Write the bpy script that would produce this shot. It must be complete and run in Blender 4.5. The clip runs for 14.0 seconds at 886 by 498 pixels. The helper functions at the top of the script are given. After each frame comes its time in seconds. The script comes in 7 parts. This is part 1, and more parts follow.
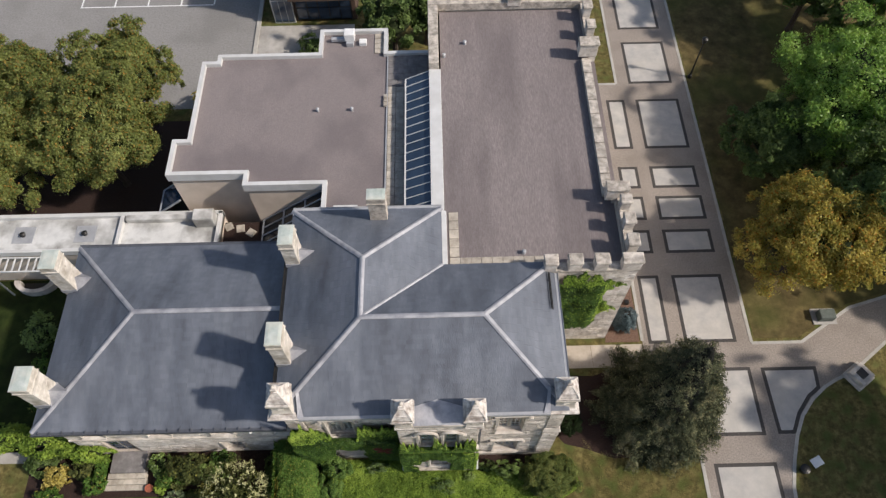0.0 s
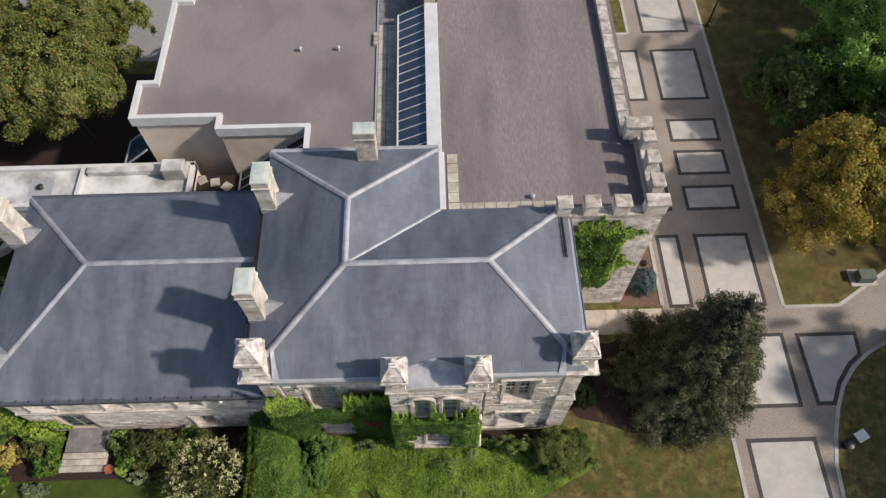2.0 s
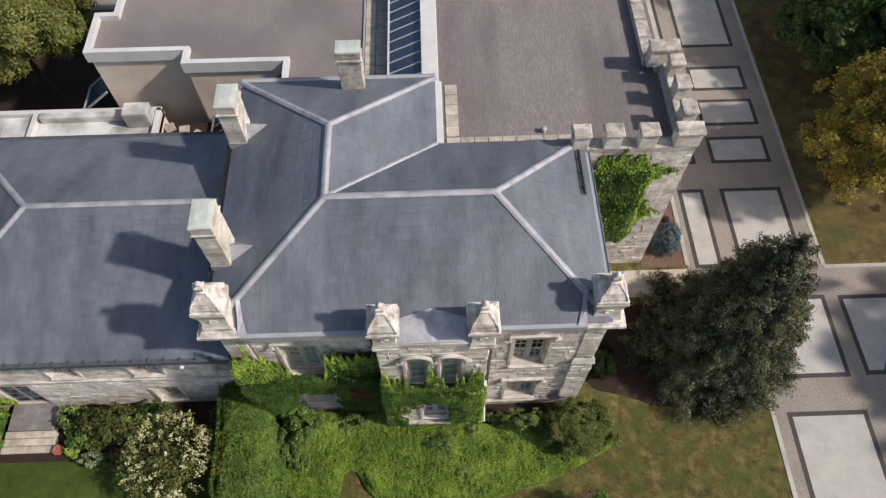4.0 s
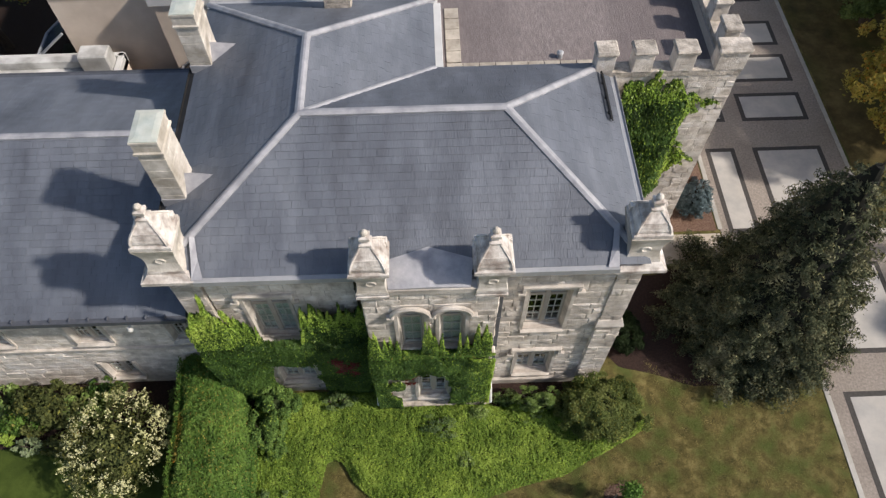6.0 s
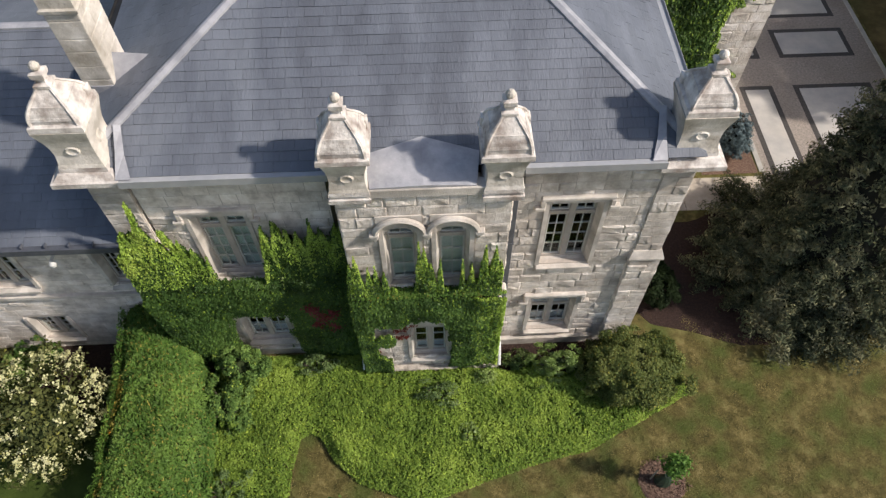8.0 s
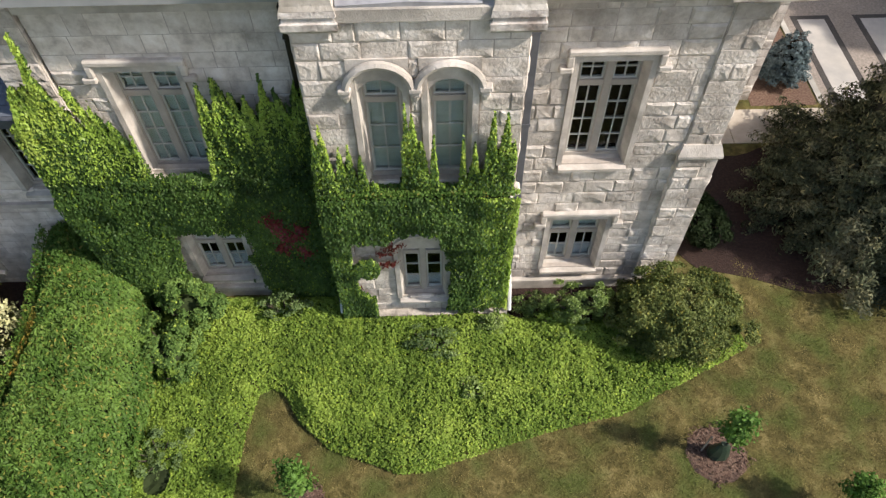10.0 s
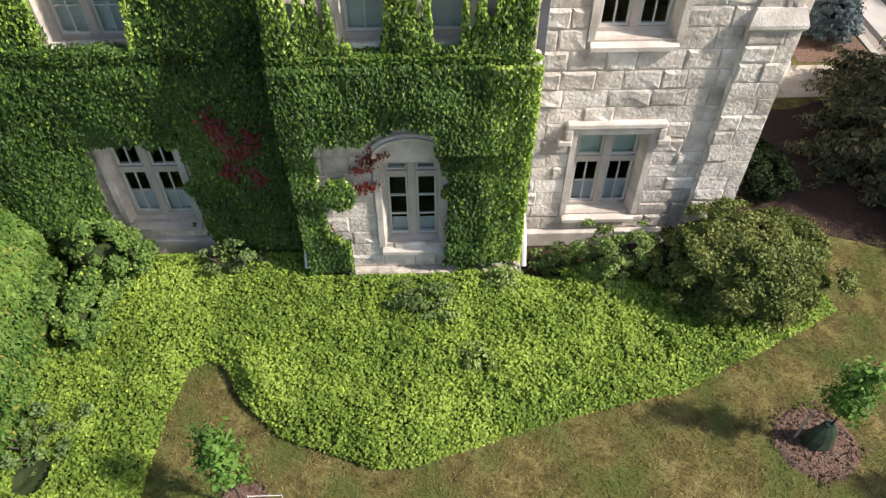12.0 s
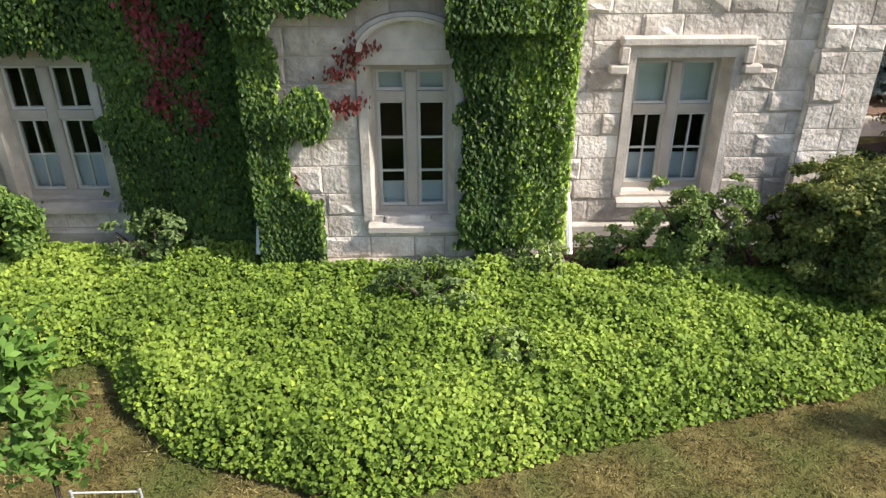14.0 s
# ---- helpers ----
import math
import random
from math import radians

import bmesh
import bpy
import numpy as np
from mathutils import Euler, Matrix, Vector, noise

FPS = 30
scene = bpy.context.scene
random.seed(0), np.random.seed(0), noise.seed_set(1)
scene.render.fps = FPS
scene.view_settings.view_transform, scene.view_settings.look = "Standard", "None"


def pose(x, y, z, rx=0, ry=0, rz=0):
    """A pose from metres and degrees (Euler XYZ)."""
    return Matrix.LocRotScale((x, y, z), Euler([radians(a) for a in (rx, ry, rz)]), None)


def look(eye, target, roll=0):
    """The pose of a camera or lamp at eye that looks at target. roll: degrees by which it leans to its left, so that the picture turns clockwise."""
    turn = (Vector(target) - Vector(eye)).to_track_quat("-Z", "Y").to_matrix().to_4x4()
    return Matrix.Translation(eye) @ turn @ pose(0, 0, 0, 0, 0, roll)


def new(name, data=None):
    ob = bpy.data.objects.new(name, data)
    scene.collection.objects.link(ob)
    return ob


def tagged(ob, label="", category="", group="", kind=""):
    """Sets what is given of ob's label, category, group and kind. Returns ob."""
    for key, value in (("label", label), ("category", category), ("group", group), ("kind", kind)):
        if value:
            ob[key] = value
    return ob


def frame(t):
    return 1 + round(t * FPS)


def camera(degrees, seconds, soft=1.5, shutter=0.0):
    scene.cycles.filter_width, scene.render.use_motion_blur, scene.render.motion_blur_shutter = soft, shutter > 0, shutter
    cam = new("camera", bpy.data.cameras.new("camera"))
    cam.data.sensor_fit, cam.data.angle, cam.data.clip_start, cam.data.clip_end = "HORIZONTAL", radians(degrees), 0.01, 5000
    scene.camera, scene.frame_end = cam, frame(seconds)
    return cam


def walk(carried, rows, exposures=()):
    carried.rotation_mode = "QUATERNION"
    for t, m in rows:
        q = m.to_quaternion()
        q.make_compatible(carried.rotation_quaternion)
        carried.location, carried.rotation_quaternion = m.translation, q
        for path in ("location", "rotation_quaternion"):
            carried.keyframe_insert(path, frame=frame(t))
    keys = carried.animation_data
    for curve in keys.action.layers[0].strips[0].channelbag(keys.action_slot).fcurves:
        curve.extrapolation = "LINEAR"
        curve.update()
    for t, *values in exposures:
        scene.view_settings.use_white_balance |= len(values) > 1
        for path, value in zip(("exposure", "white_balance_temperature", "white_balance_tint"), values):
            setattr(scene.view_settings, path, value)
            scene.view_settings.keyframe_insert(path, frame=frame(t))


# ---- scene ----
cam = camera(64.5, 14.0, soft=1.35)
PATH = [
    (0, (-0.164, -8.971, 38.511), (-0.159, -7.991, 36.767), -1.1),
    (0.5, (-0.191, -8.984, 37.319), (-0.183, -8.003, 35.576), -1.0),
    (1, (-0.22, -9.02, 36.086), (-0.21, -8.037, 34.344), -0.9),
    (1.5, (-0.241, -9.051, 34.874), (-0.229, -8.067, 33.133), -0.9),
    (2, (-0.266, -9.113, 33.642), (-0.251, -8.128, 31.902), -0.8),
    (2.5, (-0.264, -9.133, 32.424), (-0.247, -8.148, 30.683), -0.7),
    (3, (-0.264, -9.122, 31.249), (-0.247, -8.139, 29.507), -0.8),
    (5.5, (-0.37, -9.3, 25.32), (-0.342, -8.256, 23.615), -0.5),
    (6, (-0.386, -9.342, 24.138), (-0.357, -8.286, 22.44), -0.5),
    (6.5, (-0.402, -9.367, 22.943), (-0.371, -8.3, 21.252), -0.5),
    (7, (-0.405, -9.389, 21.714), (-0.372, -8.309, 20.031), -0.5),
    (7.5, (-0.422, -9.412, 20.497), (-0.385, -8.32, 18.823), -0.5),
    (8, (-0.401, -9.428, 19.294), (-0.366, -8.32, 17.63), -0.7),
    (10.5, (-0.131, -9.493, 13.408), (-0.121, -8.28, 11.818), -0.9),
    (11, (-0.173, -9.471, 12.246), (-0.156, -8.21, 10.694), -0.7),
    (11.5, (-0.233, -9.455, 11.034), (-0.203, -8.137, 9.529), -0.3),
    (12, (-0.205, -9.444, 9.843), (-0.172, -8.073, 8.388), -0.2),
    (12.5, (-0.217, -9.448, 8.592), (-0.179, -8.019, 7.193), -0.1),
    (13, (-0.227, -9.416, 7.373), (-0.189, -7.889, 6.081), -0.2),
    (13.5, (-0.293, -9.311, 5.994), (-0.25, -7.662, 4.863), -0.2),
    (14, (-0.367, -8.822, 4.461), (-0.316, -7.043, 3.548), 0.0),
]
walk(cam, [(t, look(eye, target, roll)) for t, eye, target, roll in PATH],
     exposures=[(0, -0.05), (5.5, 0.0), (8, 0.12), (10.5, 0.5), (12, 0.72), (14, 0.8)])

# ---- world and sun ----
SUN_EL, SUN_AZ = radians(41), math.atan2(-0.276, 0.961)      # azimuth counted from +x
world = bpy.data.worlds.new("sky")
scene.world = world
world.use_nodes = True
wn = world.node_tree.nodes
sky = wn.new("ShaderNodeTexSky")
sky.sky_type, sky.sun_disc = "NISHITA", False
sky.sun_elevation, sky.sun_rotation = SUN_EL, math.pi / 2 - SUN_AZ
sky.air_density, sky.dust_density = 1.0, 2.0
world.node_tree.links.new(sky.outputs["Color"], wn["Background"].inputs["Color"])
wn["Background"].inputs["Strength"].default_value = 0.12
sun_data = bpy.data.lights.new("sun", "SUN")
sun_data.energy, sun_data.angle, sun_data.color = 4.35, radians(2.2), (1.0, 0.91, 0.83)
sun = new("sun", sun_data)
sun_dir = Vector((math.cos(SUN_AZ) * math.cos(SUN_EL), math.sin(SUN_AZ) * math.cos(SUN_EL), math.sin(SUN_EL)))
sun.matrix_world = look(sun_dir * 100, (0, 0, 0))

# ---- materials ----
def rgb(h, k=1.0):
    """A linear colour from sRGB hex."""
    c = [int(h[i:i + 2], 16) / 255 for i in (0, 2, 4)]
    return tuple(min(1.0, k * (v / 12.92 if v <= 0.04045 else ((v + 0.055) / 1.055) ** 2.4)) for v in c) + (1.0,)


def material(name, colors, scale=2.0, detail=6.0, rough=0.8, metal=0.0, bump=0.0, bump_scale=None, island=0.0, obj_random=0.0,
             stain=None, stain_scale=0.3, stain_amount=0.4, stretch=None, translucent=0.0, hue_island=None, spec=0.5):
    """colors: two or three linear colours mixed by noise; island / obj_random: brightness change from piece to piece."""
    m = bpy.data.materials.new(name)
    m.use_nodes = True
    nt = m.node_tree
    nd, ln = nt.nodes, nt.links
    bsdf = nd["Principled BSDF"]
    bsdf.inputs["Roughness"].default_value, bsdf.inputs["Metallic"].default_value = rough, metal
    bsdf.inputs["Specular IOR Level"].default_value = spec
    tc = nd.new("ShaderNodeNewGeometry").outputs["Position"]
    if stretch:
        mp = nd.new("ShaderNodeMapping")
        mp.inputs["Scale"].default_value = stretch
        ln.new(tc, mp.inputs["Vector"])
        vec = mp.outputs["Vector"]
    else:
        vec = tc
    nz = nd.new("ShaderNodeTexNoise")
    nz.inputs["Scale"].default_value, nz.inputs["Detail"].default_value, nz.inputs["Roughness"].default_value = scale, detail, 0.65
    ln.new(vec, nz.inputs["Vector"])
    ramp = nd.new("ShaderNodeValToRGB")
    el = ramp.color_ramp.elements
    el[0].position, el[0].color = 0.32, colors[0]
    el[1].position, el[1].color = 0.68, colors[-1]
    if len(colors) == 3:
        e = el.new(0.5)
        e.color = colors[1]
    ln.new(nz.outputs["Fac"], ramp.inputs["Fac"])
    out = ramp.outputs["Color"]
    if stain:
        n2 = nd.new("ShaderNodeTexNoise")
        n2.inputs["Scale"].default_value, n2.inputs["Detail"].default_value = stain_scale, 4.0
        ln.new(vec, n2.inputs["Vector"])
        mr = nd.new("ShaderNodeMapRange")
        mr.inputs["From Min"].default_value, mr.inputs["From Max"].default_value = 0.45, 0.65
        mr.inputs["To Max"].default_value = stain_amount
        ln.new(n2.outputs["Fac"], mr.inputs["Value"])
        mx = nd.new("ShaderNodeMixRGB")
        mx.inputs["Color2"].default_value = stain
        ln.new(mr.outputs["Result"], mx.inputs["Fac"])
        ln.new(out, mx.inputs["Color1"])
        out = mx.outputs["Color"]
    amount = island or obj_random
    if amount:
        src = nd.new("ShaderNodeNewGeometry").outputs["Random Per Island"] if island else nd.new("ShaderNodeObjectInfo").outputs["Random"]
        if hue_island:
            r2 = nd.new("ShaderNodeMapRange")
            r2.inputs["From Min"].default_value, r2.inputs["From Max"].default_value = 1.0 - hue_island[1], 1.0
            ln.new(src, r2.inputs["Value"])
            mh = nd.new("ShaderNodeMixRGB")
            mh.inputs["Color2"].default_value = hue_island[0]
            ln.new(r2.outputs["Result"], mh.inputs["Fac"])
            ln.new(out, mh.inputs["Color1"])
            out = mh.outputs["Color"]
        wm = nd.new("ShaderNodeTexWhiteNoise")
        wm.noise_dimensions = "1D"
        ln.new(src, wm.inputs["W"])
        m2 = nd.new("ShaderNodeMapRange")
        m2.inputs["To Min"].default_value, m2.inputs["To Max"].default_value = 1 - amount, 1 + amount
        ln.new(wm.outputs["Value"], m2.inputs["Value"])
        mu = nd.new("ShaderNodeMixRGB")
        mu.blend_type = "MULTIPLY"
        mu.inputs["Fac"].default_value = 1.0
        ln.new(out, mu.inputs["Color1"])
        ln.new(m2.outputs["Result"], mu.inputs["Color2"])
        out = mu.outputs["Color"]
    ln.new(out, bsdf.inputs["Base Color"])
    if bump:
        nb = nd.new("ShaderNodeTexNoise")
        nb.inputs["Scale"].default_value, nb.inputs["Detail"].default_value = bump_scale or scale * 6, 8.0
        ln.new(vec, nb.inputs["Vector"])
        bp = nd.new("ShaderNodeBump")
        bp.inputs["Strength"].default_value, bp.inputs["Distance"].default_value = min(1.0, bump), 0.045
        ln.new(nb.outputs["Fac"], bp.inputs["Height"])
        ln.new(bp.outputs["Normal"], bsdf.inputs["Normal"])
    if translucent:
        tr = nd.new("ShaderNodeBsdfTranslucent")
        ln.new(out, tr.inputs["Color"])
        ms = nd.new("ShaderNodeMixShader")
        ms.inputs["Fac"].default_value = translucent
        ln.new(bsdf.outputs["BSDF"], ms.inputs[1])
        ln.new(tr.outputs["BSDF"], ms.inputs[2])
        ln.new(ms.outputs["Shader"], nd["Material Output"].inputs["Surface"])
    return m


M = {}
M["stone"] = material("rock_faced_limestone", [rgb("a69c91"), rgb("d2c9be"), rgb("e8e1d9")], 2.6, rough=0.9, bump=0.55, bump_scale=17, obj_random=0.15,
                      stain=rgb("8a8178"), stain_scale=1.1, stain_amount=0.55)
M["stone_far"] = material("limestone_rubble", [rgb("aea499"), rgb("dad1c6"), rgb("f0eae3")], 2.6, rough=0.9, bump=0.55, bump_scale=17, island=0.13,
                          stain=rgb("b5aca2"), stain_scale=0.9, stain_amount=0.35)
M["dressed"] = material("dressed_limestone", [rgb("b3aaa0"), rgb("c8c0b6"), rgb("d8d1c8")], 1.7, rough=0.85, bump=0.3, bump_scale=30,
                        stain=rgb("6f6b63"), stain_scale=1.6, stain_amount=0.45)
M["old_stone"] = material("weathered_lichened_limestone", [rgb("8a847b"), rgb("b9b0a4"), rgb("d4cbc0")], 3.2, rough=0.95, bump=0.8, bump_scale=14,
                          stain=rgb("68645d"), stain_scale=2.4, stain_amount=0.5)
M["buff"] = material("warm_buff_limestone", [rgb("b3aca1"), rgb("cbc4b9"), rgb("dfd9d0")], 2.2, rough=0.9, bump=0.4, bump_scale=14, obj_random=0.06,
                     stain=rgb("857c6c"), stain_scale=1.6, stain_amount=0.6)
M["pinnacle_stone"] = material("stained_pale_limestone", [rgb("a8a099"), rgb("cfc8c0"), rgb("e3ded7")], 3.4, rough=0.92, bump=0.45, bump_scale=16,
                               stain=rgb("695649"), stain_scale=3.0, stain_amount=0.6)
M["mortar"] = material("mortar", [rgb("aca298"), rgb("c0b6ab")], 9, rough=0.95, bump=0.4)
M["slate"] = material("grey_blue_slate", [rgb("51555d"), rgb("5e636c"), rgb("6e737b")], 0.9, rough=0.55, bump=0.25, bump_scale=25, island=0.07,
                      stain=rgb("7a7f88"), stain_scale=0.8, stain_amount=0.4, stretch=(1.0, 0.3, 0.3))
M["slate_piece"] = material("grey_blue_slate_piece", [rgb("51555d"), rgb("5e636c"), rgb("6e737b")], 0.9, rough=0.55, bump=0.25, bump_scale=25, obj_random=0.07,
                            stain=rgb("7a7f88"), stain_scale=0.8, stain_amount=0.4, stretch=(1.0, 0.3, 0.3))
M["felt"] = material("roof_deck", [rgb("454850"), rgb("52555d")], 3, rough=0.9)
M["lead"] = material("lead_grey_ridge_metal", [rgb("95969b"), rgb("a8a8ac"), rgb("b8b7ba")], 2.5, rough=0.55, metal=0.2, bump=0.1, stain=rgb("6c6e75"), stain_scale=1.2)
M["zinc"] = material("pale_painted_metal", [rgb("a0a2a6"), rgb("b3b4b6")], 2.5, rough=0.5, metal=0.2)
M["gravel"] = material("grey_brown_roof_gravel", [rgb("797070"), rgb("847b79"), rgb("8f8683")], 22, detail=10, rough=0.95, bump=0.6, bump_scale=60,
                       stain=rgb("655d5f"), stain_scale=0.35, stain_amount=0.5, stretch=(1.0, 0.7, 1.0))
M["gravel_hall"] = material("weathered_roof_gravel", [rgb("746c6b"), rgb("827977"), rgb("908785")], 16, detail=10, rough=0.95, bump=0.6, bump_scale=60,
                       stain=rgb("655d5d"), stain_scale=0.55, stain_amount=0.6, stretch=(1.0, 0.22, 1.0))
M["patina"] = material("pale_green_patina", [rgb("a6b1a9"), rgb("bac2ba"), rgb("ccd0c9")], 2.5, rough=0.6, metal=0.1, stain=rgb("c9c7b8"), stain_scale=1.8, stain_amount=0.5)
M["white_metal"] = material("white_coping_metal", [rgb("c4c4c2"), rgb("d3d3d1")], 1.2, rough=0.45, stain=rgb("b5b3ae"), stain_scale=0.8, stain_amount=0.4)
M["membrane"] = material("white_roof_membrane", [rgb("b9b9b7"), rgb("cfcfcc"), rgb("dadad7")], 0.9, rough=0.6, stain=rgb("85837e"), stain_scale=0.7, stain_amount=0.85)
M["stucco"] = material("beige_stucco", [rgb("d3c4b3"), rgb("dfd0c0")], 1.2, rough=0.9, bump=0.2, bump_scale=60, stain=rgb("b9a998"), stain_scale=0.5)
M["paver"] = material("concrete_paver", [rgb("9a9184"), rgb("b3aa9c"), rgb("c4bbad")], 3, rough=0.9, bump=0.3, obj_random=0.08, stain=rgb("6d675f"), stain_scale=1.0)
# greyer copy of the paver, with shade included in its colour
M["paver_grey_shade"] = material("grey_concrete_paver_with_shade", [rgb("6d6967"), rgb("7d7977"), rgb("8c8886")], 3, rough=0.9, bump=0.3, obj_random=0.1, stain=rgb("5a5654"), stain_scale=1.0)
M["sash"] = material("pale_grey_painted_sash", [rgb("b9b9b2"), rgb("c8c8c1")], 4, rough=0.5)
M["frame"] = material("cream_window_frame", [rgb("a8a096"), rgb("b9b0a6")], 3, rough=0.6, stain=rgb("918a80"), stain_scale=2.0, stain_amount=0.3)
M["white_paint"] = material("white_paint", [rgb("d8d8d6"), rgb("e3e3e1")], 3, rough=0.45)
M["black_metal"] = material("dark_bronze_metal", [rgb("2b2a29"), rgb("383735")], 4, rough=0.4, metal=0.5)
M["iron"] = material("grey_painted_downpipe", [rgb("4b4e55"), rgb("5c5f66")], 5, rough=0.55, metal=0.1)
M["moss_metal"] = material("grey_green_metal", [rgb("4f5650"), rgb("626962")], 5, rough=0.6, metal=0.1)
M["blind"] = material("pale_grey_green_blind", [rgb("b7c1b8"), rgb("c9d2ca")], 1.5, rough=0.7, stretch=(1, 1, 6))
M["curtain"] = material("white_net_curtain", [rgb("b9c0c6"), rgb("d2d7da")], 9, rough=0.9, stretch=(8, 1, 0.4))
# dimness of the rooms put into a dark brown colour
M["interior"] = material("painted_dim_interior", [rgb("3b3630"), rgb("4a443c")], 1, rough=0.9)
M["concrete"] = material("pale_concrete", [rgb("9d9992"), rgb("aca8a1"), rgb("b9b5ae")], 1.4, rough=0.9, bump=0.25, bump_scale=40, stain=rgb("85817a"), stain_scale=0.4, stain_amount=0.5)
M["beige_concrete"] = material("beige_concrete_slab", [rgb("aa9f90"), rgb("b8ad9e"), rgb("c4baab")], 2.0, rough=0.9, bump=0.2, bump_scale=40, stain=rgb("998e80"), stain_scale=0.6, stain_amount=0.4)
M["panel"] = material("light_grey_concrete_panel", [rgb("a19e9a"), rgb("afaba5"), rgb("bcb7af")], 1.1, rough=0.85, bump=0.2, bump_scale=50, obj_random=0.04,
                      stain=rgb("b9b2a5"), stain_scale=0.35, stain_amount=0.4)
M["aggregate"] = material("brown_exposed_aggregate", [rgb("80776d"), rgb("958b81"), rgb("a99e94")], 12, detail=10, rough=0.9, bump=0.4, bump_scale=70,
                          stain=rgb("746b62"), stain_scale=0.5, stain_amount=0.4)
M["border"] = material("charcoal_paving_band", [rgb("3b3835"), rgb("4a4643")], 9, rough=0.85, bump=0.3, bump_scale=60)
M["kerb"] = material("concrete_kerb", [rgb("aaa69d"), rgb("bcb8b0")], 3, rough=0.9, bump=0.2, stain=rgb("8b877f"), stain_scale=0.8)
M["asphalt"] = material("pale_worn_asphalt", [rgb("7d7b78"), rgb("8a8885"), rgb("949290")], 7, detail=10, rough=0.95, bump=0.3, bump_scale=80, stain=rgb("73716e"), stain_scale=0.25, stain_amount=0.5)
M["grass"] = material("dry_lawn", [rgb("444228"), rgb("685f3a"), rgb("93865a")], 2.6, detail=15, rough=0.95, bump=0.7, bump_scale=55,
                      stain=rgb("4b582c"), stain_scale=1.3, stain_amount=0.8, spec=0.1)
M["green_lawn"] = material("watered_green_lawn", [rgb("38451e"), rgb("435123"), rgb("505e2a")], 1.4, detail=12, rough=0.95, bump=0.7, bump_scale=60, spec=0.1)
M["blade"] = material("grass_blades", [rgb("4f4e2d"), rgb("766d43"), rgb("a69866")], 2.4, detail=8, rough=0.9, island=0.3, stain=rgb("586831"), stain_scale=1.3, stain_amount=0.8, translucent=0.25, spec=0.1)
# lawn green darkened to carry the wing's shadow, with soil patches
M["lawn_painted_shade"] = material("thin_lawn_with_painted_shade", [rgb("222c14"), rgb("2d381a"), rgb("3a4420")], 1.4, detail=12, rough=0.95, bump=0.7, bump_scale=60, stain=rgb("2c251b"), stain_scale=0.3, stain_amount=0.6, spec=0.1)
M["litter"] = material("leaf_littered_dry_ground", [rgb("4a412b"), rgb("615639"), rgb("7b6d49")], 1.1, detail=14, rough=0.97, bump=0.8, bump_scale=40, stain=rgb("525a2e"), stain_scale=0.22, stain_amount=0.55, spec=0.1)
M["soil"] = material("dark_mulch_soil", [rgb("221612"), rgb("31211b"), rgb("423027")], 14, detail=12, rough=0.98, bump=1.0, bump_scale=30)
M["mulch"] = material("red_brown_bark_mulch", [rgb("544036"), rgb("70584a"), rgb("8c7666")], 16, detail=12, rough=0.98, bump=1.0, bump_scale=40, island=0.2)
M["bark"] = material("bark", [rgb("3a312a"), rgb("564a40")], 6, rough=0.95, bump=0.9, bump_scale=16, stretch=(3, 3, 0.7))
M["terracotta"] = material("terracotta", [rgb("8f4f3a"), rgb("a5634b")], 6, rough=0.8)
M["brick"] = material("brown_brick", [rgb("5c4a40"), rgb("6e5a4e")], 6, rough=0.9, bump=0.3)

M["bag"] = material("dark_green_vinyl", [rgb("1f2e22"), rgb("2b3d2e")], 5, rough=0.5)
M["wood"] = material("pale_weathered_wood", [rgb("8d8375"), rgb("a89e90")], 8, rough=0.9, stretch=(4, 4, 0.6))


def leaf_mat(name, a, b, c, island=0.3, tr=0.3, rough=0.45, hue=None, spec=0.4):
    def soft(h):
        c = rgb(h)
        g = 0.3 * c[0] + 0.6 * c[1] + 0.1 * c[2]
        return (c[0] * 0.93 + g * 0.13, c[1] * 0.9 + g * 0.06, c[2] * 0.85 + g * 0.12, 1.0)
    return material(name, [soft(a), soft(b), soft(c)], 0.9, detail=3, rough=rough, island=island, translucent=tr, hue_island=hue, spec=spec)


M["cover"] = leaf_mat("bright_ground_cover_leaf", "5d7e1e", "759827", "95b538", hue=(rgb("a6b846"), 0.10), spec=0.2, rough=0.6, island=0.22)
# dark leaf colour that stands in for the shade inside foliage
M["foliage_shade"] = leaf_mat("painted_foliage_shade", "24330f", "2c3d14", "354819", tr=0.0, rough=0.9)
M["ivy"] = leaf_mat("ivy_leaf", "2f4a1a", "406324", "577c2e", hue=(rgb("86a038"), 0.1), spec=0.25, rough=0.5)
# colour of young tips, also used to paint sunlit creeper
M["ivy_tip"] = leaf_mat("young_and_sunlit_ivy_leaf", "6f981c", "8bb228", "a9c838")
M["ivy_crimson"] = leaf_mat("crimson_creeper_leaf", "561b1d", "732729", "8c4040")
M["ivy_red"] = leaf_mat("red_creeper_leaf", "5e2a22", "7c3629", "94503c")
M["hedge"] = leaf_mat("hedge_leaf", "3f661c", "547b26", "709634", hue=(rgb("a0964a"), 0.1), spec=0.2, rough=0.55)
M["shrub"] = leaf_mat("dark_shrub_leaf", "404d23", "556130", "6f793e", hue=(rgb("85833f"), 0.10), spec=0.15, rough=0.7)
M["shrub_corner"] = leaf_mat("olive_shrub_leaf", "4f6229", "6a7d39", "8a984e", hue=(rgb("8f8a3f"), 0.14), spec=0.2, rough=0.6)
# leaf green lowered so that the colour itself carries deep shade
M["painted_shade_leaf"] = leaf_mat("shrub_leaf_with_painted_shade", "1b2914", "243519", "304521", spec=0.15, rough=0.7)
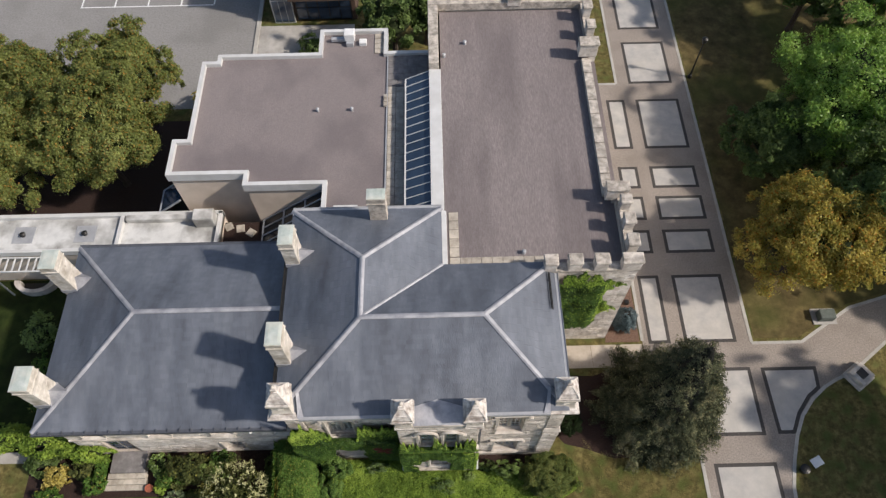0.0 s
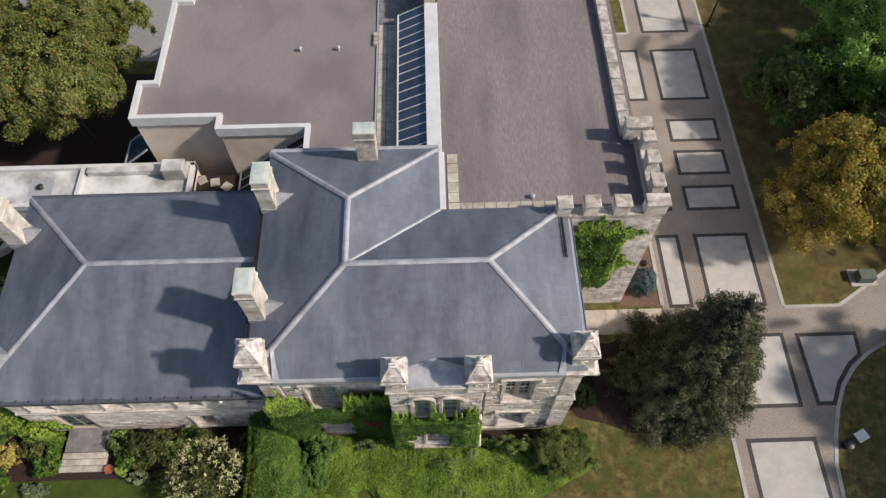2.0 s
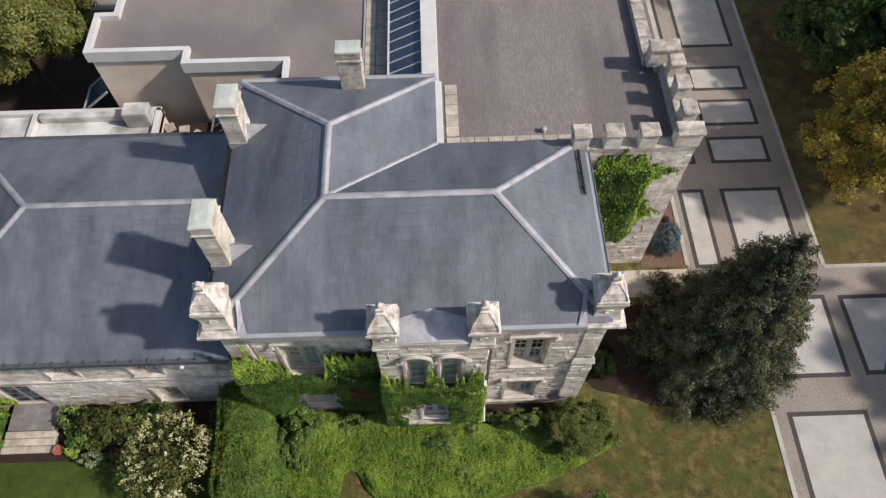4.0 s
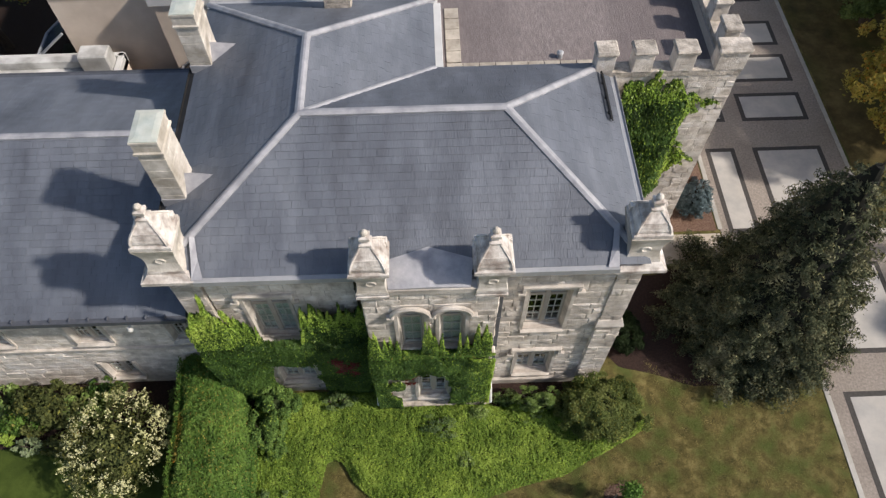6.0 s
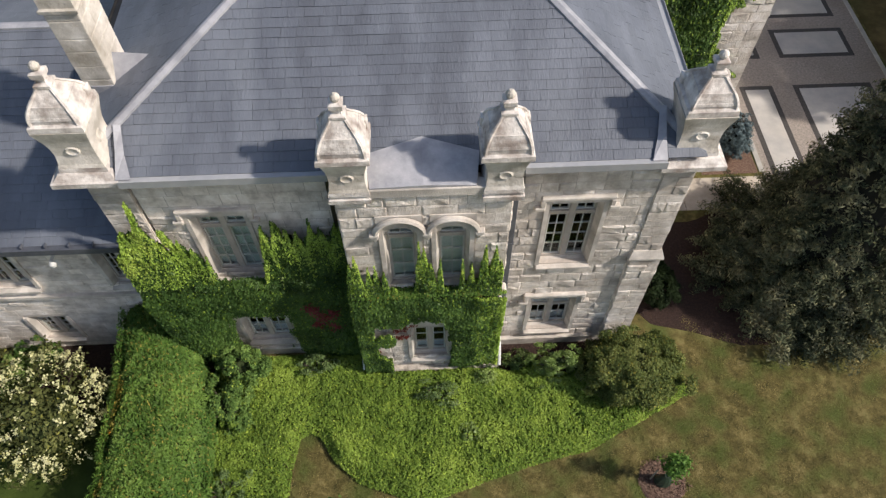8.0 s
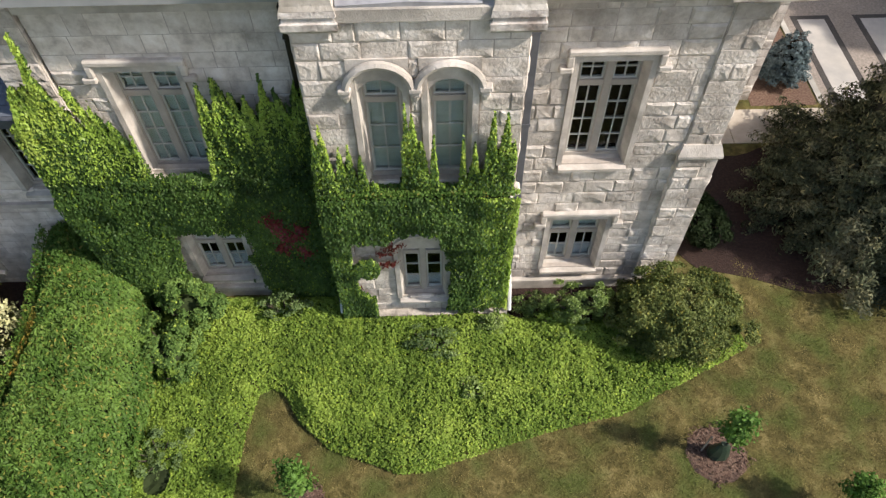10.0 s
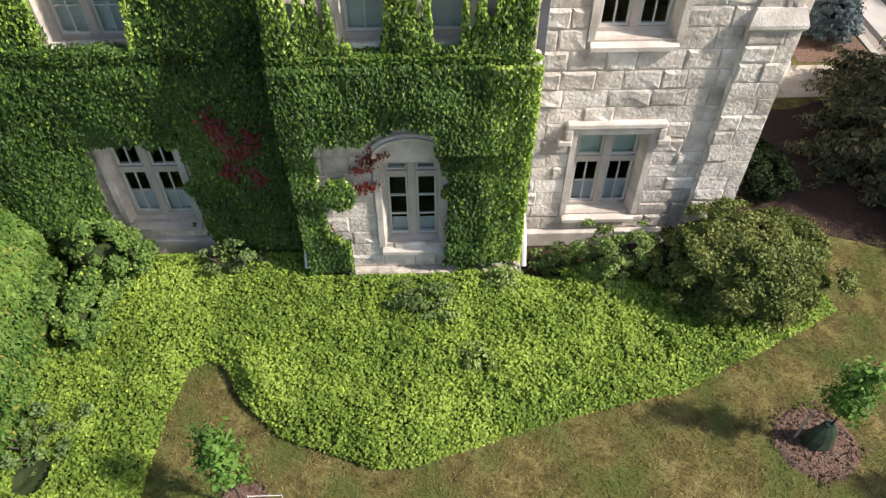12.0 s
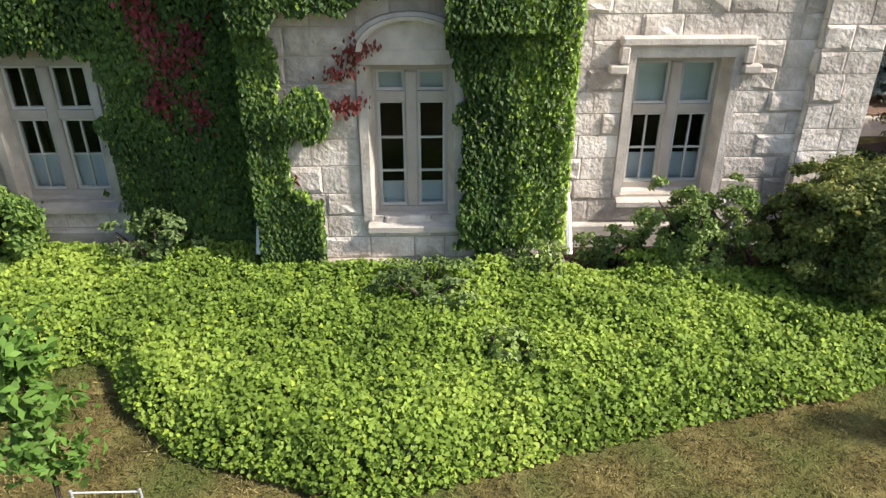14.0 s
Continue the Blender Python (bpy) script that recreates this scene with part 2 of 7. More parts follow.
M["side_leaf"] = leaf_mat("mid_green_shrub_leaf", "48692b", "5d8236", "7a9f48", hue=(rgb("9cb04c"), 0.12), spec=0.15, rough=0.65)
M["shrub_light"] = leaf_mat("light_shrub_leaf", "5c7a32", "73923e", "8eac50")
M["grey_leaf"] = leaf_mat("grey_green_leaf", "5d754e", "738a5e", "8ca072")
M["weed_leaf"] = leaf_mat("soft_green_weed_leaf", "54703c", "6a8848", "86a05e", spec=0.2, rough=0.6)
M["yellow_leaf"] = leaf_mat("yellow_shrub_leaf", "97913a", "b0a845", "c6bb58")
M["oak"] = leaf_mat("olive_tree_leaf", "5d6d2e", "74853d", "929f50", hue=(rgb("a9803f"), 0.16), tr=0.42, spec=0.2)
M["maple"] = leaf_mat("green_tree_leaf", "5f8a2a", "7aa636", "9abf4a", tr=0.42)
M["sapling_leaf"] = leaf_mat("young_tree_leaf", "436a20", "578329", "719e38", tr=0.3, spec=0.2, rough=0.6)
M["gold_tree"] = leaf_mat("yellowing_tree_leaf", "838a2a", "a19c35", "bfb344", hue=(rgb("b9782c"), 0.14), tr=0.42, spec=0.2)
M["dark_tree"] = leaf_mat("dark_tree_leaf", "48602f", "5e7a3a", "79954c", tr=0.42, spec=0.2)
M["spruce"] = leaf_mat("spruce_needles", "38422e", "556045", "90936c", tr=0.02, rough=0.85, hue=(rgb("938e66"), 0.13), spec=0.1)
# near black colour for the shade deep in the spruce
M["spruce_shade"] = leaf_mat("painted_spruce_shade", "181a12", "20231a", "2b2c20", tr=0.0, rough=0.95)
M["blue_spruce"] = leaf_mat("blue_spruce_needles", "4a6266", "5e787c", "789094", tr=0.05, rough=0.7)
M["flower"] = material("cream_flower", [rgb("aeb07a"), rgb("c5c491"), rgb("d8d5ac")], 1.5, rough=0.8, island=0.12, translucent=0.2, spec=0.2)

glass = bpy.data.materials.new("window_glass")
glass.use_nodes = True
gb = glass.node_tree.nodes["Principled BSDF"]
gb.inputs["Base Color"].default_value = (0.9, 0.95, 0.95, 1)
gb.inputs["Roughness"].default_value, gb.inputs["Transmission Weight"].default_value, gb.inputs["IOR"].default_value = 0.02, 1.0, 1.25
M["glass"] = glass
M["dark_glass"] = material("dark_roof_glass", [rgb("10151c"), rgb("1a222c")], 0.5, rough=0.15, spec=0.5)
# blue of the reflected sky is put into the base colour
M["sky_glass"] = material("glass_with_painted_sky_reflection", [rgb("2c394a"), rgb("394a5e")], 0.5, rough=0.08, spec=0.8)

# ---- building helpers ----
def thing(name, label, category, at=(0, 0, 0), group="", kind=""):
    """An Empty at a thing's base, which its parts hang from."""
    ob = new(name)
    ob.empty_display_size = 0.2
    ob.location = at
    return tagged(ob, label, category, group, kind)


def place(ob, parent):
    """Hang ob from parent and keep it where it stands in the world."""
    ob.parent = parent
    ob.matrix_parent_inverse = Matrix.Translation(Vector() if parent.parent else -parent.location)
    return ob


def part(name, bm, mat, parent=None, label="", kind=""):
    """One bmesh as one mesh object."""
    me = bpy.data.meshes.new(name)
    bm.to_mesh(me)
    bm.free()
    if mat:
        me.materials.append(M[mat] if isinstance(mat, str) else mat)
    ob = new(name, me)
    if parent:
        place(ob, parent)
    return tagged(ob, label, kind=kind)


def data_part(name, verts, faces, mat, parent=None, label="", kind=""):
    me = bpy.data.meshes.new(name)
    me.from_pydata(verts, [], faces)
    me.materials.append(M[mat])
    ob = new(name, me)
    if parent:
        place(ob, parent)
    return tagged(ob, label, kind=kind)


def single(name, bm, mat, label, category, group="", kind=""):
    """A thing that is one mesh."""
    return tagged(part(name, bm, mat), label, category, group, kind)


def box(bm, x0, x1, y0, y1, z0, z1, bevel=0.0):
    vs = [bm.verts.new((x, y, z)) for z in (z0, z1) for y in (y0, y1) for x in (x0, x1)]
    fs = [bm.faces.new([vs[i] for i in f]) for f in ((0, 2, 3, 1), (4, 5, 7, 6), (0, 1, 5, 4), (2, 6, 7, 3), (0, 4, 6, 2), (1, 3, 7, 5))]
    if bevel:
        es = {e for f in fs for e in f.edges}
        bmesh.ops.bevel(bm, geom=list(es), offset=bevel, segments=1, affect="EDGES")
    return vs


def B(*args, **kw):
    bm = bmesh.new()
    box(bm, *args, **kw)
    return bm


def prism(bm, poly, z0, z1):
    """An upright prism over a polygon of (x, y); z1 may be a list of heights."""
    n = len(poly)
    tops = z1 if isinstance(z1, (list, tuple)) else [z1] * n
    lo = [bm.verts.new((x, y, z0)) for x, y in poly]
    hi = [bm.verts.new((x, y, z)) for (x, y), z in zip(poly, tops)]
    bm.faces.new(lo[::-1])
    bm.faces.new(hi)
    for i in range(n):
        bm.faces.new((lo[i], lo[(i + 1) % n], hi[(i + 1) % n], hi[i]))


def rings(bm, cx, cy, levels, square=False):
    """A turned or square shape: levels of (z, half width in x, half width in y)."""
    n = 4 if square else 10
    last = None
    for z, a, b in levels:
        ring = []
        for i in range(n):
            an = 2 * math.pi * (i + (0.5 if square else 0)) / n
            k = math.sqrt(2) if square else 1
            ring.append(bm.verts.new((cx + a * k * math.cos(an), cy + b * k * math.sin(an), z)))
        if last:
            for i in range(n):
                bm.faces.new((last[i], last[(i + 1) % n], ring[(i + 1) % n], ring[i]))
        else:
            bm.faces.new(ring[::-1])
        last = ring
    bm.faces.new(last)


def tube(bm, pts, radii, n=8):
    """A tapered limb along points."""
    last = None
    for i, p in enumerate(pts):
        p = Vector(p)
        d = (Vector(pts[min(i + 1, len(pts) - 1)]) - Vector(pts[max(i - 1, 0)])).normalized()
        a = d.orthogonal().normalized()
        b = d.cross(a)
        r = radii[i] if isinstance(radii, (list, tuple)) else radii
        ring = [bm.verts.new(p + r * (math.cos(2 * math.pi * k / n) * a + math.sin(2 * math.pi * k / n) * b)) for k in range(n)]
        if last:
            s = min(range(n), key=lambda k: (ring[k].co - last[0].co).length)
            ring = ring[s:] + ring[:s]
            for k in range(n):
                bm.faces.new((last[k], last[(k + 1) % n], ring[(k + 1) % n], ring[k]))
        else:
            bm.faces.new(ring[::-1])
        last = ring
    bm.faces.new(last)


def wall_cells(bm, p0, p1, z0, z1, thick, openings):
    """A straight wall whose outer face runs from p0 to p1 (outside on the right hand), pierced by openings (u0, u1, z0, z1)."""
    p0, p1 = Vector((*p0, 0)), Vector((*p1, 0))
    u = (p1 - p0).normalized()
    inn = Vector((-u.y, u.x, 0))
    L = (p1 - p0).length
    us = sorted({0, L, *[min(L, max(0, v)) for o in openings for v in o[:2]]})
    zs = sorted({z0, z1, *[min(z1, max(z0, v)) for o in openings for v in o[2:]]})
    for a, b in zip(us, us[1:]):
        for c, d in zip(zs, zs[1:]):
            if not any(o[0] <= (a + b) / 2 <= o[1] and o[2] <= (c + d) / 2 <= o[3] for o in openings):
                q = [p0 + u * a, p0 + u * b, p0 + u * b + inn * thick, p0 + u * a + inn * thick]
                prism(bm, [(v.x, v.y) for v in q], c, d)
    bmesh.ops.remove_doubles(bm, verts=bm.verts, dist=0.0005)


def stone_mesh(seed):
    """A rock-faced block of unit length and height; its rough face stands out along -y. Every fourth one is dressed almost flat."""
    r = random.Random(seed)
    flat = seed % 4 == 3
    nx, nz = (2, 2) if flat else (5, 4)
    xs = [0.0, 0.5, 1.0] if flat else [0.0, 0.06, 0.35, 0.65, 0.94, 1.0]
    zs = [0.0, 0.5, 1.0] if flat else [0.0, 0.13, 0.5, 0.87, 1.0]
    tilt = r.uniform(-0.018, 0.018), r.uniform(-0.022, 0.012)
    verts, faces = [], []
    for j in range(nz + 1):
        for i in range(nx + 1):
            edge = i in (0, nx) or j in (0, nz)
            if flat:
                d = 0.013 if edge else r.uniform(0.015, 0.022)
            elif edge:
                d = r.uniform(0.01, 0.018)
            else:
                d = max(0.016, 0.04 + tilt[0] * (xs[i] - 0.5) * 2 + tilt[1] * (zs[j] - 0.5) * 2 + r.uniform(-0.014, 0.016))
            verts.append((xs[i] + (0 if edge else r.uniform(-0.05, 0.05) * (0.4 if i in (1, nx - 1) else 1.6)), -d, zs[j] + (0 if edge else r.uniform(-0.07, 0.07))))
    w = nx + 1
    for j in range(nz):
        for i in range(nx):
            a, b, c, d = j * w + i, j * w + i + 1, (j + 1) * w + i + 1, (j + 1) * w + i
            faces += [(a, b, c), (a, c, d)] if r.random() < 0.5 else [(a, b, d), (b, c, d)]
    k = len(verts)
    verts += [(0, 0.06, 0), (1, 0.06, 0), (1, 0.06, 1), (0, 0.06, 1)]
    faces += [tuple(range(w - 1, -1, -1)) + (k, k + 1), tuple(j * w for j in range(nz + 1)) + (k + 3, k),
              tuple(j * w + nx for j in range(nz, -1, -1)) + (k + 1, k + 2), tuple(nz * w + i for i in range(w)) + (k + 2, k + 3)]
    return verts, faces


STONES = [stone_mesh(s) for s in range(16)]
STONE_ME = {}


def lay_stones(wall, p0, p1, z0, z1, openings, seed, mat="stone", far_mat="stone_far", single_range=None, course=(0.27, 0.38), length=(0.33, 0.76), smooth=0.22):
    """Courses of rock-faced blocks on the outer face from p0 to p1; those inside single_range (u0, u1, z0, z1) are pieces of their own."""
    r = random.Random(seed)
    p0, p1 = Vector((*p0, 0)), Vector((*p1, 0))
    u = (p1 - p0).normalized()
    ang = math.atan2(u.y, u.x)
    L = (p1 - p0).length
    verts, faces = [], []
    z = z0
    while z < z1 - 0.05:
        h = min(r.uniform(*course), z1 - z)
        if z1 - z - h < 0.12:
            h = z1 - z
        cuts = sorted([(max(0, o[0]), min(L, o[1])) for o in openings if o[2] < z + h / 2 < o[3]])
        spans, a = [], 0.0
        for c, d in cuts:
            if c > a:
                spans.append((a, c))
            a = max(a, d)
        if a < L:
            spans.append((a, L))
        for a, b in spans:
            x = a
            while x < b - 0.02:
                w = r.uniform(*length)
                if b - x - w < 0.2:
                    w = b - x
                g = 0.009
                k = r.choice((3, 7, 11, 15)) if r.random() < smooth else r.randrange(len(STONES))
                m = Matrix.Translation(p0 + u * (x + g) + Vector((0, 0, z + g))) @ Matrix.Rotation(ang, 4, "Z") @ Matrix.Diagonal((max(0.02, w - 2 * g), r.uniform(0.35, 0.8), max(0.02, h - 2 * g), 1))
                if single_range and single_range[0] <= x and x + w <= single_range[1] + 0.01 and single_range[2] <= z and z + h <= single_range[3]:
                    if (k, mat) not in STONE_ME:
                        me = bpy.data.meshes.new("stone")
                        me.from_pydata(*[list(q) for q in (STONES[k][0], [], STONES[k][1])])
                        me.materials.append(M[mat])
                        STONE_ME[k, mat] = me
                    ob = new("stone", STONE_ME[k, mat])
                    place(ob, wall)
                    ob.matrix_basis = m
                else:
                    n = len(verts)
                    verts += [m @ Vector(v) for v in STONES[k][0]]
                    faces += [tuple(i + n for i in f) for f in STONES[k][1]]
                x += w
        z += h
    if verts:
        data_part("stonework", verts, faces, far_mat, wall, kind="stuff")


def clip(poly, a, b):
    """The part of a 2D polygon on the left of the line a to b."""
    out = []
    side = lambda p: (b[0] - a[0]) * (p[1] - a[1]) - (b[1] - a[1]) * (p[0] - a[0])
    for i, p in enumerate(poly):
        q = poly[(i + 1) % len(poly)]
        sp, sq = side(p), side(q)
        if sp >= 0:
            out.append(p)
        if (sp >= 0) != (sq >= 0):
            t = sp / (sp - sq)
            out.append((p[0] + t * (q[0] - p[0]), p[1] + t * (q[1] - p[1])))
    return out


SLATE_ME = []


def slates(roof, corners, seed, width=0.37, rows=0.215, single_range=None, lap=0.017):
    """Slates in rows over a flat face of roof: the first two corners are the eave, counterclockwise seen from above."""
    r = random.Random(seed)
    c = [Vector(p) for p in corners]
    u = (c[1] - c[0]).normalized()
    nrm = (c[1] - c[0]).cross(c[2] - c[0]).normalized()
    v = nrm.cross(u)
    flat = [((p - c[0]).dot(u), (p - c[0]).dot(v)) for p in c]
    deck = bmesh.new()
    deck.faces.new([deck.verts.new(p - nrm * 0.03) for p in c])
    part("roof_deck", deck, "felt", roof)
    lo, hi = min(p[0] for p in flat), max(p[0] for p in flat)
    top = max(p[1] for p in flat)
    verts, faces = [], []
    j = 0
    while j * rows < top:
        s = j * rows
        x = lo - (width / 2 if j % 2 else 0) - r.uniform(0, 0.04)
        while x < hi:
            w = width * r.uniform(0.85, 1.2)
            g = 0.0025
            tilt, drop = lap * (1 + r.uniform(-0.18, 0.3)), r.uniform(-0.004, 0.004)
            full = [(x + g, s + drop), (x + w - g, s + drop), (x + w - g, s + rows + 0.03), (x + g, s + rows + 0.03)]
            q = full
            for i in range(len(flat)):
                q = clip(q, flat[i], flat[(i + 1) % len(flat)])
                if len(q) < 3:
                    break
            if len(q) >= 3:
                if single_range and len(q) == 4 and single_range[0] < x < single_range[1] and single_range[2] < s < single_range[3] and all(abs(a[0] - b[0]) + abs(a[1] - b[1]) < 1e-6 for a, b in zip(sorted(q), sorted(full))):
                    if not SLATE_ME:
                        me = bpy.data.meshes.new("slate")
                        me.from_pydata([(0, 0, 0.016), (1, 0, 0.016), (1, 1, 0.001), (0, 1, 0.001), (0, 0, 0), (1, 0, 0)], [], [(0, 1, 2, 3), (4, 5, 1, 0), (0, 3, 4), (1, 5, 2)])
                        me.materials.append(M["slate_piece"])
                        SLATE_ME.append(me)
                    ob = new("slate", SLATE_ME[0])
                    place(ob, roof)
                    o = c[0] + u * (x + g) + v * (s + drop)
                    ob.matrix_basis = Matrix((( *(u * (w - 2 * g)), 0), (*(v * (rows + 0.03)), 0), (*nrm, 0), (*o, 1))).transposed()
                else:
                    k = len(verts)
                    for a, b in q:
                        verts.append(c[0] + u * a + v * b + nrm * (0.001 + tilt * max(0.0, 1 - (b - s) / rows)))
                    m = len(q)
                    for a, b in q:
                        verts.append(c[0] + u * a + v * b - nrm * 0.008)
                    faces.append(tuple(range(k, k + m)))
                    faces += [(k + i, k + m + i, k + m + (i + 1) % m, k + (i + 1) % m) for i in range(m)]
            x += w
        j += 1
    data_part("slating", verts, faces, "slate", roof, kind="stuff")


def cap(bm, a, b, w=0.1, h=0.05):
    """A folded metal cap over a hip or ridge from a to b."""
    a, b = Vector(a), Vector(b)
    d = (b - a).normalized()
    s = d.cross(Vector((0, 0, 1))).normalized()
    up = s.cross(d)
    prof = [(-w, -0.05), (-w, 0.0), (-0.03, h), (0.03, h), (w, 0.0), (w, -0.05)]
    r0 = [bm.verts.new(a + s * x + up * y) for x, y in prof]
    r1 = [bm.verts.new(b + s * x + up * y) for x, y in prof]
    for i in range(5):
        bm.faces.new((r0[i], r0[i + 1], r1[i + 1], r1[i]))
    bm.faces.new(r0[::-1])
    bm.faces.new(r1)


# ---- foliage ----
def leaf_cloud(name, pts, nrm, size, mat, parent=None, label="", seed=1, spread=0.6, aspect=0.75, hang=0.0, kind="stuff", category="", vary=0.35):
    """Many folded leaves, one at each point, turned roughly along its normal."""
    rs = np.random.RandomState(seed)
    pts, nrm = np.asarray(pts, float), np.asarray(nrm, float)
    n = len(pts)
    d = nrm + rs.normal(0, spread, (n, 3))
    d /= np.linalg.norm(d, axis=1)[:, None] + 1e-9
    t = rs.normal(0, 1, (n, 3)) + np.array([0, 0, -hang])
    t -= (t * d).sum(1)[:, None] * d
    t /= np.linalg.norm(t, axis=1)[:, None] + 1e-9
    b = np.cross(d, t)
    s = (size * (1 + rs.uniform(-vary, vary, n)))[:, None]
    v = np.empty((n, 4, 3))
    v[:, 0] = pts - t * s * 0.5
    v[:, 1] = pts + b * s * 0.5 * aspect + d * s * 0.12
    v[:, 2] = pts + t * s * 0.5 - d * s * 0.08
    v[:, 3] = pts - b * s * 0.5 * aspect + d * s * 0.12
    me = bpy.data.meshes.new(name)
    me.vertices.add(4 * n)
    me.vertices.foreach_set("co", v.ravel())
    me.loops.add(4 * n)
    me.loops.foreach_set("vertex_index", np.arange(4 * n, dtype=np.int32))
    me.polygons.add(n)
    me.polygons.foreach_set("loop_start", np.arange(0, 4 * n, 4, dtype=np.int32))
    me.polygons.foreach_set("loop_total", np.full(n, 4, dtype=np.int32))
    me.update()
    me.validate()
    me.materials.append(M[mat])
    ob = new(name, me)
    if parent:
        place(ob, parent)
    return tagged(ob, label, category, kind=kind)


def bumpy(x, y, seed=0.0, k=1.0):
    return noise.noise(Vector((x * k, y * k, seed)))


def crown_points(n, centre, radii, seed, clumps=120, cs=0.2, lobes=0.3, low=-0.5):
    """Points and normals on many small rounded sprays, which stand close together over an uneven crown."""
    rs = np.random.RandomState(seed)
    k = np.arange(clumps) + 0.5
    z = 1 - (1 - low) * k / clumps
    an = k * 2.39996 + seed
    c = np.column_stack([np.sqrt(1 - z * z) * np.cos(an), np.sqrt(1 - z * z) * np.sin(an), z]) + rs.normal(0, 0.9 / math.sqrt(clumps), (clumps, 3))
    out = c / np.linalg.norm(c, axis=1)[:, None]
    far = np.array([1.0 + lobes * noise.noise(Vector(q * 1.7) + Vector((seed * 1.7, 3, 0))) + 0.6 * lobes * noise.noise(Vector(q * 3.6) + Vector((seed, 9, 0))) for q in out]) * rs.uniform(0.86, 1.08, clumps)
    c = out * (far * (1 - cs * 0.55) * np.where(rs.rand(clumps) < 0.2, rs.uniform(0.62, 0.85, clumps), 1.0))[:, None]
    size = cs * rs.uniform(0.55, 1.3, clumps)
    pick = rs.choice(clumps, n, p=size ** 2 / (size ** 2).sum())
    off = rs.normal(0, 1, (n, 3))
    off /= np.linalg.norm(off, axis=1)[:, None]
    up = out[pick] + np.array([0, 0, 0.45])
    up /= np.linalg.norm(up, axis=1)[:, None]
    d = (off * up).sum(1)
    off = np.where((d < -0.15)[:, None], off - 2 * d[:, None] * up, off)
    p = c[pick] + off * (rs.uniform(0.2, 1.0, n) ** 0.6 * size[pick] * np.where(rs.rand(n) < 0.18, rs.uniform(1.0, 1.45, n), 1.0))[:, None]
    return np.asarray(centre) + p * np.asarray(radii) * 0.9, off * 0.7 + up * 0.5 + np.array([0.1, -0.05, 0.25])


def dark_core(parent, centre, radii, seed, mat="foliage_shade"):
    """An added hull inside a crown; the shade there is put into its dark colour."""
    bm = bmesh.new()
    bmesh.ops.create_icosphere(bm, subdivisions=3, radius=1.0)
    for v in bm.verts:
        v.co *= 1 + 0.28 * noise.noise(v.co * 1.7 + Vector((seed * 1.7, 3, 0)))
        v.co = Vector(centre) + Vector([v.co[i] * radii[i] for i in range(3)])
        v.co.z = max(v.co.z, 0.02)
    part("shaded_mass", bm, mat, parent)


def leafy_tree(base, height, radius, leaf, label, seed, n=9000, size=0.3, trunk_r=0.22, group="", category="tree", name="tree", crown_low=0.22, clumps=90):
    r = random.Random(seed)
    x, y = base
    root = thing(name, label, category, (x, y, 0), group)
    bm = bmesh.new()
    lean = (r.uniform(-0.3, 0.3), r.uniform(-0.3, 0.3))
    top = Vector((x + lean[0], y + lean[1], height * 0.75))
    tube(bm, [(x, y, -0.1), (x, y, 0.4), Vector((x, y, 0)).lerp(top, 0.5), top], [trunk_r * 1.4, trunk_r, trunk_r * 0.7, trunk_r * 0.2])
    for k in range(9):
        a = 2 * math.pi * k / 9 + r.uniform(-0.3, 0.3)
        z = height * r.uniform(0.25, 0.6)
        s = Vector((x, y, 0)).lerp(top, z / (height * 0.75))
        e = Vector((x + math.cos(a) * radius * 0.75, y + math.sin(a) * radius * 0.75, z + height * r.uniform(0.12, 0.3)))
        tube(bm, [s, s.lerp(e, 0.5) + Vector((0, 0, -0.15)), e], [trunk_r * 0.45, trunk_r * 0.3, trunk_r * 0.08], 6)
    part("trunk", bm, "bark", root)
    zc = height * (1 + crown_low) / 2
    rad = (radius, radius, height * (1 - crown_low) / 2)
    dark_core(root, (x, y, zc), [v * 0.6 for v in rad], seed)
    p, q = crown_points(n, (x, y, zc), rad, seed, clumps=clumps, cs=0.14 + 0.35 / math.sqrt(clumps), lobes=0.75)
    leaf_cloud("crown", p, q, size, leaf, root, seed=seed, kind="stuff", spread=0.85, aspect=0.6)
    return root


def shrub(name, at, radii, leaf, label, seed, n=1800, size=0.1, clumps=36, category="shrub", group="", hang=0.0, lobes=0.35, cs=None):
    x, y = at
    root = thing(name, label, category, (x, y, 0), group)
    bm = bmesh.new()
    r = random.Random(seed)
    for k in range(7):
        a = 2 * math.pi * k / 7 + r.uniform(-0.4, 0.4)
        tube(bm, [(x, y, -0.05), (x + math.cos(a) * radii[0] * 0.3, y + math.sin(a) * radii[1] * 0.3, radii[2] * 0.9), (x + math.cos(a) * radii[0] * 0.7, y + math.sin(a) * radii[1] * 0.7, radii[2] * 1.5)], [0.04, 0.025, 0.008], 5)
    part("stem", bm, "bark", root)
    if radii[2] > 0.42:
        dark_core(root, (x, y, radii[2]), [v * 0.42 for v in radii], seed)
    p, q = crown_points(n, (x, y, radii[2]), radii, seed, clumps=clumps, cs=cs or 0.16 + 0.9 / math.sqrt(clumps), lobes=lobes + 0.25, low=-0.8)
    p[:, 2] = np.maximum(p[:, 2], 0.03)
    leaf_cloud("foliage", p, q, size, leaf, root, seed=seed, hang=hang, spread=0.9, aspect=0.6)
    return root

# ---- ground ----
bm = bmesh.new()
bm.faces.new([bm.verts.new((x, y, -0.012)) for x, y in ((-900, -900), (900, -900), (900, 900), (-900, 900))])
single("ground", bm, "grass", "dry brownish green mown lawn", "lawn", kind="structure")

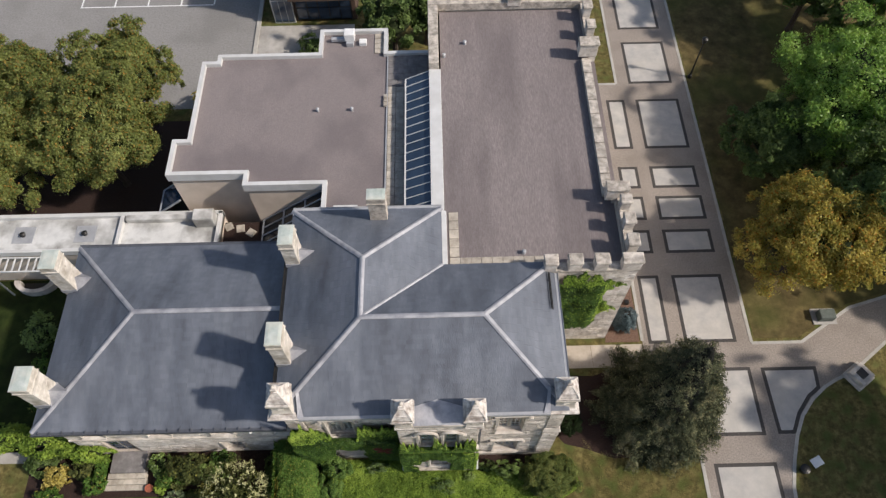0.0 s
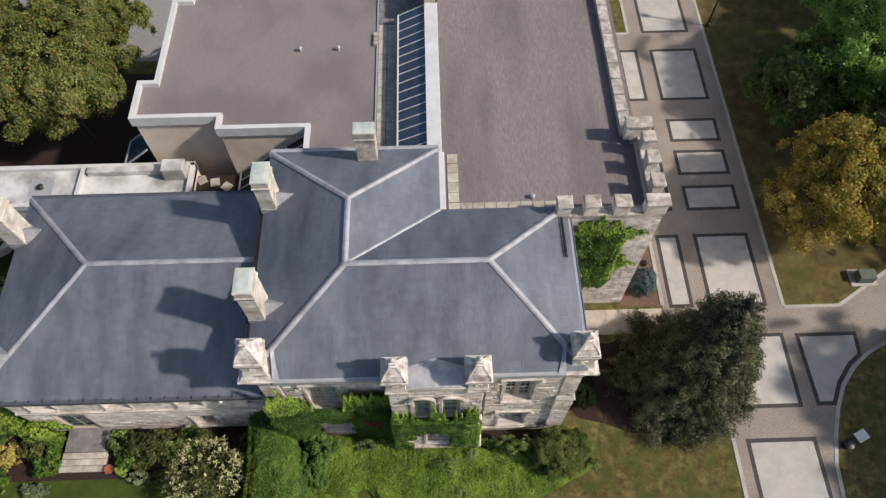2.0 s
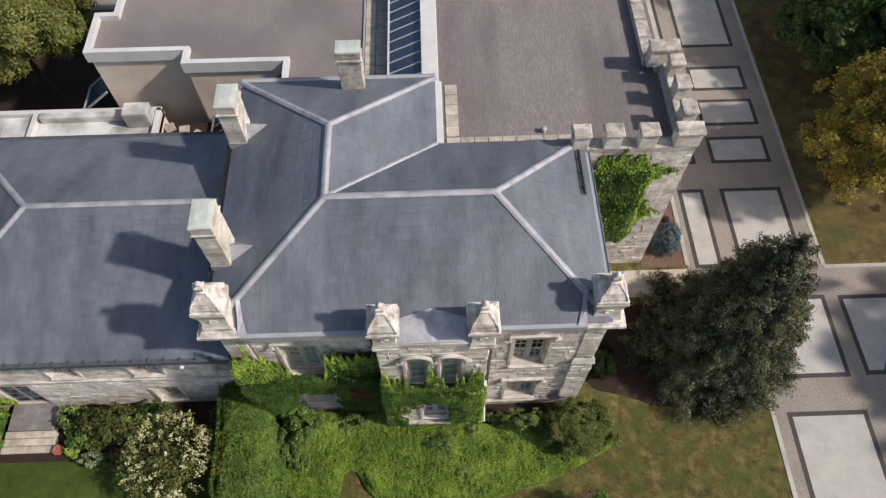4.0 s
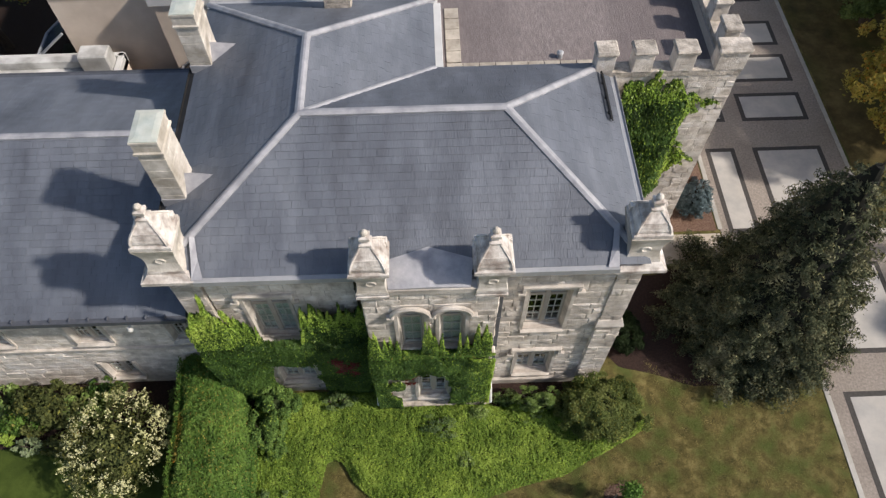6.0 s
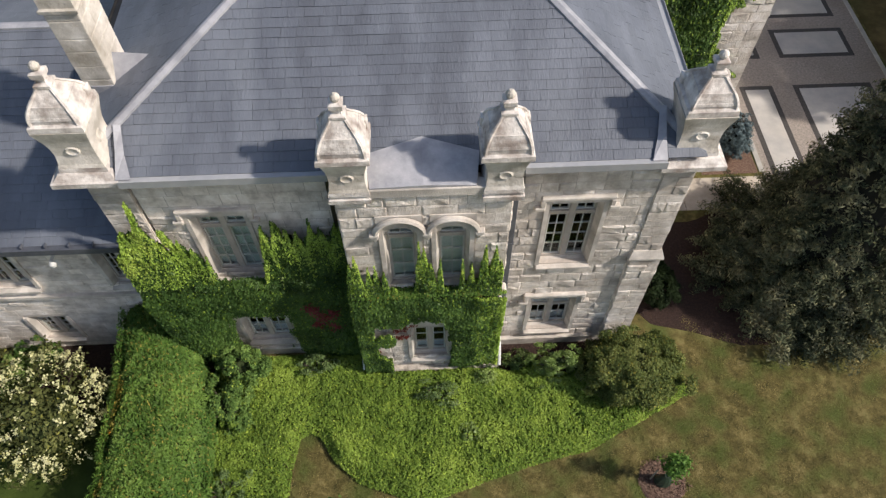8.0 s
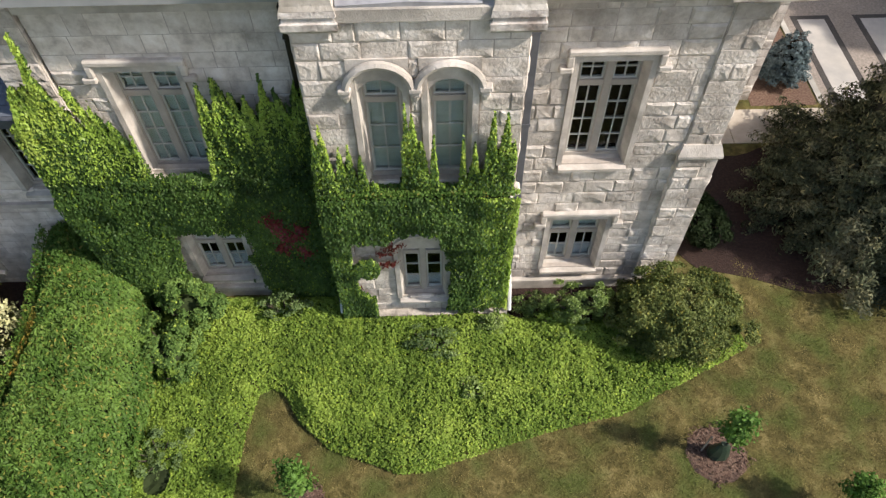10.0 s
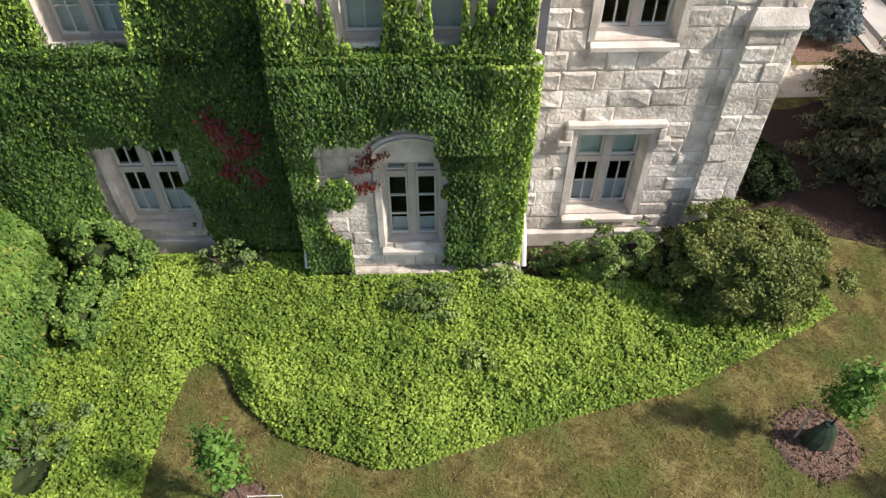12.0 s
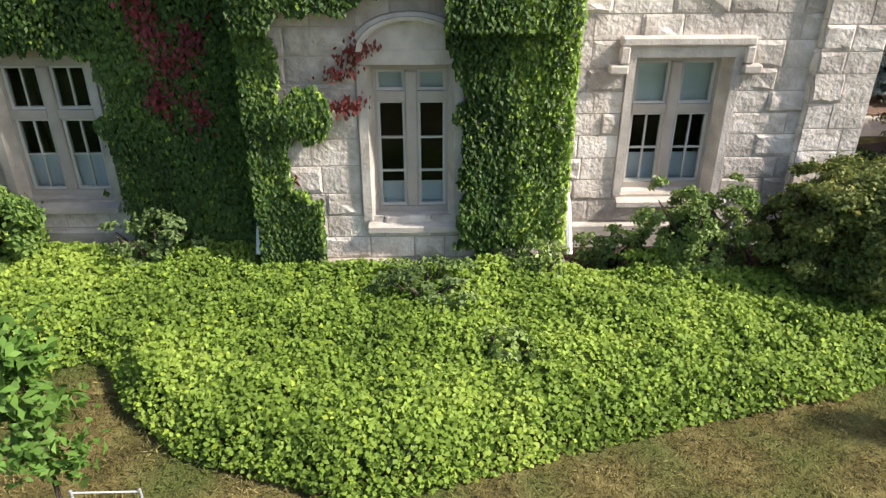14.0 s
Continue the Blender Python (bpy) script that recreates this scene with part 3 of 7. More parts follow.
def sheet(name, poly, z, mat, label, category, kind="structure", depth=0.15):
    bm = bmesh.new()
    prism(bm, poly, z - depth, z)
    return single(name, bm, mat, label, category, kind=kind)

# walk of exposed aggregate, with its bend and its curved branch
CURVE = [(25.6, 5.8), (23.1, 4.0), (22.1, 3.62), (21.3, 3.2), (20.4, 2.5), (19.6, 1.6), (19.0, 0.5), (18.5, -0.8), (18.1, -2.2), (17.95, -4.0), (17.9, -7.0), (17.9, -16)]
WALK = [(13.55, -16), (13.55, 4.6), (11.45, 4.6), (11.45, 26.0), (12.75, 26.0), (12.75, 60), (17.75, 60), (17.78, 5.9), (20.7, 5.9), (24.1, 8.0), (26.6, 8.7), (40, 11.0), (40, 8.3)] + CURVE
WALK = WALK[::-1]
road = sheet("pavement", WALK, 0.0, "aggregate", "brown exposed aggregate walk with charcoal bands", "walkway")
def kerb_run(pts):
    bm = bmesh.new()
    for a, b in zip(pts, pts[1:]):
        a, b = Vector((*a, 0)), Vector((*b, 0))
        s = (b - a).normalized().cross(Vector((0, 0, 1))) * 0.09
        prism(bm, [((a + s).x, (a + s).y), ((b + s).x, (b + s).y), ((b - s).x, (b - s).y), ((a - s).x, (a - s).y)][::-1], -0.1, 0.02)
    single("kerb", bm, "kerb", "pale concrete edging strip along the walk", "kerb", kind="structure")
kerb_run([(13.55, -16), (13.55, 4.55)])
kerb_run([(17.76, 60), (17.78, 5.95)])
kerb_run([(17.78, 5.9), (20.7, 5.9), (24.1, 8.0), (26.6, 8.7), (40, 11)])
kerb_run(CURVE)
kerb_run([(11.45, 6.2), (11.45, 10.8)])
kerb_run([(12.75, 26.0), (12.75, 60)])
kerb_run([(11.3, 26.0), (12.7, 26.0)])
side = thing("side_path", "beige concrete footpath slabs to the side door", "path", (9, 5.3, 0), kind="structure")
for k in range(3):
    part("slab", B(6.9 + k * 1.5, 8.385 + k * 1.5, 4.62, 6.0, -0.15, 0.012, bevel=0.008), "beige_concrete", side)

def band_panel(poly):
    """A concrete panel with a charcoal band round it, laid into the walk."""
    c = Vector((sum(p[0] for p in poly) / len(poly), sum(p[1] for p in poly) / len(poly)))
    n = len(poly)
    ins = []
    for i in range(n):
        p, a, b = Vector(poly[i]), Vector(poly[i - 1]), Vector(poly[(i + 1) % n])
        d1, d2 = (p - a).normalized(), (b - p).normalized()
        n1, n2 = Vector((-d1.y, d1.x)), Vector((-d2.y, d2.x))
        m = (n1 + n2)
        m = m / max(0.3, m.dot(n1))
        ins.append(p + m * 0.2)
    bm = bmesh.new()
    for i in range(n):
        j = (i + 1) % n
        prism(bm, [poly[i], poly[j], tuple(ins[j]), tuple(ins[i])], -0.05, 0.005)
    part("border_band", bm, "border", road)
    bm = bmesh.new()
    prism(bm, [tuple(p) for p in ins], -0.05, 0.006)
    part("panel", bm, "panel", road)
def rect(x0, x1, y0, y1):
    return [(x0, y0), (x1, y0), (x1, y1), (x0, y1)]
for y0, y1 in ((20.15, 24.5), (16.9, 18.65), (14.45, 16.25), (12.0, 13.7), (6.0, 10.45)):
    band_panel(rect(13.9, 16.95, y0, y1))
    band_panel(rect(11.8, 13.1, y0, y1))
for y0, y1 in ((26.0, 30.1), (31.45, 38.0), (39.3, 45.0)):
    band_panel(rect(13.65, 16.8, y0, y1))
band_panel(rect(14.2, 17.33, 0.55, 4.45))
band_panel([(18.0, 0.6), (18.95, 0.6), (19.5, 1.65), (20.3, 2.6), (21.0, 3.1), (21.1, 4.4), (17.92, 4.4)])
band_panel(rect(14.13, 17.5, -6.5, -0.9))

# parking lot, beds
sheet("road", [(-60, 24.6), (-13.8, 24.6), (-13.8, 70), (-60, 70)], 0.0, "asphalt", "pale worn asphalt parking lot", "parking lot")
sheet("pavement_north", [(-13.6, 23.2), (-6.4, 23.2), (-6.4, 32.6), (-13.6, 32.6)], 0.06, "concrete", "concrete forecourt by the north entrance", "pavement")
kb = bmesh.new()
prism(kb, [(-13.9, 24.7), (-13.6, 24.7), (-13.6, 60), (-13.9, 60)], -0.1, 0.12)
single("kerb", kb, "kerb", "raised concrete kerb by the parking lot", "kerb", kind="structure")
sheet("garden_lawn", [(-60, -40), (-9.2, -40), (-9.2, -1.9), (-60, -1.9)], 0.0, "green_lawn", "watered deep green garden lawn", "lawn")
# the shade west of the wing is painted into this strip
sheet("shaded_lawn", [(-60, 0.61), (-19.4, 0.61), (-19.4, 11.1), (-60, 11.1)], 0.0, "lawn_painted_shade", "thin lawn coloured dark for the shade of the wing", "lawn")
sheet("garden_path", [(-40, 0.0), (-22.6, 0.0), (-22.6, 0.6), (-40, 0.6)], 0.01, "concrete", "narrow concrete garden path", "path")
sheet("planting_bed", [(-22.5, -1.9), (-6.3, -1.9), (-6.3, 0.6), (-22.5, 0.6)], 0.02, "soil", "dark soil bed along the wing", "flower bed")
def patch(cx, cy, rx, ry, seed, n=40):
    """An uneven round outline."""
    return [(cx + rx * (1 + 0.3 * noise.noise(Vector((math.cos(a) * 2.5, math.sin(a) * 1.5, seed)))) * math.cos(a), cy + ry * (1 + 0.3 * noise.noise(Vector((math.cos(a) * 2.5 + 7, math.sin(a) * 1.5, seed)))) * math.sin(a)) for a in [2 * math.pi * k / n for k in range(n)]]
sheet("wall_bed", [(1.45, -1.5), (5.6, -1.5), (5.6, -0.1), (1.45, -0.1)], 0.0, "soil", "dark soil at the foot of the wall", "soil")
sheet("spruce_bed", patch(9.4, 2.0, 4.2, 2.5, 3.0, 60), 0.0, "soil", "bare dark soil under the spruce", "soil")
sheet("side_bed", [(9.3, 6.15), (11.3, 6.15), (11.3, 10.3), (9.3, 10.3)], 0.0, "mulch", "bark mulch bed by the tower", "flower bed")
sheet("east_bed", [(18.0, 6.2), (20.6, 6.2), (24.0, 8.25), (26.5, 8.95), (60, 14.8), (60, 60), (18.0, 60)], -0.004, "litter", "dry leaf littered ground under the trees", "soil")
sheet("west_bed", [(-40, 13.6), (-15.6, 13.6), (-15.6, 23.5), (-40, 23.5)], 0.0, "soil", "brown soil under the west trees", "soil")

# ---- main stone house ----
EZ = 8.56
house = thing("stone_house", "two storey limestone house with hipped slate roof", "building", (-1, 3.5, 0))
SW, SE, NE, VA, WNE, WNW = (-7.6, -0.3, EZ), (5.22, -0.3, EZ), (5.22, 7.0, EZ), (-0.12, 7.0, EZ), (-0.12, 10.25, EZ), (-7.6, 10.25, EZ)
R1, R2, R3 = (-3.77, 3.5, 10.46), (1.66, 3.5, 10.46), (-3.77, 6.46, 10.46)
roof = part("roof", B(-7.4, 5.0, 0.0, 6.8, EZ - 0.25, EZ - 0.1), "felt", house, "hipped roof of grey blue slates")
W_FACE, S_FACE = [WNW, SW, R1, R3], [SW, SE, R2, R1]
slates(roof, S_FACE, 1, single_range=(6.6, 11.2, 0.3, 3.6))
slates(roof, [SE, NE, R2], 2)
slates(roof, [NE, VA, R1, R2], 3)
slates(roof, [VA, WNE, R3, R1], 4)
slates(roof, [WNE, WNW, R3], 5)
slates(roof, W_FACE, 6, lap=0.007)
for a, b in ((R1, R2), (R1, R3), (R1, SW), (R2, SE), (R2, NE), (R3, WNE), (R3, WNW), (R1, VA)):
    bm = bmesh.new()
    a, b = Vector(a), Vector(b)
    if b.y < 0:
        b = a.lerp(b, 0.9)
    lift = Vector((0, 0, 0.02))
    cap(bm, a + lift, b + lift, 0.115)
    part("hip_cap", bm, "lead", roof, "lead grey metal cap on a hip")
# eaves gutters
def gutter(p0, p1, parent, mat="zinc"):
    bm = bmesh.new()
    a, b = Vector(p0), Vector(p1)
    d = (b - a).normalized()
    o = Vector((d.y, -d.x, 0))
    prof = [(-0.28, 0.07), (0.0, 0.0), (0.13, 0.0), (0.16, 0.05), (0.17, 0.05), (0.17, -0.14), (0.06, -0.2), (-0.28, -0.2)]
    r0 = [bm.verts.new(a + o * x + Vector((0, 0, z))) for x, z in prof]
    r1 = [bm.verts.new(b + o * x + Vector((0, 0, z))) for x, z in prof]
    n = len(prof)
    for i in range(n):
        bm.faces.new((r0[i], r1[i], r1[(i + 1) % n], r0[(i + 1) % n]))
    bm.faces.new(r0)
    bm.faces.new(r1[::-1])
    return part("gutter", bm, mat, parent, "pale metal box gutter at the eaves")
gutter((-6.5, -0.3, EZ), (-2.4, -0.3, EZ), house)
gutter((1.55, -0.3, EZ), (4.4, -0.3, EZ), house)
gutter((5.22, 0.9, EZ), (5.22, 6.4, EZ), house)
gutter((-7.6, 9.5, EZ), (-7.6, 0.8, EZ), house, "black_metal")
gutter((-0.1, 10.25, EZ), (-7.6, 10.25, EZ), house)

# windows: opening (x0, x1, z0, z1) in a wall that faces -y
def window(parent, x0, x1, z0, z1, face, transom, rows, top_rows=1, blind=0.0, curtain=0.0, sill=True, hood=True, lights=2, label="stone mullioned window with cream frame", cols=2, top_cols=2, deep=0.12):
    y = face + deep
    w = part("window", B(x0, x1, y + 0.06, y + 0.1, z0, z0 + 0.06), "frame", parent, label)
    xm = (x0 + x1) / 2
    fr = bmesh.new()
    t = 0.1
    box(fr, x0, x0 + t, y - 0.07, y + 0.07, z0, z1)
    box(fr, x1 - t, x1, y - 0.07, y + 0.07, z0, z1)
    box(fr, x0 + t, x1 - t, y - 0.07, y + 0.07, z1 - t, z1)
    box(fr, x0 + t, x1 - t, y - 0.07, y + 0.07, z0, z0 + t)
    part("frame", fr, "frame", w)
    if lights == 2:
        part("mullion", B(xm - 0.075, xm + 0.075, y - 0.09, y + 0.06, z0 + t, z1 - t, bevel=0.02), "frame", w)
        bays = [(x0 + t, xm - 0.075), (xm + 0.075, x1 - t)]
    else:
        bays = [(x0 + t, x1 - t)]
    if transom:
        for a, b in bays:
            part("transom", B(a, b, y - 0.08, y + 0.06, transom - 0.06, transom + 0.06), "frame", w)
    for a, b in bays:
        for c, d, nr, nc in ((z0 + t, (transom or z1 - t + 0.06) - 0.06, rows, cols),) + (((transom + 0.06, z1 - t, top_rows, top_cols),) if transom else ()):
            sash = bmesh.new()
            s = 0.034
            box(sash, a, a + s, y - 0.03, y + 0.03, c, d)
            box(sash, b - s, b, y - 0.03, y + 0.03, c, d)
            box(sash, a + s, b - s, y - 0.03, y + 0.03, c, c + s)
            box(sash, a + s, b - s, y - 0.03, y + 0.03, d - s, d)
            m = (a + b) / 2
            if nc == 2:
                box(sash, m - 0.012, m + 0.012, y - 0.022, y + 0.02, c + s, d - s)
            for k in range(1, nr):
                zz = c + s + (d - c - 2 * s) * k / nr
                for e, f in ((a + s, m - 0.012), (m + 0.012, b - s)) if nc == 2 else ((a + s, b - s),):
                    box(sash, e, f, y - 0.022, y + 0.02, zz - 0.012, zz + 0.012)
            part("sash", sash, "sash", w)
            pane = part("pane", B(a + s * 0.6, b - s * 0.6, y - 0.004, y + 0.004, c + s * 0.6, d - s * 0.6), "glass", w)
            pane.visible_shadow = False
    if blind:
        part("blind", B(x0 + t, x1 - t, y + 0.07, y + 0.08, z1 - (z1 - z0) * blind, z1 - 0.02), "blind", w, "pale grey green roller blind")
    if curtain:
        part("curtain", B(x0 + t, x1 - t, y + 0.085, y + 0.095, z0 + 0.05, z0 + (z1 - z0) * curtain), "curtain", w, "white net curtain")
    # added dark panel in place of the dim room behind the glass
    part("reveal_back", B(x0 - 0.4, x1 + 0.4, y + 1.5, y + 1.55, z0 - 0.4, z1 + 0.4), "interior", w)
    if sill:
        bm = bmesh.new()
        vs = box(bm, x0 - 0.05, x1 + 0.05, face - 0.09, y - 0.05, z0 - 0.14, z0 + 0.03)
        for v in vs[4:6]:
            v.co.z -= 0.1
        part("sill", bm, "dressed", w, "sloping dressed stone sill")
    if hood:
        bm = bmesh.new()
        box(bm, x0 - 0.22, x1 + 0.22, face - 0.09, face + 0.1, z1 + 0.14, z1 + 0.26, bevel=0.025)
        for s0, s1 in ((x0 - 0.22, x0 - 0.1), (x1 + 0.1, x1 + 0.22)):
            box(bm, s0, s1, face - 0.09, face + 0.1, z1 - 0.08, z1 + 0.145, bevel=0.02)
        box(bm, x0 - 0.34, x0 - 0.1, face - 0.1, face + 0.1, z1 - 0.2, z1 - 0.085, bevel=0.02)
        box(bm, x1 + 0.1, x1 + 0.34, face - 0.1, face + 0.1, z1 - 0.2, z1 - 0.085, bevel=0.02)
        part("hood_mould", bm, "dressed", w, "dressed stone label mould over the window")
        part("lintel", B(x0 - 0.1, x1 + 0.1, face - 0.03, y + 0.07, z1 - 0.003, z1 + 0.14), "dressed", w)
    for a, b, c in ((x0 - 0.1, x0 + 0.003, x0 + 0.07), (x1 + 0.1, x1 - 0.003, x1 - 0.07)):
        bm = bmesh.new()
        q = [(a, face - 0.025), (b, face - 0.025), (c, y - 0.071), (a, y - 0.071)]
        prism(bm, q if a < b else q[::-1], z0 + 0.004, z1 - 0.004)
        part("jamb", bm, "dressed", w)
    return w

FY = -0.01           # mortar face of the front wall
IY = -0.11           # face from which the creeper stands out
BY = -0.76           # mortar face of the bay
UP, LOW = (4.33, 6.87), (0.74, 2.6)
WIN_X = ((2.29, 3.53), (-5.74, -4.5))
def front_wall(name, x0, x1, openings, seed, rng=None, z0=0.35, smooth=0.2):
    bm = bmesh.new()
    ops = [(a - x0, b - x0, c, d) for a, b, c, d in openings]
    wall_cells(bm, (x0, FY), (x1, FY), 0, EZ - 0.1, 0.45, ops)
    w = part(name, bm, "mortar", house, "rock faced limestone front wall")
    pad = [(a - 0.1, b + 0.1, c - 0.02, d + 0.12) for a, b, c, d in ops]
    lay_stones(w, (x0, FY), (x1, FY), z0, EZ - 0.55, pad, seed, single_range=rng, smooth=smooth)
    part("cornice", B(x0, x1, FY - 0.1, FY + 0.1, EZ - 0.52, EZ - 0.21), "dressed", w, "plain dressed stone cornice course")
    part("plinth", B(x0, x1, FY - 0.12, FY + 0.1, -0.1, 0.34, bevel=0.02), "dressed", w, "dressed stone plinth")
    return w
ops = [(*WIN_X[0], *UP), (*WIN_X[0], *LOW)]
wr = front_wall("front_wall", 1.3, 4.6, ops, 11, (0, 3.4, 0.3, 8.2))
ops2 = [(*WIN_X[1], *UP), (*WIN_X[1], *LOW)]
wl = front_wall("front_wall", -6.6, -2.3, ops2, 12, smooth=0.75)
window(house, *WIN_X[0], *UP, FY - 0.03, 6.2, 4, 2, deep=0.3)
window(house, *WIN_X[0], *LOW, FY - 0.03, 1.88, 2, 1, curtain=0.26, blind=0.4, top_cols=1, deep=0.3)
window(house, *WIN_X[1], *UP, FY - 0.03, 6.2, 4, 2, blind=0.97, deep=0.3)
window(house, *WIN_X[1], *LOW, FY - 0.03, 1.88, 2, 1, curtain=0.3, hood=False, deep=0.24)

# bay: two arched windows above, one square window with an arched head below
BX0, BX1 = -2.3, 1.3
AW = ((-1.42, -0.68), (-0.28, 0.46))
DW = (-1.02, 0.0, 0.76, 2.69)
bm = bmesh.new()
bops = [(a - BX0, b - BX0, 4.75, 7.26) for a, b in AW] + [(DW[0] - BX0, DW[1] - BX0, DW[2], DW[3])]
wall_cells(bm, (BX0, BY), (BX1, BY), 0, EZ - 0.16, 0.4, bops)
wall_cells(bm, (BX0, FY + 0.3), (BX0, BY + 0.405), 0, EZ - 0.16, 0.4, [])
wall_cells(bm, (BX1, BY + 0.405), (BX1, FY + 0.3), 0, EZ - 0.16, 0.4, [])
bay = part("bay", bm, "mortar", house, "projecting limestone bay with arched windows")
pad = [(a - BX0 - 0.12, b - BX0 + 0.12, 4.7, 7.55) for a, b in AW] + [(DW[0] - BX0 - 0.12, DW[1] - BX0 + 0.12, DW[2] - 0.02, DW[3] + 0.5)]
lay_stones(bay, (BX0, BY), (BX1, BY), 0.22, EZ - 0.3, pad, 13, single_range=(0, 3.8, 0.4, 8.2))
lay_stones(bay, (BX0, FY), (BX0, BY), 0.22, EZ - 0.3, [], 14)
lay_stones(bay, (BX1, BY), (BX1, FY), 0.22, EZ - 0.3, [], 15)
part("plinth", B(BX0 - 0.14, BX1 + 0.14, BY - 0.17, BY + 0.1, -0.1, 0.21, bevel=0.03), "old_stone", bay, "dressed stone plinth")
part("string_course", B(BX0 - 0.1, BX1 + 0.1, BY - 0.16, BY + 0.1, 4.42, 4.6, bevel=0.04), "dressed", bay, "projecting stone string course")
part("cornice", B(BX0, BX1, BY - 0.08, BY + 0.2, EZ - 0.28, EZ - 0.03, bevel=0.02), "dressed", bay)
for a, b in AW:
    xm, r = (a + b) / 2, (b - a) / 2
    w = window(house, a, b, 4.75, 7.24, BY - 0.03, 6.62, 3, 1, blind=0.96, sill=False, hood=False, lights=1, deep=0.27, label="arched window with pale blind and cream frame")
    # the stone head that rounds the opening off, and its hood
    bm = bmesh.new()
    N = 14
    inner = [(xm + r * math.cos(math.pi * k / N), 6.86 + 0.9 * r * math.sin(math.pi * k / N)) for k in range(N + 1)]
    zt = 7.6
    outer = [(xm + r + 0.12, 6.86), (xm + r + 0.12, zt), (xm - r - 0.12, zt), (xm - r - 0.12, 6.86)]
    loop = outer + inner[::-1]
    f = [bm.verts.new((x, BY - 0.035, z)) for x, z in loop]
    g = [bm.verts.new((x, BY + 0.16, z)) for x, z in loop]
    bm.faces.new(f)
    bm.faces.new(g[::-1])
    for i in range(len(loop)):
        bm.faces.new((f[i], g[i], g[(i + 1) % len(loop)], f[(i + 1) % len(loop)]))
    part("arch_head", bm, "dressed", w, "dressed stone arched head")
    bm = bmesh.new()
    ring = []
    for k in range(17):
        an = math.pi * k / 16
        d = Vector((math.cos(an), 0, math.sin(an) * 0.95))
        o = Vector((xm, BY - 0.05, 7.03))
        ring.append([bm.verts.new(o + d * rr + Vector((0, yy, 0))) for rr, yy in ((0.475, 0), (0.475, -0.09), (0.53, -0.11), (0.585, -0.07), (0.585, 0))])
    for p, q in zip(ring, ring[1:]):
        for i in range(5):
            bm.faces.new((p[i], q[i], q[(i + 1) % 5], p[(i + 1) % 5]))
    bm.faces.new(ring[0][::-1])
    bm.faces.new(ring[-1])
    part("hood_mould", bm, "dressed", w, "rounded stone hood over the arched window")
for cx in (-1.6, -0.47, 0.66):
    bm = bmesh.new()
    box(bm, cx - 0.11, cx + 0.11, BY - 0.16, BY + 0.05, 6.99, 7.09, bevel=0.02)
    box(bm, cx - 0.085, cx + 0.085, BY - 0.12, BY + 0.05, 6.88, 6.995, bevel=0.02)
    rings(bm, cx, BY - 0.05, [(6.76, 0.03, 0.03), (6.81, 0.06, 0.05), (6.885, 0.085, 0.07)])
    part("corbel", bm, "dressed", bay, "carved stone corbel at the arch springing")
window(house, DW[0], DW[1], DW[2], DW[3], BY - 0.03, 2.28, 3, 1, curtain=0.2, hood=False, blind=0.26, cols=1, top_cols=1, deep=0.27, label="tall mullioned window with arched stone head")
bm = bmesh.new()
xm = (DW[0] + DW[1]) / 2
box(bm, DW[0] - 0.12, DW[1] + 0.12, BY - 0.045, BY + 0.3, DW[3] + 0.001, 2.855)
arc = [(math.cos(math.pi * k / 12), 0.62 * math.sin(math.pi * k / 12)) for k in range(13)]
rows_t = [[bm.verts.new((xm + rr * c, BY + yy, 2.86 + rr * s)) for c, s in arc] for rr, yy in ((0.52, -0.05), (0.53, -0.14), (0.6, -0.15), (0.605, -0.1), (0.67, -0.09), (0.68, 0.0))]
bm.faces.new(rows_t[0])
for p, q in zip(rows_t, rows_t[1:]):
    for k in range(12):
        bm.faces.new((p[k], p[k + 1], q[k + 1], q[k]))
part("tympanum", bm, "dressed", bay, "arched dressed stone tympanum")
# flat lead roof of the bay with a small gable
bm = bmesh.new()
yb = 1.1
pts = {"a": (BX0 + 0.75, BY - 0.05, EZ), "b": (BX1 - 0.75, BY - 0.05, EZ), "c": (BX1 - 0.65, -0.05, EZ + 0.15), "d": (BX0 + 0.65, -0.05, EZ + 0.15), "m": ((BX0 + BX1) / 2, 0.25, EZ + 0.3), "n": ((BX0 + BX1) / 2, BY - 0.05, EZ + 0.05)}
v = {k: bm.verts.new(p) for k, p in pts.items()}
bm.faces.new((v["a"], v["n"], v["m"], v["d"]))
bm.faces.new((v["n"], v["b"], v["c"], v["m"]))
lo = bm.verts.new((BX0 + 0.75, BY - 0.05, EZ - 0.25)), bm.verts.new((BX1 - 0.75, BY - 0.05, EZ - 0.25))
bm.faces.new((v["a"], lo[0], lo[1], v["b"], v["n"]))
part("bay_roof", bm, "lead", house, "flat lead grey metal roof over the bay")

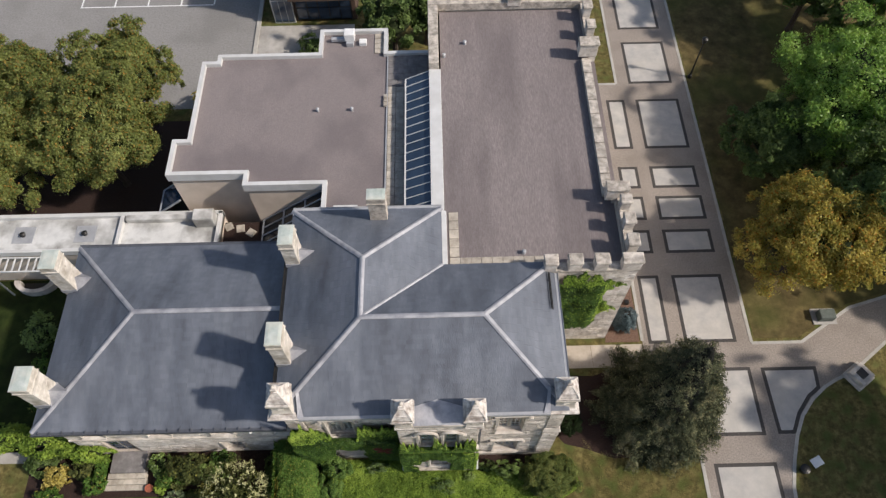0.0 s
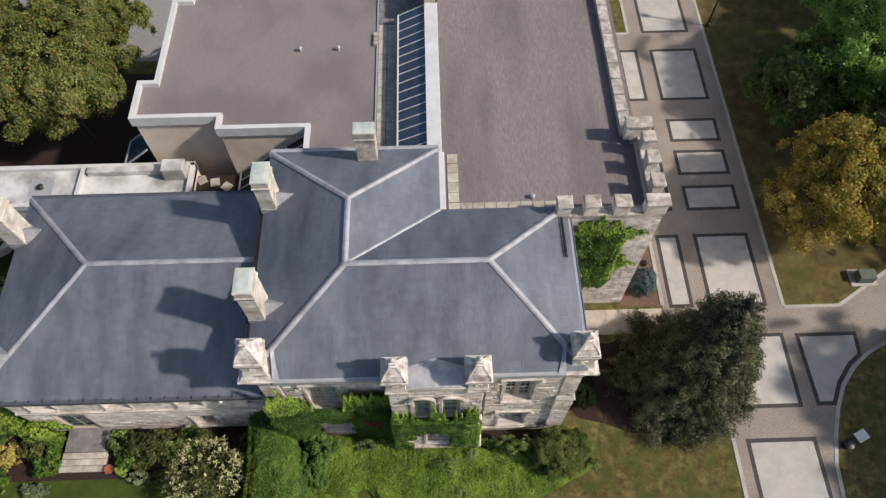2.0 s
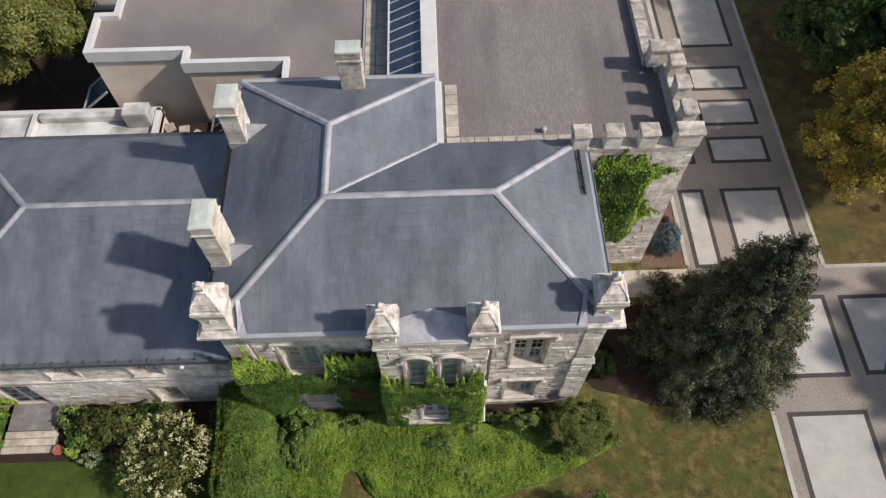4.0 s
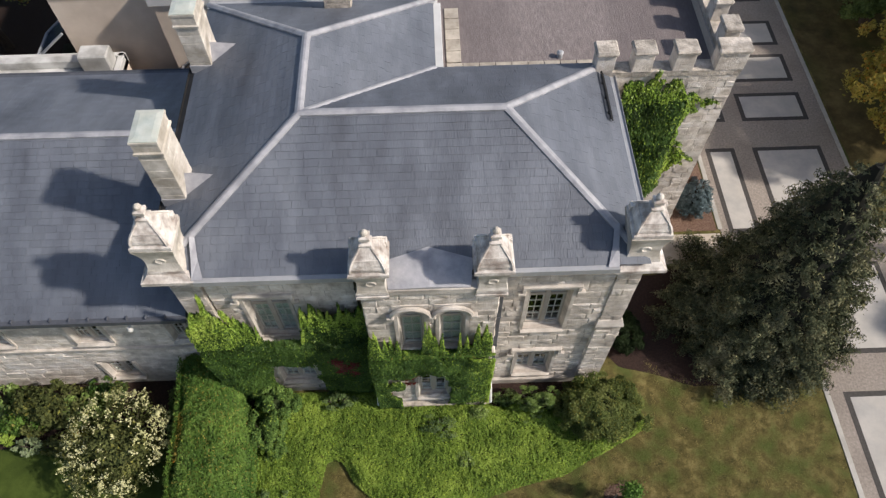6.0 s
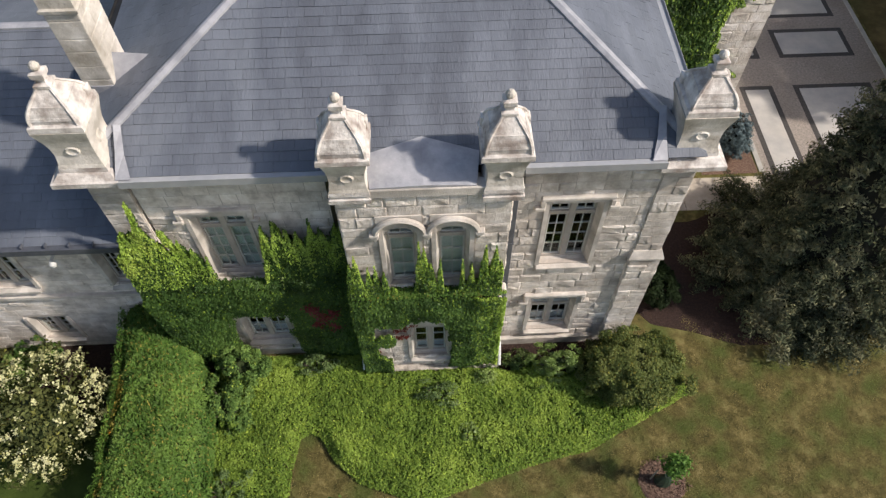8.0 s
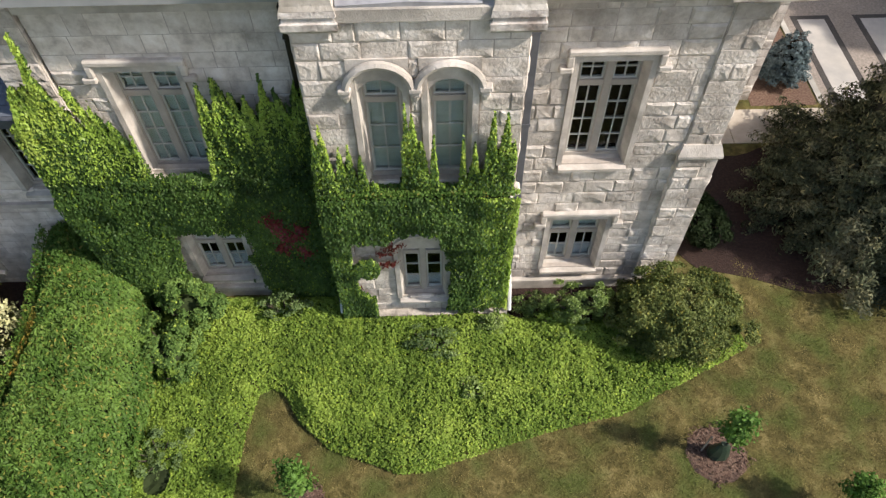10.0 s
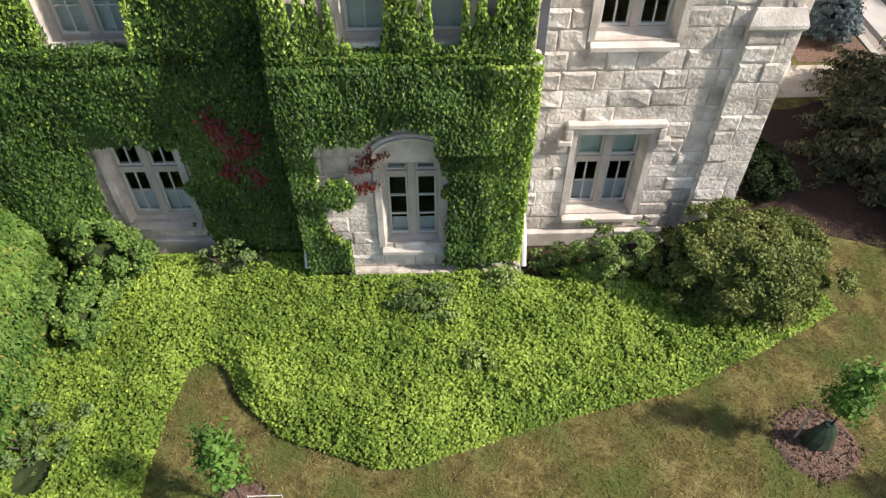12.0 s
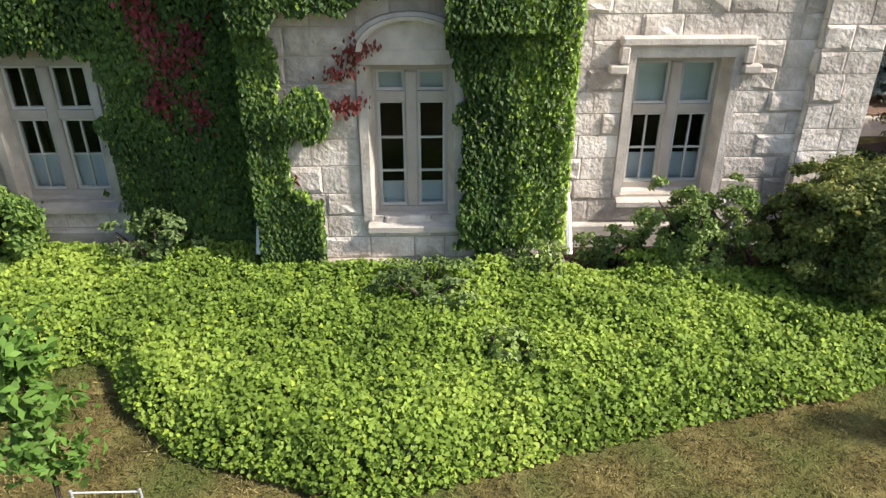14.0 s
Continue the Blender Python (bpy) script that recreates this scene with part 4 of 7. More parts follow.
# piers and pinnacles
def pinnacle(cx, cy, zb, t, tip, base, waist, brim, label):
    """A waisted die on a moulded base, a brim, a domed cap with ribs in front of a backing slab, and a ball finial. Half widths."""
    h = t - zb
    bm = bmesh.new()
    prof = [(0.26, 1.08), (0.32, 1.0), (0.48, 0.93), (0.64, 0.95), (0.78, 1.03), (0.9, 1.13), (1.0, 1.2)]
    rings(bm, cx, cy, [(zb + h * f, waist * w, waist * w) for f, w in prof], True)
    p = part("pinnacle", bm, "buff", house, label)
    bm = bmesh.new()
    rings(bm, cx, cy, [(zb - 0.06, base * 0.9, base * 0.9), (zb, base, base), (zb + h * 0.09, base, base), (zb + h * 0.1, base * 0.93, base * 0.93), (zb + h * 0.17, (base + waist) * 0.48, (base + waist) * 0.48),
                       (zb + h * 0.18, waist * 1.12, waist * 1.12), (zb + h * 0.255, waist * 1.08, waist * 1.08)], True)
    part("base_moulding", bm, "pinnacle_stone", p)
    bm = bmesh.new()
    rings(bm, cx, cy, [(t - 0.05, waist * 1.12, waist * 1.12), (t - 0.02, brim * 0.95, brim * 0.95), (t + 0.02, brim, brim), (t + 0.13, brim * 0.98, brim * 0.98), (t + 0.16, brim * 0.86, brim * 0.86)], True)
    part("cornice", bm, "pinnacle_stone", p, "stained stone cornice under the cap")
    ch = tip - 0.5 - t
    dome = [(0.14, 0.86), (0.34, 0.85), (0.5, 0.78), (0.64, 0.66), (0.76, 0.52), (0.88, 0.37), (1.0, 0.24)]
    bm = bmesh.new()
    rings(bm, cx, cy, [(t + ch * f, brim * w, brim * w) for f, w in dome], True)
    part("domed_cap", bm, "pinnacle_stone", p, "weathered domed stone cap")
    for sx, sy in ((1, 1), (1, -1), (-1, 1), (-1, -1)):
        bm = bmesh.new()
        tube(bm, [(cx + sx * brim * w * 0.98, cy + sy * brim * w * 0.98, t + ch * f + 0.005) for f, w in dome], [0.045 - 0.003 * i for i in range(len(dome))], 5)
        part("rib", bm, "pinnacle_stone", p)
    # joints between the courses of the cap, a raised band on each face
    for f, w in ((0.36, 0.85), (0.62, 0.69)):
        bm = bmesh.new()
        e = brim * w + 0.012
        rings(bm, cx, cy, [(t + ch * f - 0.03, e, e), (t + ch * f + 0.03, e - 0.02, e - 0.02)], True)
        part("course", bm, "pinnacle_stone", p)
    bm = bmesh.new()
    box(bm, cx - brim * 0.93, cx + brim * 0.93, cy + brim * 0.55, cy + brim * 0.93, t + 0.1, t + 0.16 + ch * 0.26, bevel=0.02)
    part("backing_slab", bm, "pinnacle_stone", p, "upright stone slab behind the cap")
    z = t + ch
    k = brim * 0.24
    bm = bmesh.new()
    rings(bm, cx, cy, [(z - 0.05, k, k), (z, k * 1.25, k * 1.25), (z + 0.06, k * 1.25, k * 1.25), (z + 0.08, k * 0.7, k * 0.7), (z + 0.14, k * 0.65, k * 0.65), (z + 0.2, k * 1.0, k * 1.0), (z + 0.3, k * 1.05, k * 1.05), (z + 0.33, k * 0.5, k * 0.5)], True)
    part("neck", bm, "pinnacle_stone", p)
    bm = bmesh.new()
    rings(bm, cx, cy, [(tip - 0.18, 0.04, 0.04), (tip - 0.16, 0.065, 0.065), (tip - 0.12, 0.09, 0.09), (tip - 0.08, 0.095, 0.095), (tip - 0.04, 0.075, 0.075), (tip, 0.03, 0.03)])
    part("finial", bm, "buff", p, "pale stone ball finial")
    for dx, dy, rot in ((0, -1, "X"), (1, 0, "Y")):
        bm = bmesh.new()
        rings(bm, 0, 0, [(-0.04, 0.15, 0.12), (0.0, 0.15, 0.12), (0.025, 0.12, 0.095), (0.005, 0.09, 0.07), (0.0, 0.02, 0.02)])
        bmesh.ops.rotate(bm, verts=bm.verts, matrix=Matrix.Rotation(radians(90), 3, rot))
        bmesh.ops.translate(bm, verts=bm.verts, vec=(cx + dx * waist * 0.96, cy + dy * waist * 0.96, zb + h * 0.58))
        part("roundel", bm, "buff", p)
pinnacle(-1.96, -0.47, 8.2, 9.42, 10.78, 0.42, 0.37, 0.505, "carved limestone pinnacle on the bay parapet")
pinnacle(1.09, -0.49, 8.15, 9.4, 10.74, 0.42, 0.37, 0.505, "carved limestone pinnacle on the bay parapet")
pinnacle(-7.16, 0.26, 8.42, 9.8, 11.06, 0.68, 0.43, 0.51, "carved limestone corner pinnacle with ball finial")
pinnacle(5.03, 0.3, 8.17, 9.56, 10.76, 0.67, 0.43, 0.5, "carved limestone corner pinnacle with ball finial")
def pier(x0, x1, y0, seed):
    """A stepped corner buttress."""
    bm = bmesh.new()
    wall_cells(bm, (x0, y0), (x1, y0), 0, 4.55, 0.6, [])
    wall_cells(bm, (x0 + 0.06, y0 + 0.08), (x1 - 0.06, y0 + 0.08), 4.75, 8.3, 0.6, [])
    p = part("buttress", bm, "mortar", house, "stepped limestone corner buttress")
    one = (-1, 2, 0, 9)
    lay_stones(p, (x0, y0), (x1, y0), 0.1, 4.55, [], seed, single_range=one, length=(0.3, 0.6))
    lay_stones(p, (x0 + 0.06, y0 + 0.08), (x1 - 0.06, y0 + 0.08), 4.78, 8.2, [], seed + 1, single_range=one, length=(0.3, 0.6))
    lay_stones(p, (x0, y0 + 0.6), (x0, y0), 0.1, 4.55, [], seed + 2)
    lay_stones(p, (x1, y0), (x1, y0 + 0.9), 0.1, 4.55, [], seed + 3)
    lay_stones(p, (x0 + 0.06, y0 + 0.6), (x0 + 0.06, y0 + 0.08), 4.78, 8.2, [], seed + 4)
    lay_stones(p, (x1 - 0.06, y0 + 0.08), (x1 - 0.06, y0 + 0.9), 4.78, 8.2, [], seed + 5)
    bm = bmesh.new()
    rings(bm, (x0 + x1) / 2, y0 + 0.3, [(4.5, (x1 - x0) / 2 + 0.01, 0.33), (4.55, (x1 - x0) / 2 + 0.05, 0.36), (4.61, (x1 - x0) / 2 + 0.05, 0.36), (4.84, (x1 - x0) / 2 - 0.03, 0.26)], True)
    part("offset", bm, "dressed", p, "moulded stone weathering ledge")
pier(4.55, 5.34, -0.13, 40)
pier(-7.5, -6.6, -0.13, 50)
# side and back walls
bm = bmesh.new()
wall_cells(bm, (5.1, 0.3), (5.1, 6.9), 0, EZ - 0.1, 0.4, [])
se = part("side_wall", bm, "mortar", house, "limestone side wall")
lay_stones(se, (5.1, 0.4), (5.1, 6.6), 0, EZ - 0.2, [], 21)
bm = bmesh.new()
wall_cells(bm, (-7.45, 10.1), (-7.45, 0.2), 0, EZ - 0.1, 0.4, [])
sw_ = part("side_wall", bm, "mortar", house, "limestone side wall")
lay_stones(sw_, (-7.45, 10.1), (-7.45, 0.2), 5, EZ - 0.2, [], 22)
bm = bmesh.new()
wall_cells(bm, (-0.3, 10.1), (-7.4, 10.1), 0, EZ - 0.1, 0.4, [])
part("back_wall", bm, "mortar", house)
# downpipes
for x, side in ((1.47, 1), (-2.45, -1)):
    bm = bmesh.new()
    yy = FY - 0.2
    box(bm, x - 0.065, x + 0.065, yy - 0.05, yy + 0.05, 0.95, 8.2, bevel=0.012)
    for z in (1.6, 3.6, 5.6, 7.6):
        box(bm, x - 0.08, x + 0.08, yy - 0.06, yy + 0.1, z, z + 0.05)
    dp = part("downpipe", bm, "iron" if side > 0 else "black_metal", house, "grey metal rectangular downpipe" if side > 0 else "dark metal rectangular downpipe")
    bm = bmesh.new()
    tube(bm, [(x, yy, 1.05), (x, yy - 0.1, 0.98), (x, yy - 0.38, 0.84), (x, yy - 0.7, 0.3 if side > 0 else 0.36)], [0.05, 0.05, 0.05, 0.05], 8)
    part("shoe", bm, "white_paint", dp, "white painted downpipe shoe")

def chimney(parent, cx, cy, z0, z1, hx, hy, label, cricket=1, mat="buff"):
    c = part("chimney", B(cx - hx + 0.04, cx + hx - 0.04, cy - hy + 0.04, cy + hy - 0.04, z0, z1 - 0.55), "mortar", parent, label)
    r = random.Random(int(cx * 7 + cy * 3))
    z, k = z0, 0
    while z < z1 - 0.6:
        h = min(r.uniform(0.3, 0.46), z1 - 0.57 - z)
        split = cy + r.uniform(-0.2, 0.2) * hy if k % 2 else None
        for y0, y1 in (((cy - hy, split - 0.004), (split + 0.004, cy + hy)) if split else ((cy - hy, cy + hy),)):
            part("stone_block", B(cx - hx - r.uniform(0, 0.012), cx + hx + r.uniform(0, 0.012), y0, y1, z + 0.004, z + h - 0.004, bevel=0.012), mat, c)
        z += h
        k += 1
    bm = bmesh.new()
    rings(bm, cx, cy, [(z1 - 0.57, hx, hy), (z1 - 0.52, hx + 0.05, hy + 0.05), (z1 - 0.45, hx + 0.06, hy + 0.06), (z1 - 0.42, hx + 0.015, hy + 0.015), (z1 - 0.14, hx + 0.015, hy + 0.015), (z1 - 0.12, hx + 0.04, hy + 0.04), (z1 - 0.05, hx + 0.04, hy + 0.04)], True)
    stone_cap = part("chimney_cap", bm, mat, c, "weathered stone chimney cap")
    bm = bmesh.new()
    rings(bm, cx, cy, [(z1 - 0.05, hx + 0.025, hy + 0.025), (z1 - 0.025, hx + 0.025, hy + 0.025), (z1, hx - 0.12, hy - 0.12)], True)
    part("cover_sheet", bm, "patina", stone_cap, "pale green weathered metal cover sheet")
    if cricket:
        bm = bmesh.new()
        zz = z0 + 1.2
        a = cx + hx
        p = [bm.verts.new(q) for q in ((a, cy - hy - 0.03, zz - 0.1), (a, cy + hy + 0.03, zz - 0.1), (a, cy, zz + 0.55), (a + 0.85, cy, zz + 0.45))]
        bm.faces.new((p[0], p[3], p[2]))
        bm.faces.new((p[2], p[3], p[1]))
        bm.faces.new((p[0], p[1], p[3]))
        bm.faces.new((p[0], p[2], p[1]))
        part("cricket", bm, "lead", c, "lead saddle behind the chimney")
        bm = bmesh.new()
        box(bm, cx - hx - 0.03, cx + hx + 0.03, cy - hy - 0.03, cy + hy + 0.03, z0 + 1.0, z0 + 1.28)
        part("flashing", bm, "lead", c, "blue grey lead flashing round the base")
    return c
chimney(house, -7.28, 2.5, 7.6, 11.25, 0.32, 0.5, "tall buff limestone chimney at the eaves")
chimney(house, -7.3, 7.55, 7.6, 10.85, 0.32, 0.5, "tall buff limestone chimney at the eaves")
chimney(house, -3.2, 9.6, 7.6, 10.95, 0.42, 0.28, "broad weathered stone chimney", 0, "old_stone")

# ---- slate roofed west wing ----
wing = thing("west_wing", "long low limestone wing with slate roof", "building", (-13.5, 5, 0))
LZ = 5.85
A, Bq, C, D = (-19.55, 0.03, LZ), (-7.62, 0.03, LZ), (-7.62, 9.95, LZ), (-19.55, 9.95, LZ)
L1, L2 = (-14.9, 5.12, 8.06), (-7.62, 5.12, 8.06)
lroof = part("roof", B(-19.3, -7.7, 0.4, 9.6, LZ - 0.3, LZ - 0.15), "felt", wing, "hipped roof of grey blue slates")
slates(lroof, [A, Bq, L2, L1], 7)
slates(lroof, [C, D, L1, L2], 8)
slates(lroof, [D, A, L1], 9)
for a, b in ((L1, L2), (L1, A), (L1, D)):
    bm = bmesh.new()
    cap(bm, Vector(a) + Vector((0, 0, 0.02)), Vector(b) + Vector((0, 0, 0.02)), 0.115)
    part("hip_cap", bm, "lead", lroof, "lead grey metal cap on a hip")
gutter(A, Bq, wing, "iron")
gutter(C, D, wing, "iron")
LWX = ((-18.3, -17.2), (-15.0, -13.9), (-11.85, -10.75), (-8.75, -7.75))
wops = [(a, b, 3.45, 5.35) for a, b in LWX] + [(-11.85, -10.75, 0.6, 1.85), (-17.9, -16.5, 0.35, 2.5)]
bm = bmesh.new()
LY = 0.42
wall_cells(bm, (-19.2, LY), (-7.5, LY), 0, LZ - 0.1, 0.4, [(a + 19.2, b + 19.2, c, d) for a, b, c, d in wops])
lw = part("front_wall", bm, "mortar", wing, "coursed limestone wall of the wing")
lay_stones(lw, (-19.2, LY), (-7.5, LY), 0, LZ - 0.15, [(a + 19.2 - 0.08, b + 19.2 + 0.08, c - 0.05, d + 0.1) for a, b, c, d in wops], 31, course=(0.2, 0.3), length=(0.3, 0.8), smooth=0.8)
for a, b, c, d in wops[:5]:
    window(wing, a, b, c, d, LY - 0.03, None, 4, hood=False, deep=0.24, label="multi paned casement window with stone sill")
part("string_course", B(-19.2, -7.55, LY - 0.1, LY + 0.05, 2.95, 3.07), "dressed", lw, "thin pale stone string course")
dr = part("door", B(-17.9, -16.5, LY + 0.12, LY + 0.18, 0.35, 2.5), "frame", wing, "cream glazed garden door")
for k in range(2):
    for j in range(4):
        x = -17.82 + k * 0.7
        part("pane", B(x, x + 0.56, LY + 0.1, LY + 0.115, 0.5 + j * 0.5, 0.92 + j * 0.5), "sky_glass", dr)
bm = bmesh.new()
wall_cells(bm, (-19.2, 9.6), (-19.2, 0.5), 0, LZ - 0.1, 0.4, [])
wall_cells(bm, (-7.5, 9.6), (-19.2, 9.6), 0, LZ - 0.1, 0.4, [])
part("back_wall", bm, "mortar", wing)
chimney(wing, -19.3, 7.75, 5.0, 8.7, 0.38, 0.5, "tall buff limestone chimney on the wing")
chimney(wing, -19.0, 1.7, 5.2, 8.7, 0.38, 0.55, "tall buff limestone chimney on the wing")
bm = bmesh.new()
rings(bm, -9.5, LY - 0.4, [(5.02, 0.02, 0.02), (5.04, 0.08, 0.08), (5.12, 0.09, 0.09), (5.2, 0.04, 0.04)])
box(bm, -9.53, -9.47, LY - 0.4, LY + 0.02, 5.16, 5.21)
part("flood_lamp", bm, "white_metal", wing, "small white lamp under the eaves")

# ---- battlemented hall with flat roof ----
hall = thing("battlemented_hall", "limestone hall with battlements and gravel roof", "building", (4.5, 16, 0))
HZ = 8.15
RX, RY0, RY1 = 8.6, 6.95, 24.7
part("roof", B(0.05, 9.0, 6.95, RY1, HZ - 0.3, HZ), "gravel_hall", hall, "flat roof of grey brown gravel")
def stone_run(name, p0, p1, z0, z1, thick, seed, stones=True, label="weathered limestone parapet wall", top="old_stone"):
    bm = bmesh.new()
    wall_cells(bm, p0, p1, z0, z1, thick, [])
    w = part(name, bm, "mortar" if stones else top, hall, label)
    if stones:
        lay_stones(w, p0, p1, z0, z1, [], seed, course=(0.26, 0.36), smooth=0.55)
    return w
TX, TY = 9.25, 6.42
stone_run("south_wall", (5.2, TY), (TX, TY), 0, 8.5, 0.5, 61, label="rock faced limestone wall of the hall")
stone_run("east_wall", (TX, TY), (TX, 10.95), 0, 8.5, 0.5, 62, label="rock faced limestone wall of the hall")
stone_run("east_wall", (TX, 10.95), (RX, 10.95), 0, 8.5, 0.4, 63, label="limestone return wall")
stone_run("east_wall", (RX, 10.95), (RX, 20.4), 0, 8.3, 0.4, 64, label="rock faced limestone wall of the hall")
stone_run("east_wall", (RX, 20.4), (9.0, 20.4), 0, 8.5, 0.4, 65)
stone_run("east_wall", (9.0, 20.4), (9.0, 25.2), 0, 8.5, 0.4, 66)
stone_run("north_wall", (9.0, 25.2), (-0.6, 25.2), 0, 8.2, 0.4, 67)
stone_run("west_wall", (-0.5, 25.2), (-0.5, 7.2), 0, 7.6, 0.4, 68, False, top="stucco", label="plain wall below the skylight")
def block(name, x0, x1, y0, y1, z0, z1, mat="old_stone", label="lichened limestone merlon with sloping cap"):
    """A merlon with a weathered, slightly sloping cap stone."""
    m = part(name, B(x0, x1, y0, y1, z0, z1 - 0.16, bevel=0.02), "stone_far", hall, label)
    bm = bmesh.new()
    box(bm, x0 - 0.06, x1 + 0.06, y0 - 0.06, y1 + 0.06, z1 - 0.155, z1, bevel=0.045)
    r = random.Random(int(x0 * 100 + y0 * 10))
    for v in bm.verts:
        v.co += Vector((r.uniform(-0.012, 0.012), r.uniform(-0.012, 0.012), r.uniform(-0.02, 0.015)))
    part("cap_stone", bm, mat, m)
part("parapet", B(5.0, TX + 0.02, TY - 0.03, TY + 0.45, 8.5, 8.72), "old_stone", hall, "weathered stone parapet course")
for x0, x1 in ((4.72, 5.28), (5.85, 6.45), (7.1, 7.72), (8.4, 9.3)):
    block("merlon", x0, x1, TY - 0.05, TY + 0.45, 8.72, 9.55)
part("parapet", B(TX - 0.45, TX + 0.03, TY + 0.455, 10.95, 8.5, 8.72), "old_stone", hall)
for y0, y1 in ((7.35, 7.95), (8.6, 9.15), (9.75, 10.2)):
    block("merlon", TX - 0.45, TX + 0.04, y0, y1, 8.72, 9.5)
block("merlon", RX - 0.4, TX + 0.04, 10.5, 11.0, 8.5, 9.5)
part("parapet", B(RX - 0.4, RX + 0.05, 11.0, 20.4, 8.3, 8.44, bevel=0.03), "old_stone", hall, "weathered stone coping along the hall")
for y in range(9):
    yy = 11.2 + y * 1.0
    part("coping_stone", B(RX - 0.43, RX + 0.09, yy, yy + 0.96, 8.445, 8.52, bevel=0.02), "old_stone", hall)
block("merlon", 8.0, 9.05, 20.4, 21.0, 8.5, 9.5)
block("merlon", 8.6, 9.05, 21.9, 22.5, 8.5, 9.4)
block("merlon", 8.6, 9.05, 23.5, 24.1, 8.5, 9.4)
part("parapet", B(8.6, 9.03, 21.0, 25.2, 8.4, 8.6), "old_stone", hall)
part("parapet", B(-0.65, 9.0, 24.75, 25.25, 8.2, 8.75, bevel=0.03), "old_stone", hall, "weathered stone parapet at the back of the hall")
block("merlon", 4.2, 5.0, 24.7, 25.3, 8.5, 9.1)
part("parapet", B(-0.65, -0.05, 20.01, 24.75, 7.3, 8.7, bevel=0.03), "old_stone", hall, "weathered stone parapet at the roof corner")
part("coping", B(-0.64, 0.04, 10.1, 20.0, 7.3, 8.22, bevel=0.02), "white_metal", hall, "broad white metal coping beside the skylight")
part("coping", B(-0.13, 0.13, 6.9, 10.1, 7.9, 8.52, bevel=0.015), "white_metal", hall, "white metal flashing at the roof edge")
part("coping", B(0.14, 5.0, 6.88, 7.0, 8.1, 8.5, bevel=0.01), "white_metal", hall, "white metal flashing at the roof edge")
rr = random.Random(5)
for k in range(9):
    part("paver", B(0.25 + k * 0.52, 0.75 + k * 0.52, 7.08, 7.55, HZ, HZ + 0.06, bevel=0.01), "paver", hall)
for k in range(5):
    part("paver", B(0.25, 0.72, 7.6 + k * 0.52, 8.1 + k * 0.52, HZ, HZ + 0.06, bevel=0.01), "paver", hall)
for x, y in ((1.5, 22.0), (0.25, 21.0), (3.9, 7.75)):
    bm = bmesh.new()
    rings(bm, x, y, [(HZ - 0.02, 0.1, 0.1), (HZ + 0.14, 0.08, 0.08), (HZ + 0.2, 0.12, 0.12), (HZ + 0.26, 0.06, 0.06)])
    part("roof_vent", bm, "zinc", hall, "small metal roof vent")

# skylight lean-to
part("skylight_base", B(-1.98, -0.645, 9.9, 19.96, 6.5, 7.09), "black_metal", hall)
sl = part("skylight", B(-1.95, -0.65, 10.1, 19.98, 7.1, 7.36), "black_metal", hall, "long lean-to skylight with panes coloured as sky reflection")
SK = 0.6
def sky_pt(u, y):
    return Vector((-2.0 + 1.36 * u, y, 7.4 + 0.66 * u))
for k in range(16):
    y0, y1 = 10.4 + k * SK, 10.4 + (k + 1) * SK
    bm = bmesh.new()
    top = [bm.verts.new(sky_pt(*p)) for p in ((0, y0), (1, y0), (1, y1), (0, y1))]
    low = [bm.verts.new(v.co - Vector((0, 0, 0.02))) for v in top]
    bm.faces.new(top)
    bm.faces.new(low[::-1])
    for i in range(4):
        bm.faces.new((top[i], low[i], low[(i + 1) % 4], top[(i + 1) % 4]))
    part("pane", bm, "sky_glass", sl)
for k in range(17):
    bm = bmesh.new()
    tube(bm, [sky_pt(0, 10.4 + k * SK) + Vector((0, 0, 0.02)), sky_pt(1, 10.4 + k * SK) + Vector((0, 0, 0.02))], 0.03, 4)
    part("glazing_bar", bm, "white_metal", sl)
bm = bmesh.new()
tube(bm, [(-2.02, 10.1, 7.41), (-2.02, 20.02, 7.41)], 0.055, 4)
part("sill_bar", bm, "white_metal", sl)

# ---- stucco annex ----
annex = thing("stucco_annex", "modern beige stucco annex with flat gravel roof", "building", (-9, 18, 0))
AZ = 6.6
OUT = [(-15.2, 14.0), (-10.85, 14.0), (-10.85, 13.2), (-6.45, 13.2), (-6.45, 9.8), (-2.0, 9.8), (-2.0, 22.75), (-3.3, 22.75), (-3.3, 24.7), (-7.3, 24.7), (-7.3, 22.75), (-13.45, 22.75), (-13.45, 22.2), (-14.35, 22.2), (-14.35, 16.25), (-15.2, 16.25)]
bm = bmesh.new()
prism(bm, OUT, 0, AZ)
part("wall", bm, "stucco", annex, "beige stucco walls")
bm = bmesh.new()
prism(bm, [(x + (0.1 if x < -9 else -0.1), y) for x, y in OUT], AZ, AZ + 0.02)
part("roof", bm, "gravel", annex, "flat roof of grey brown gravel")
def coping_run(pts, z, w, h, parent, mat="white_metal"):
    for a, b in zip(pts, pts[1:]):
        x0, x1, y0, y1 = min(a[0], b[0]), max(a[0], b[0]), min(a[1], b[1]), max(a[1], b[1])
        horizontal = abs(a[1] - b[1]) < 1e-6
        e = w / 2
        part("coping", B(x0 - e, x1 + e, y0 - e, y1 + e, z - 0.3, z + h) if horizontal else B(x0 - e + 0.002, x1 + e - 0.002, y0 - e + 0.003, y1 + e - 0.003, z - 0.3, z + h - 0.003), mat, parent, "white metal parapet coping")
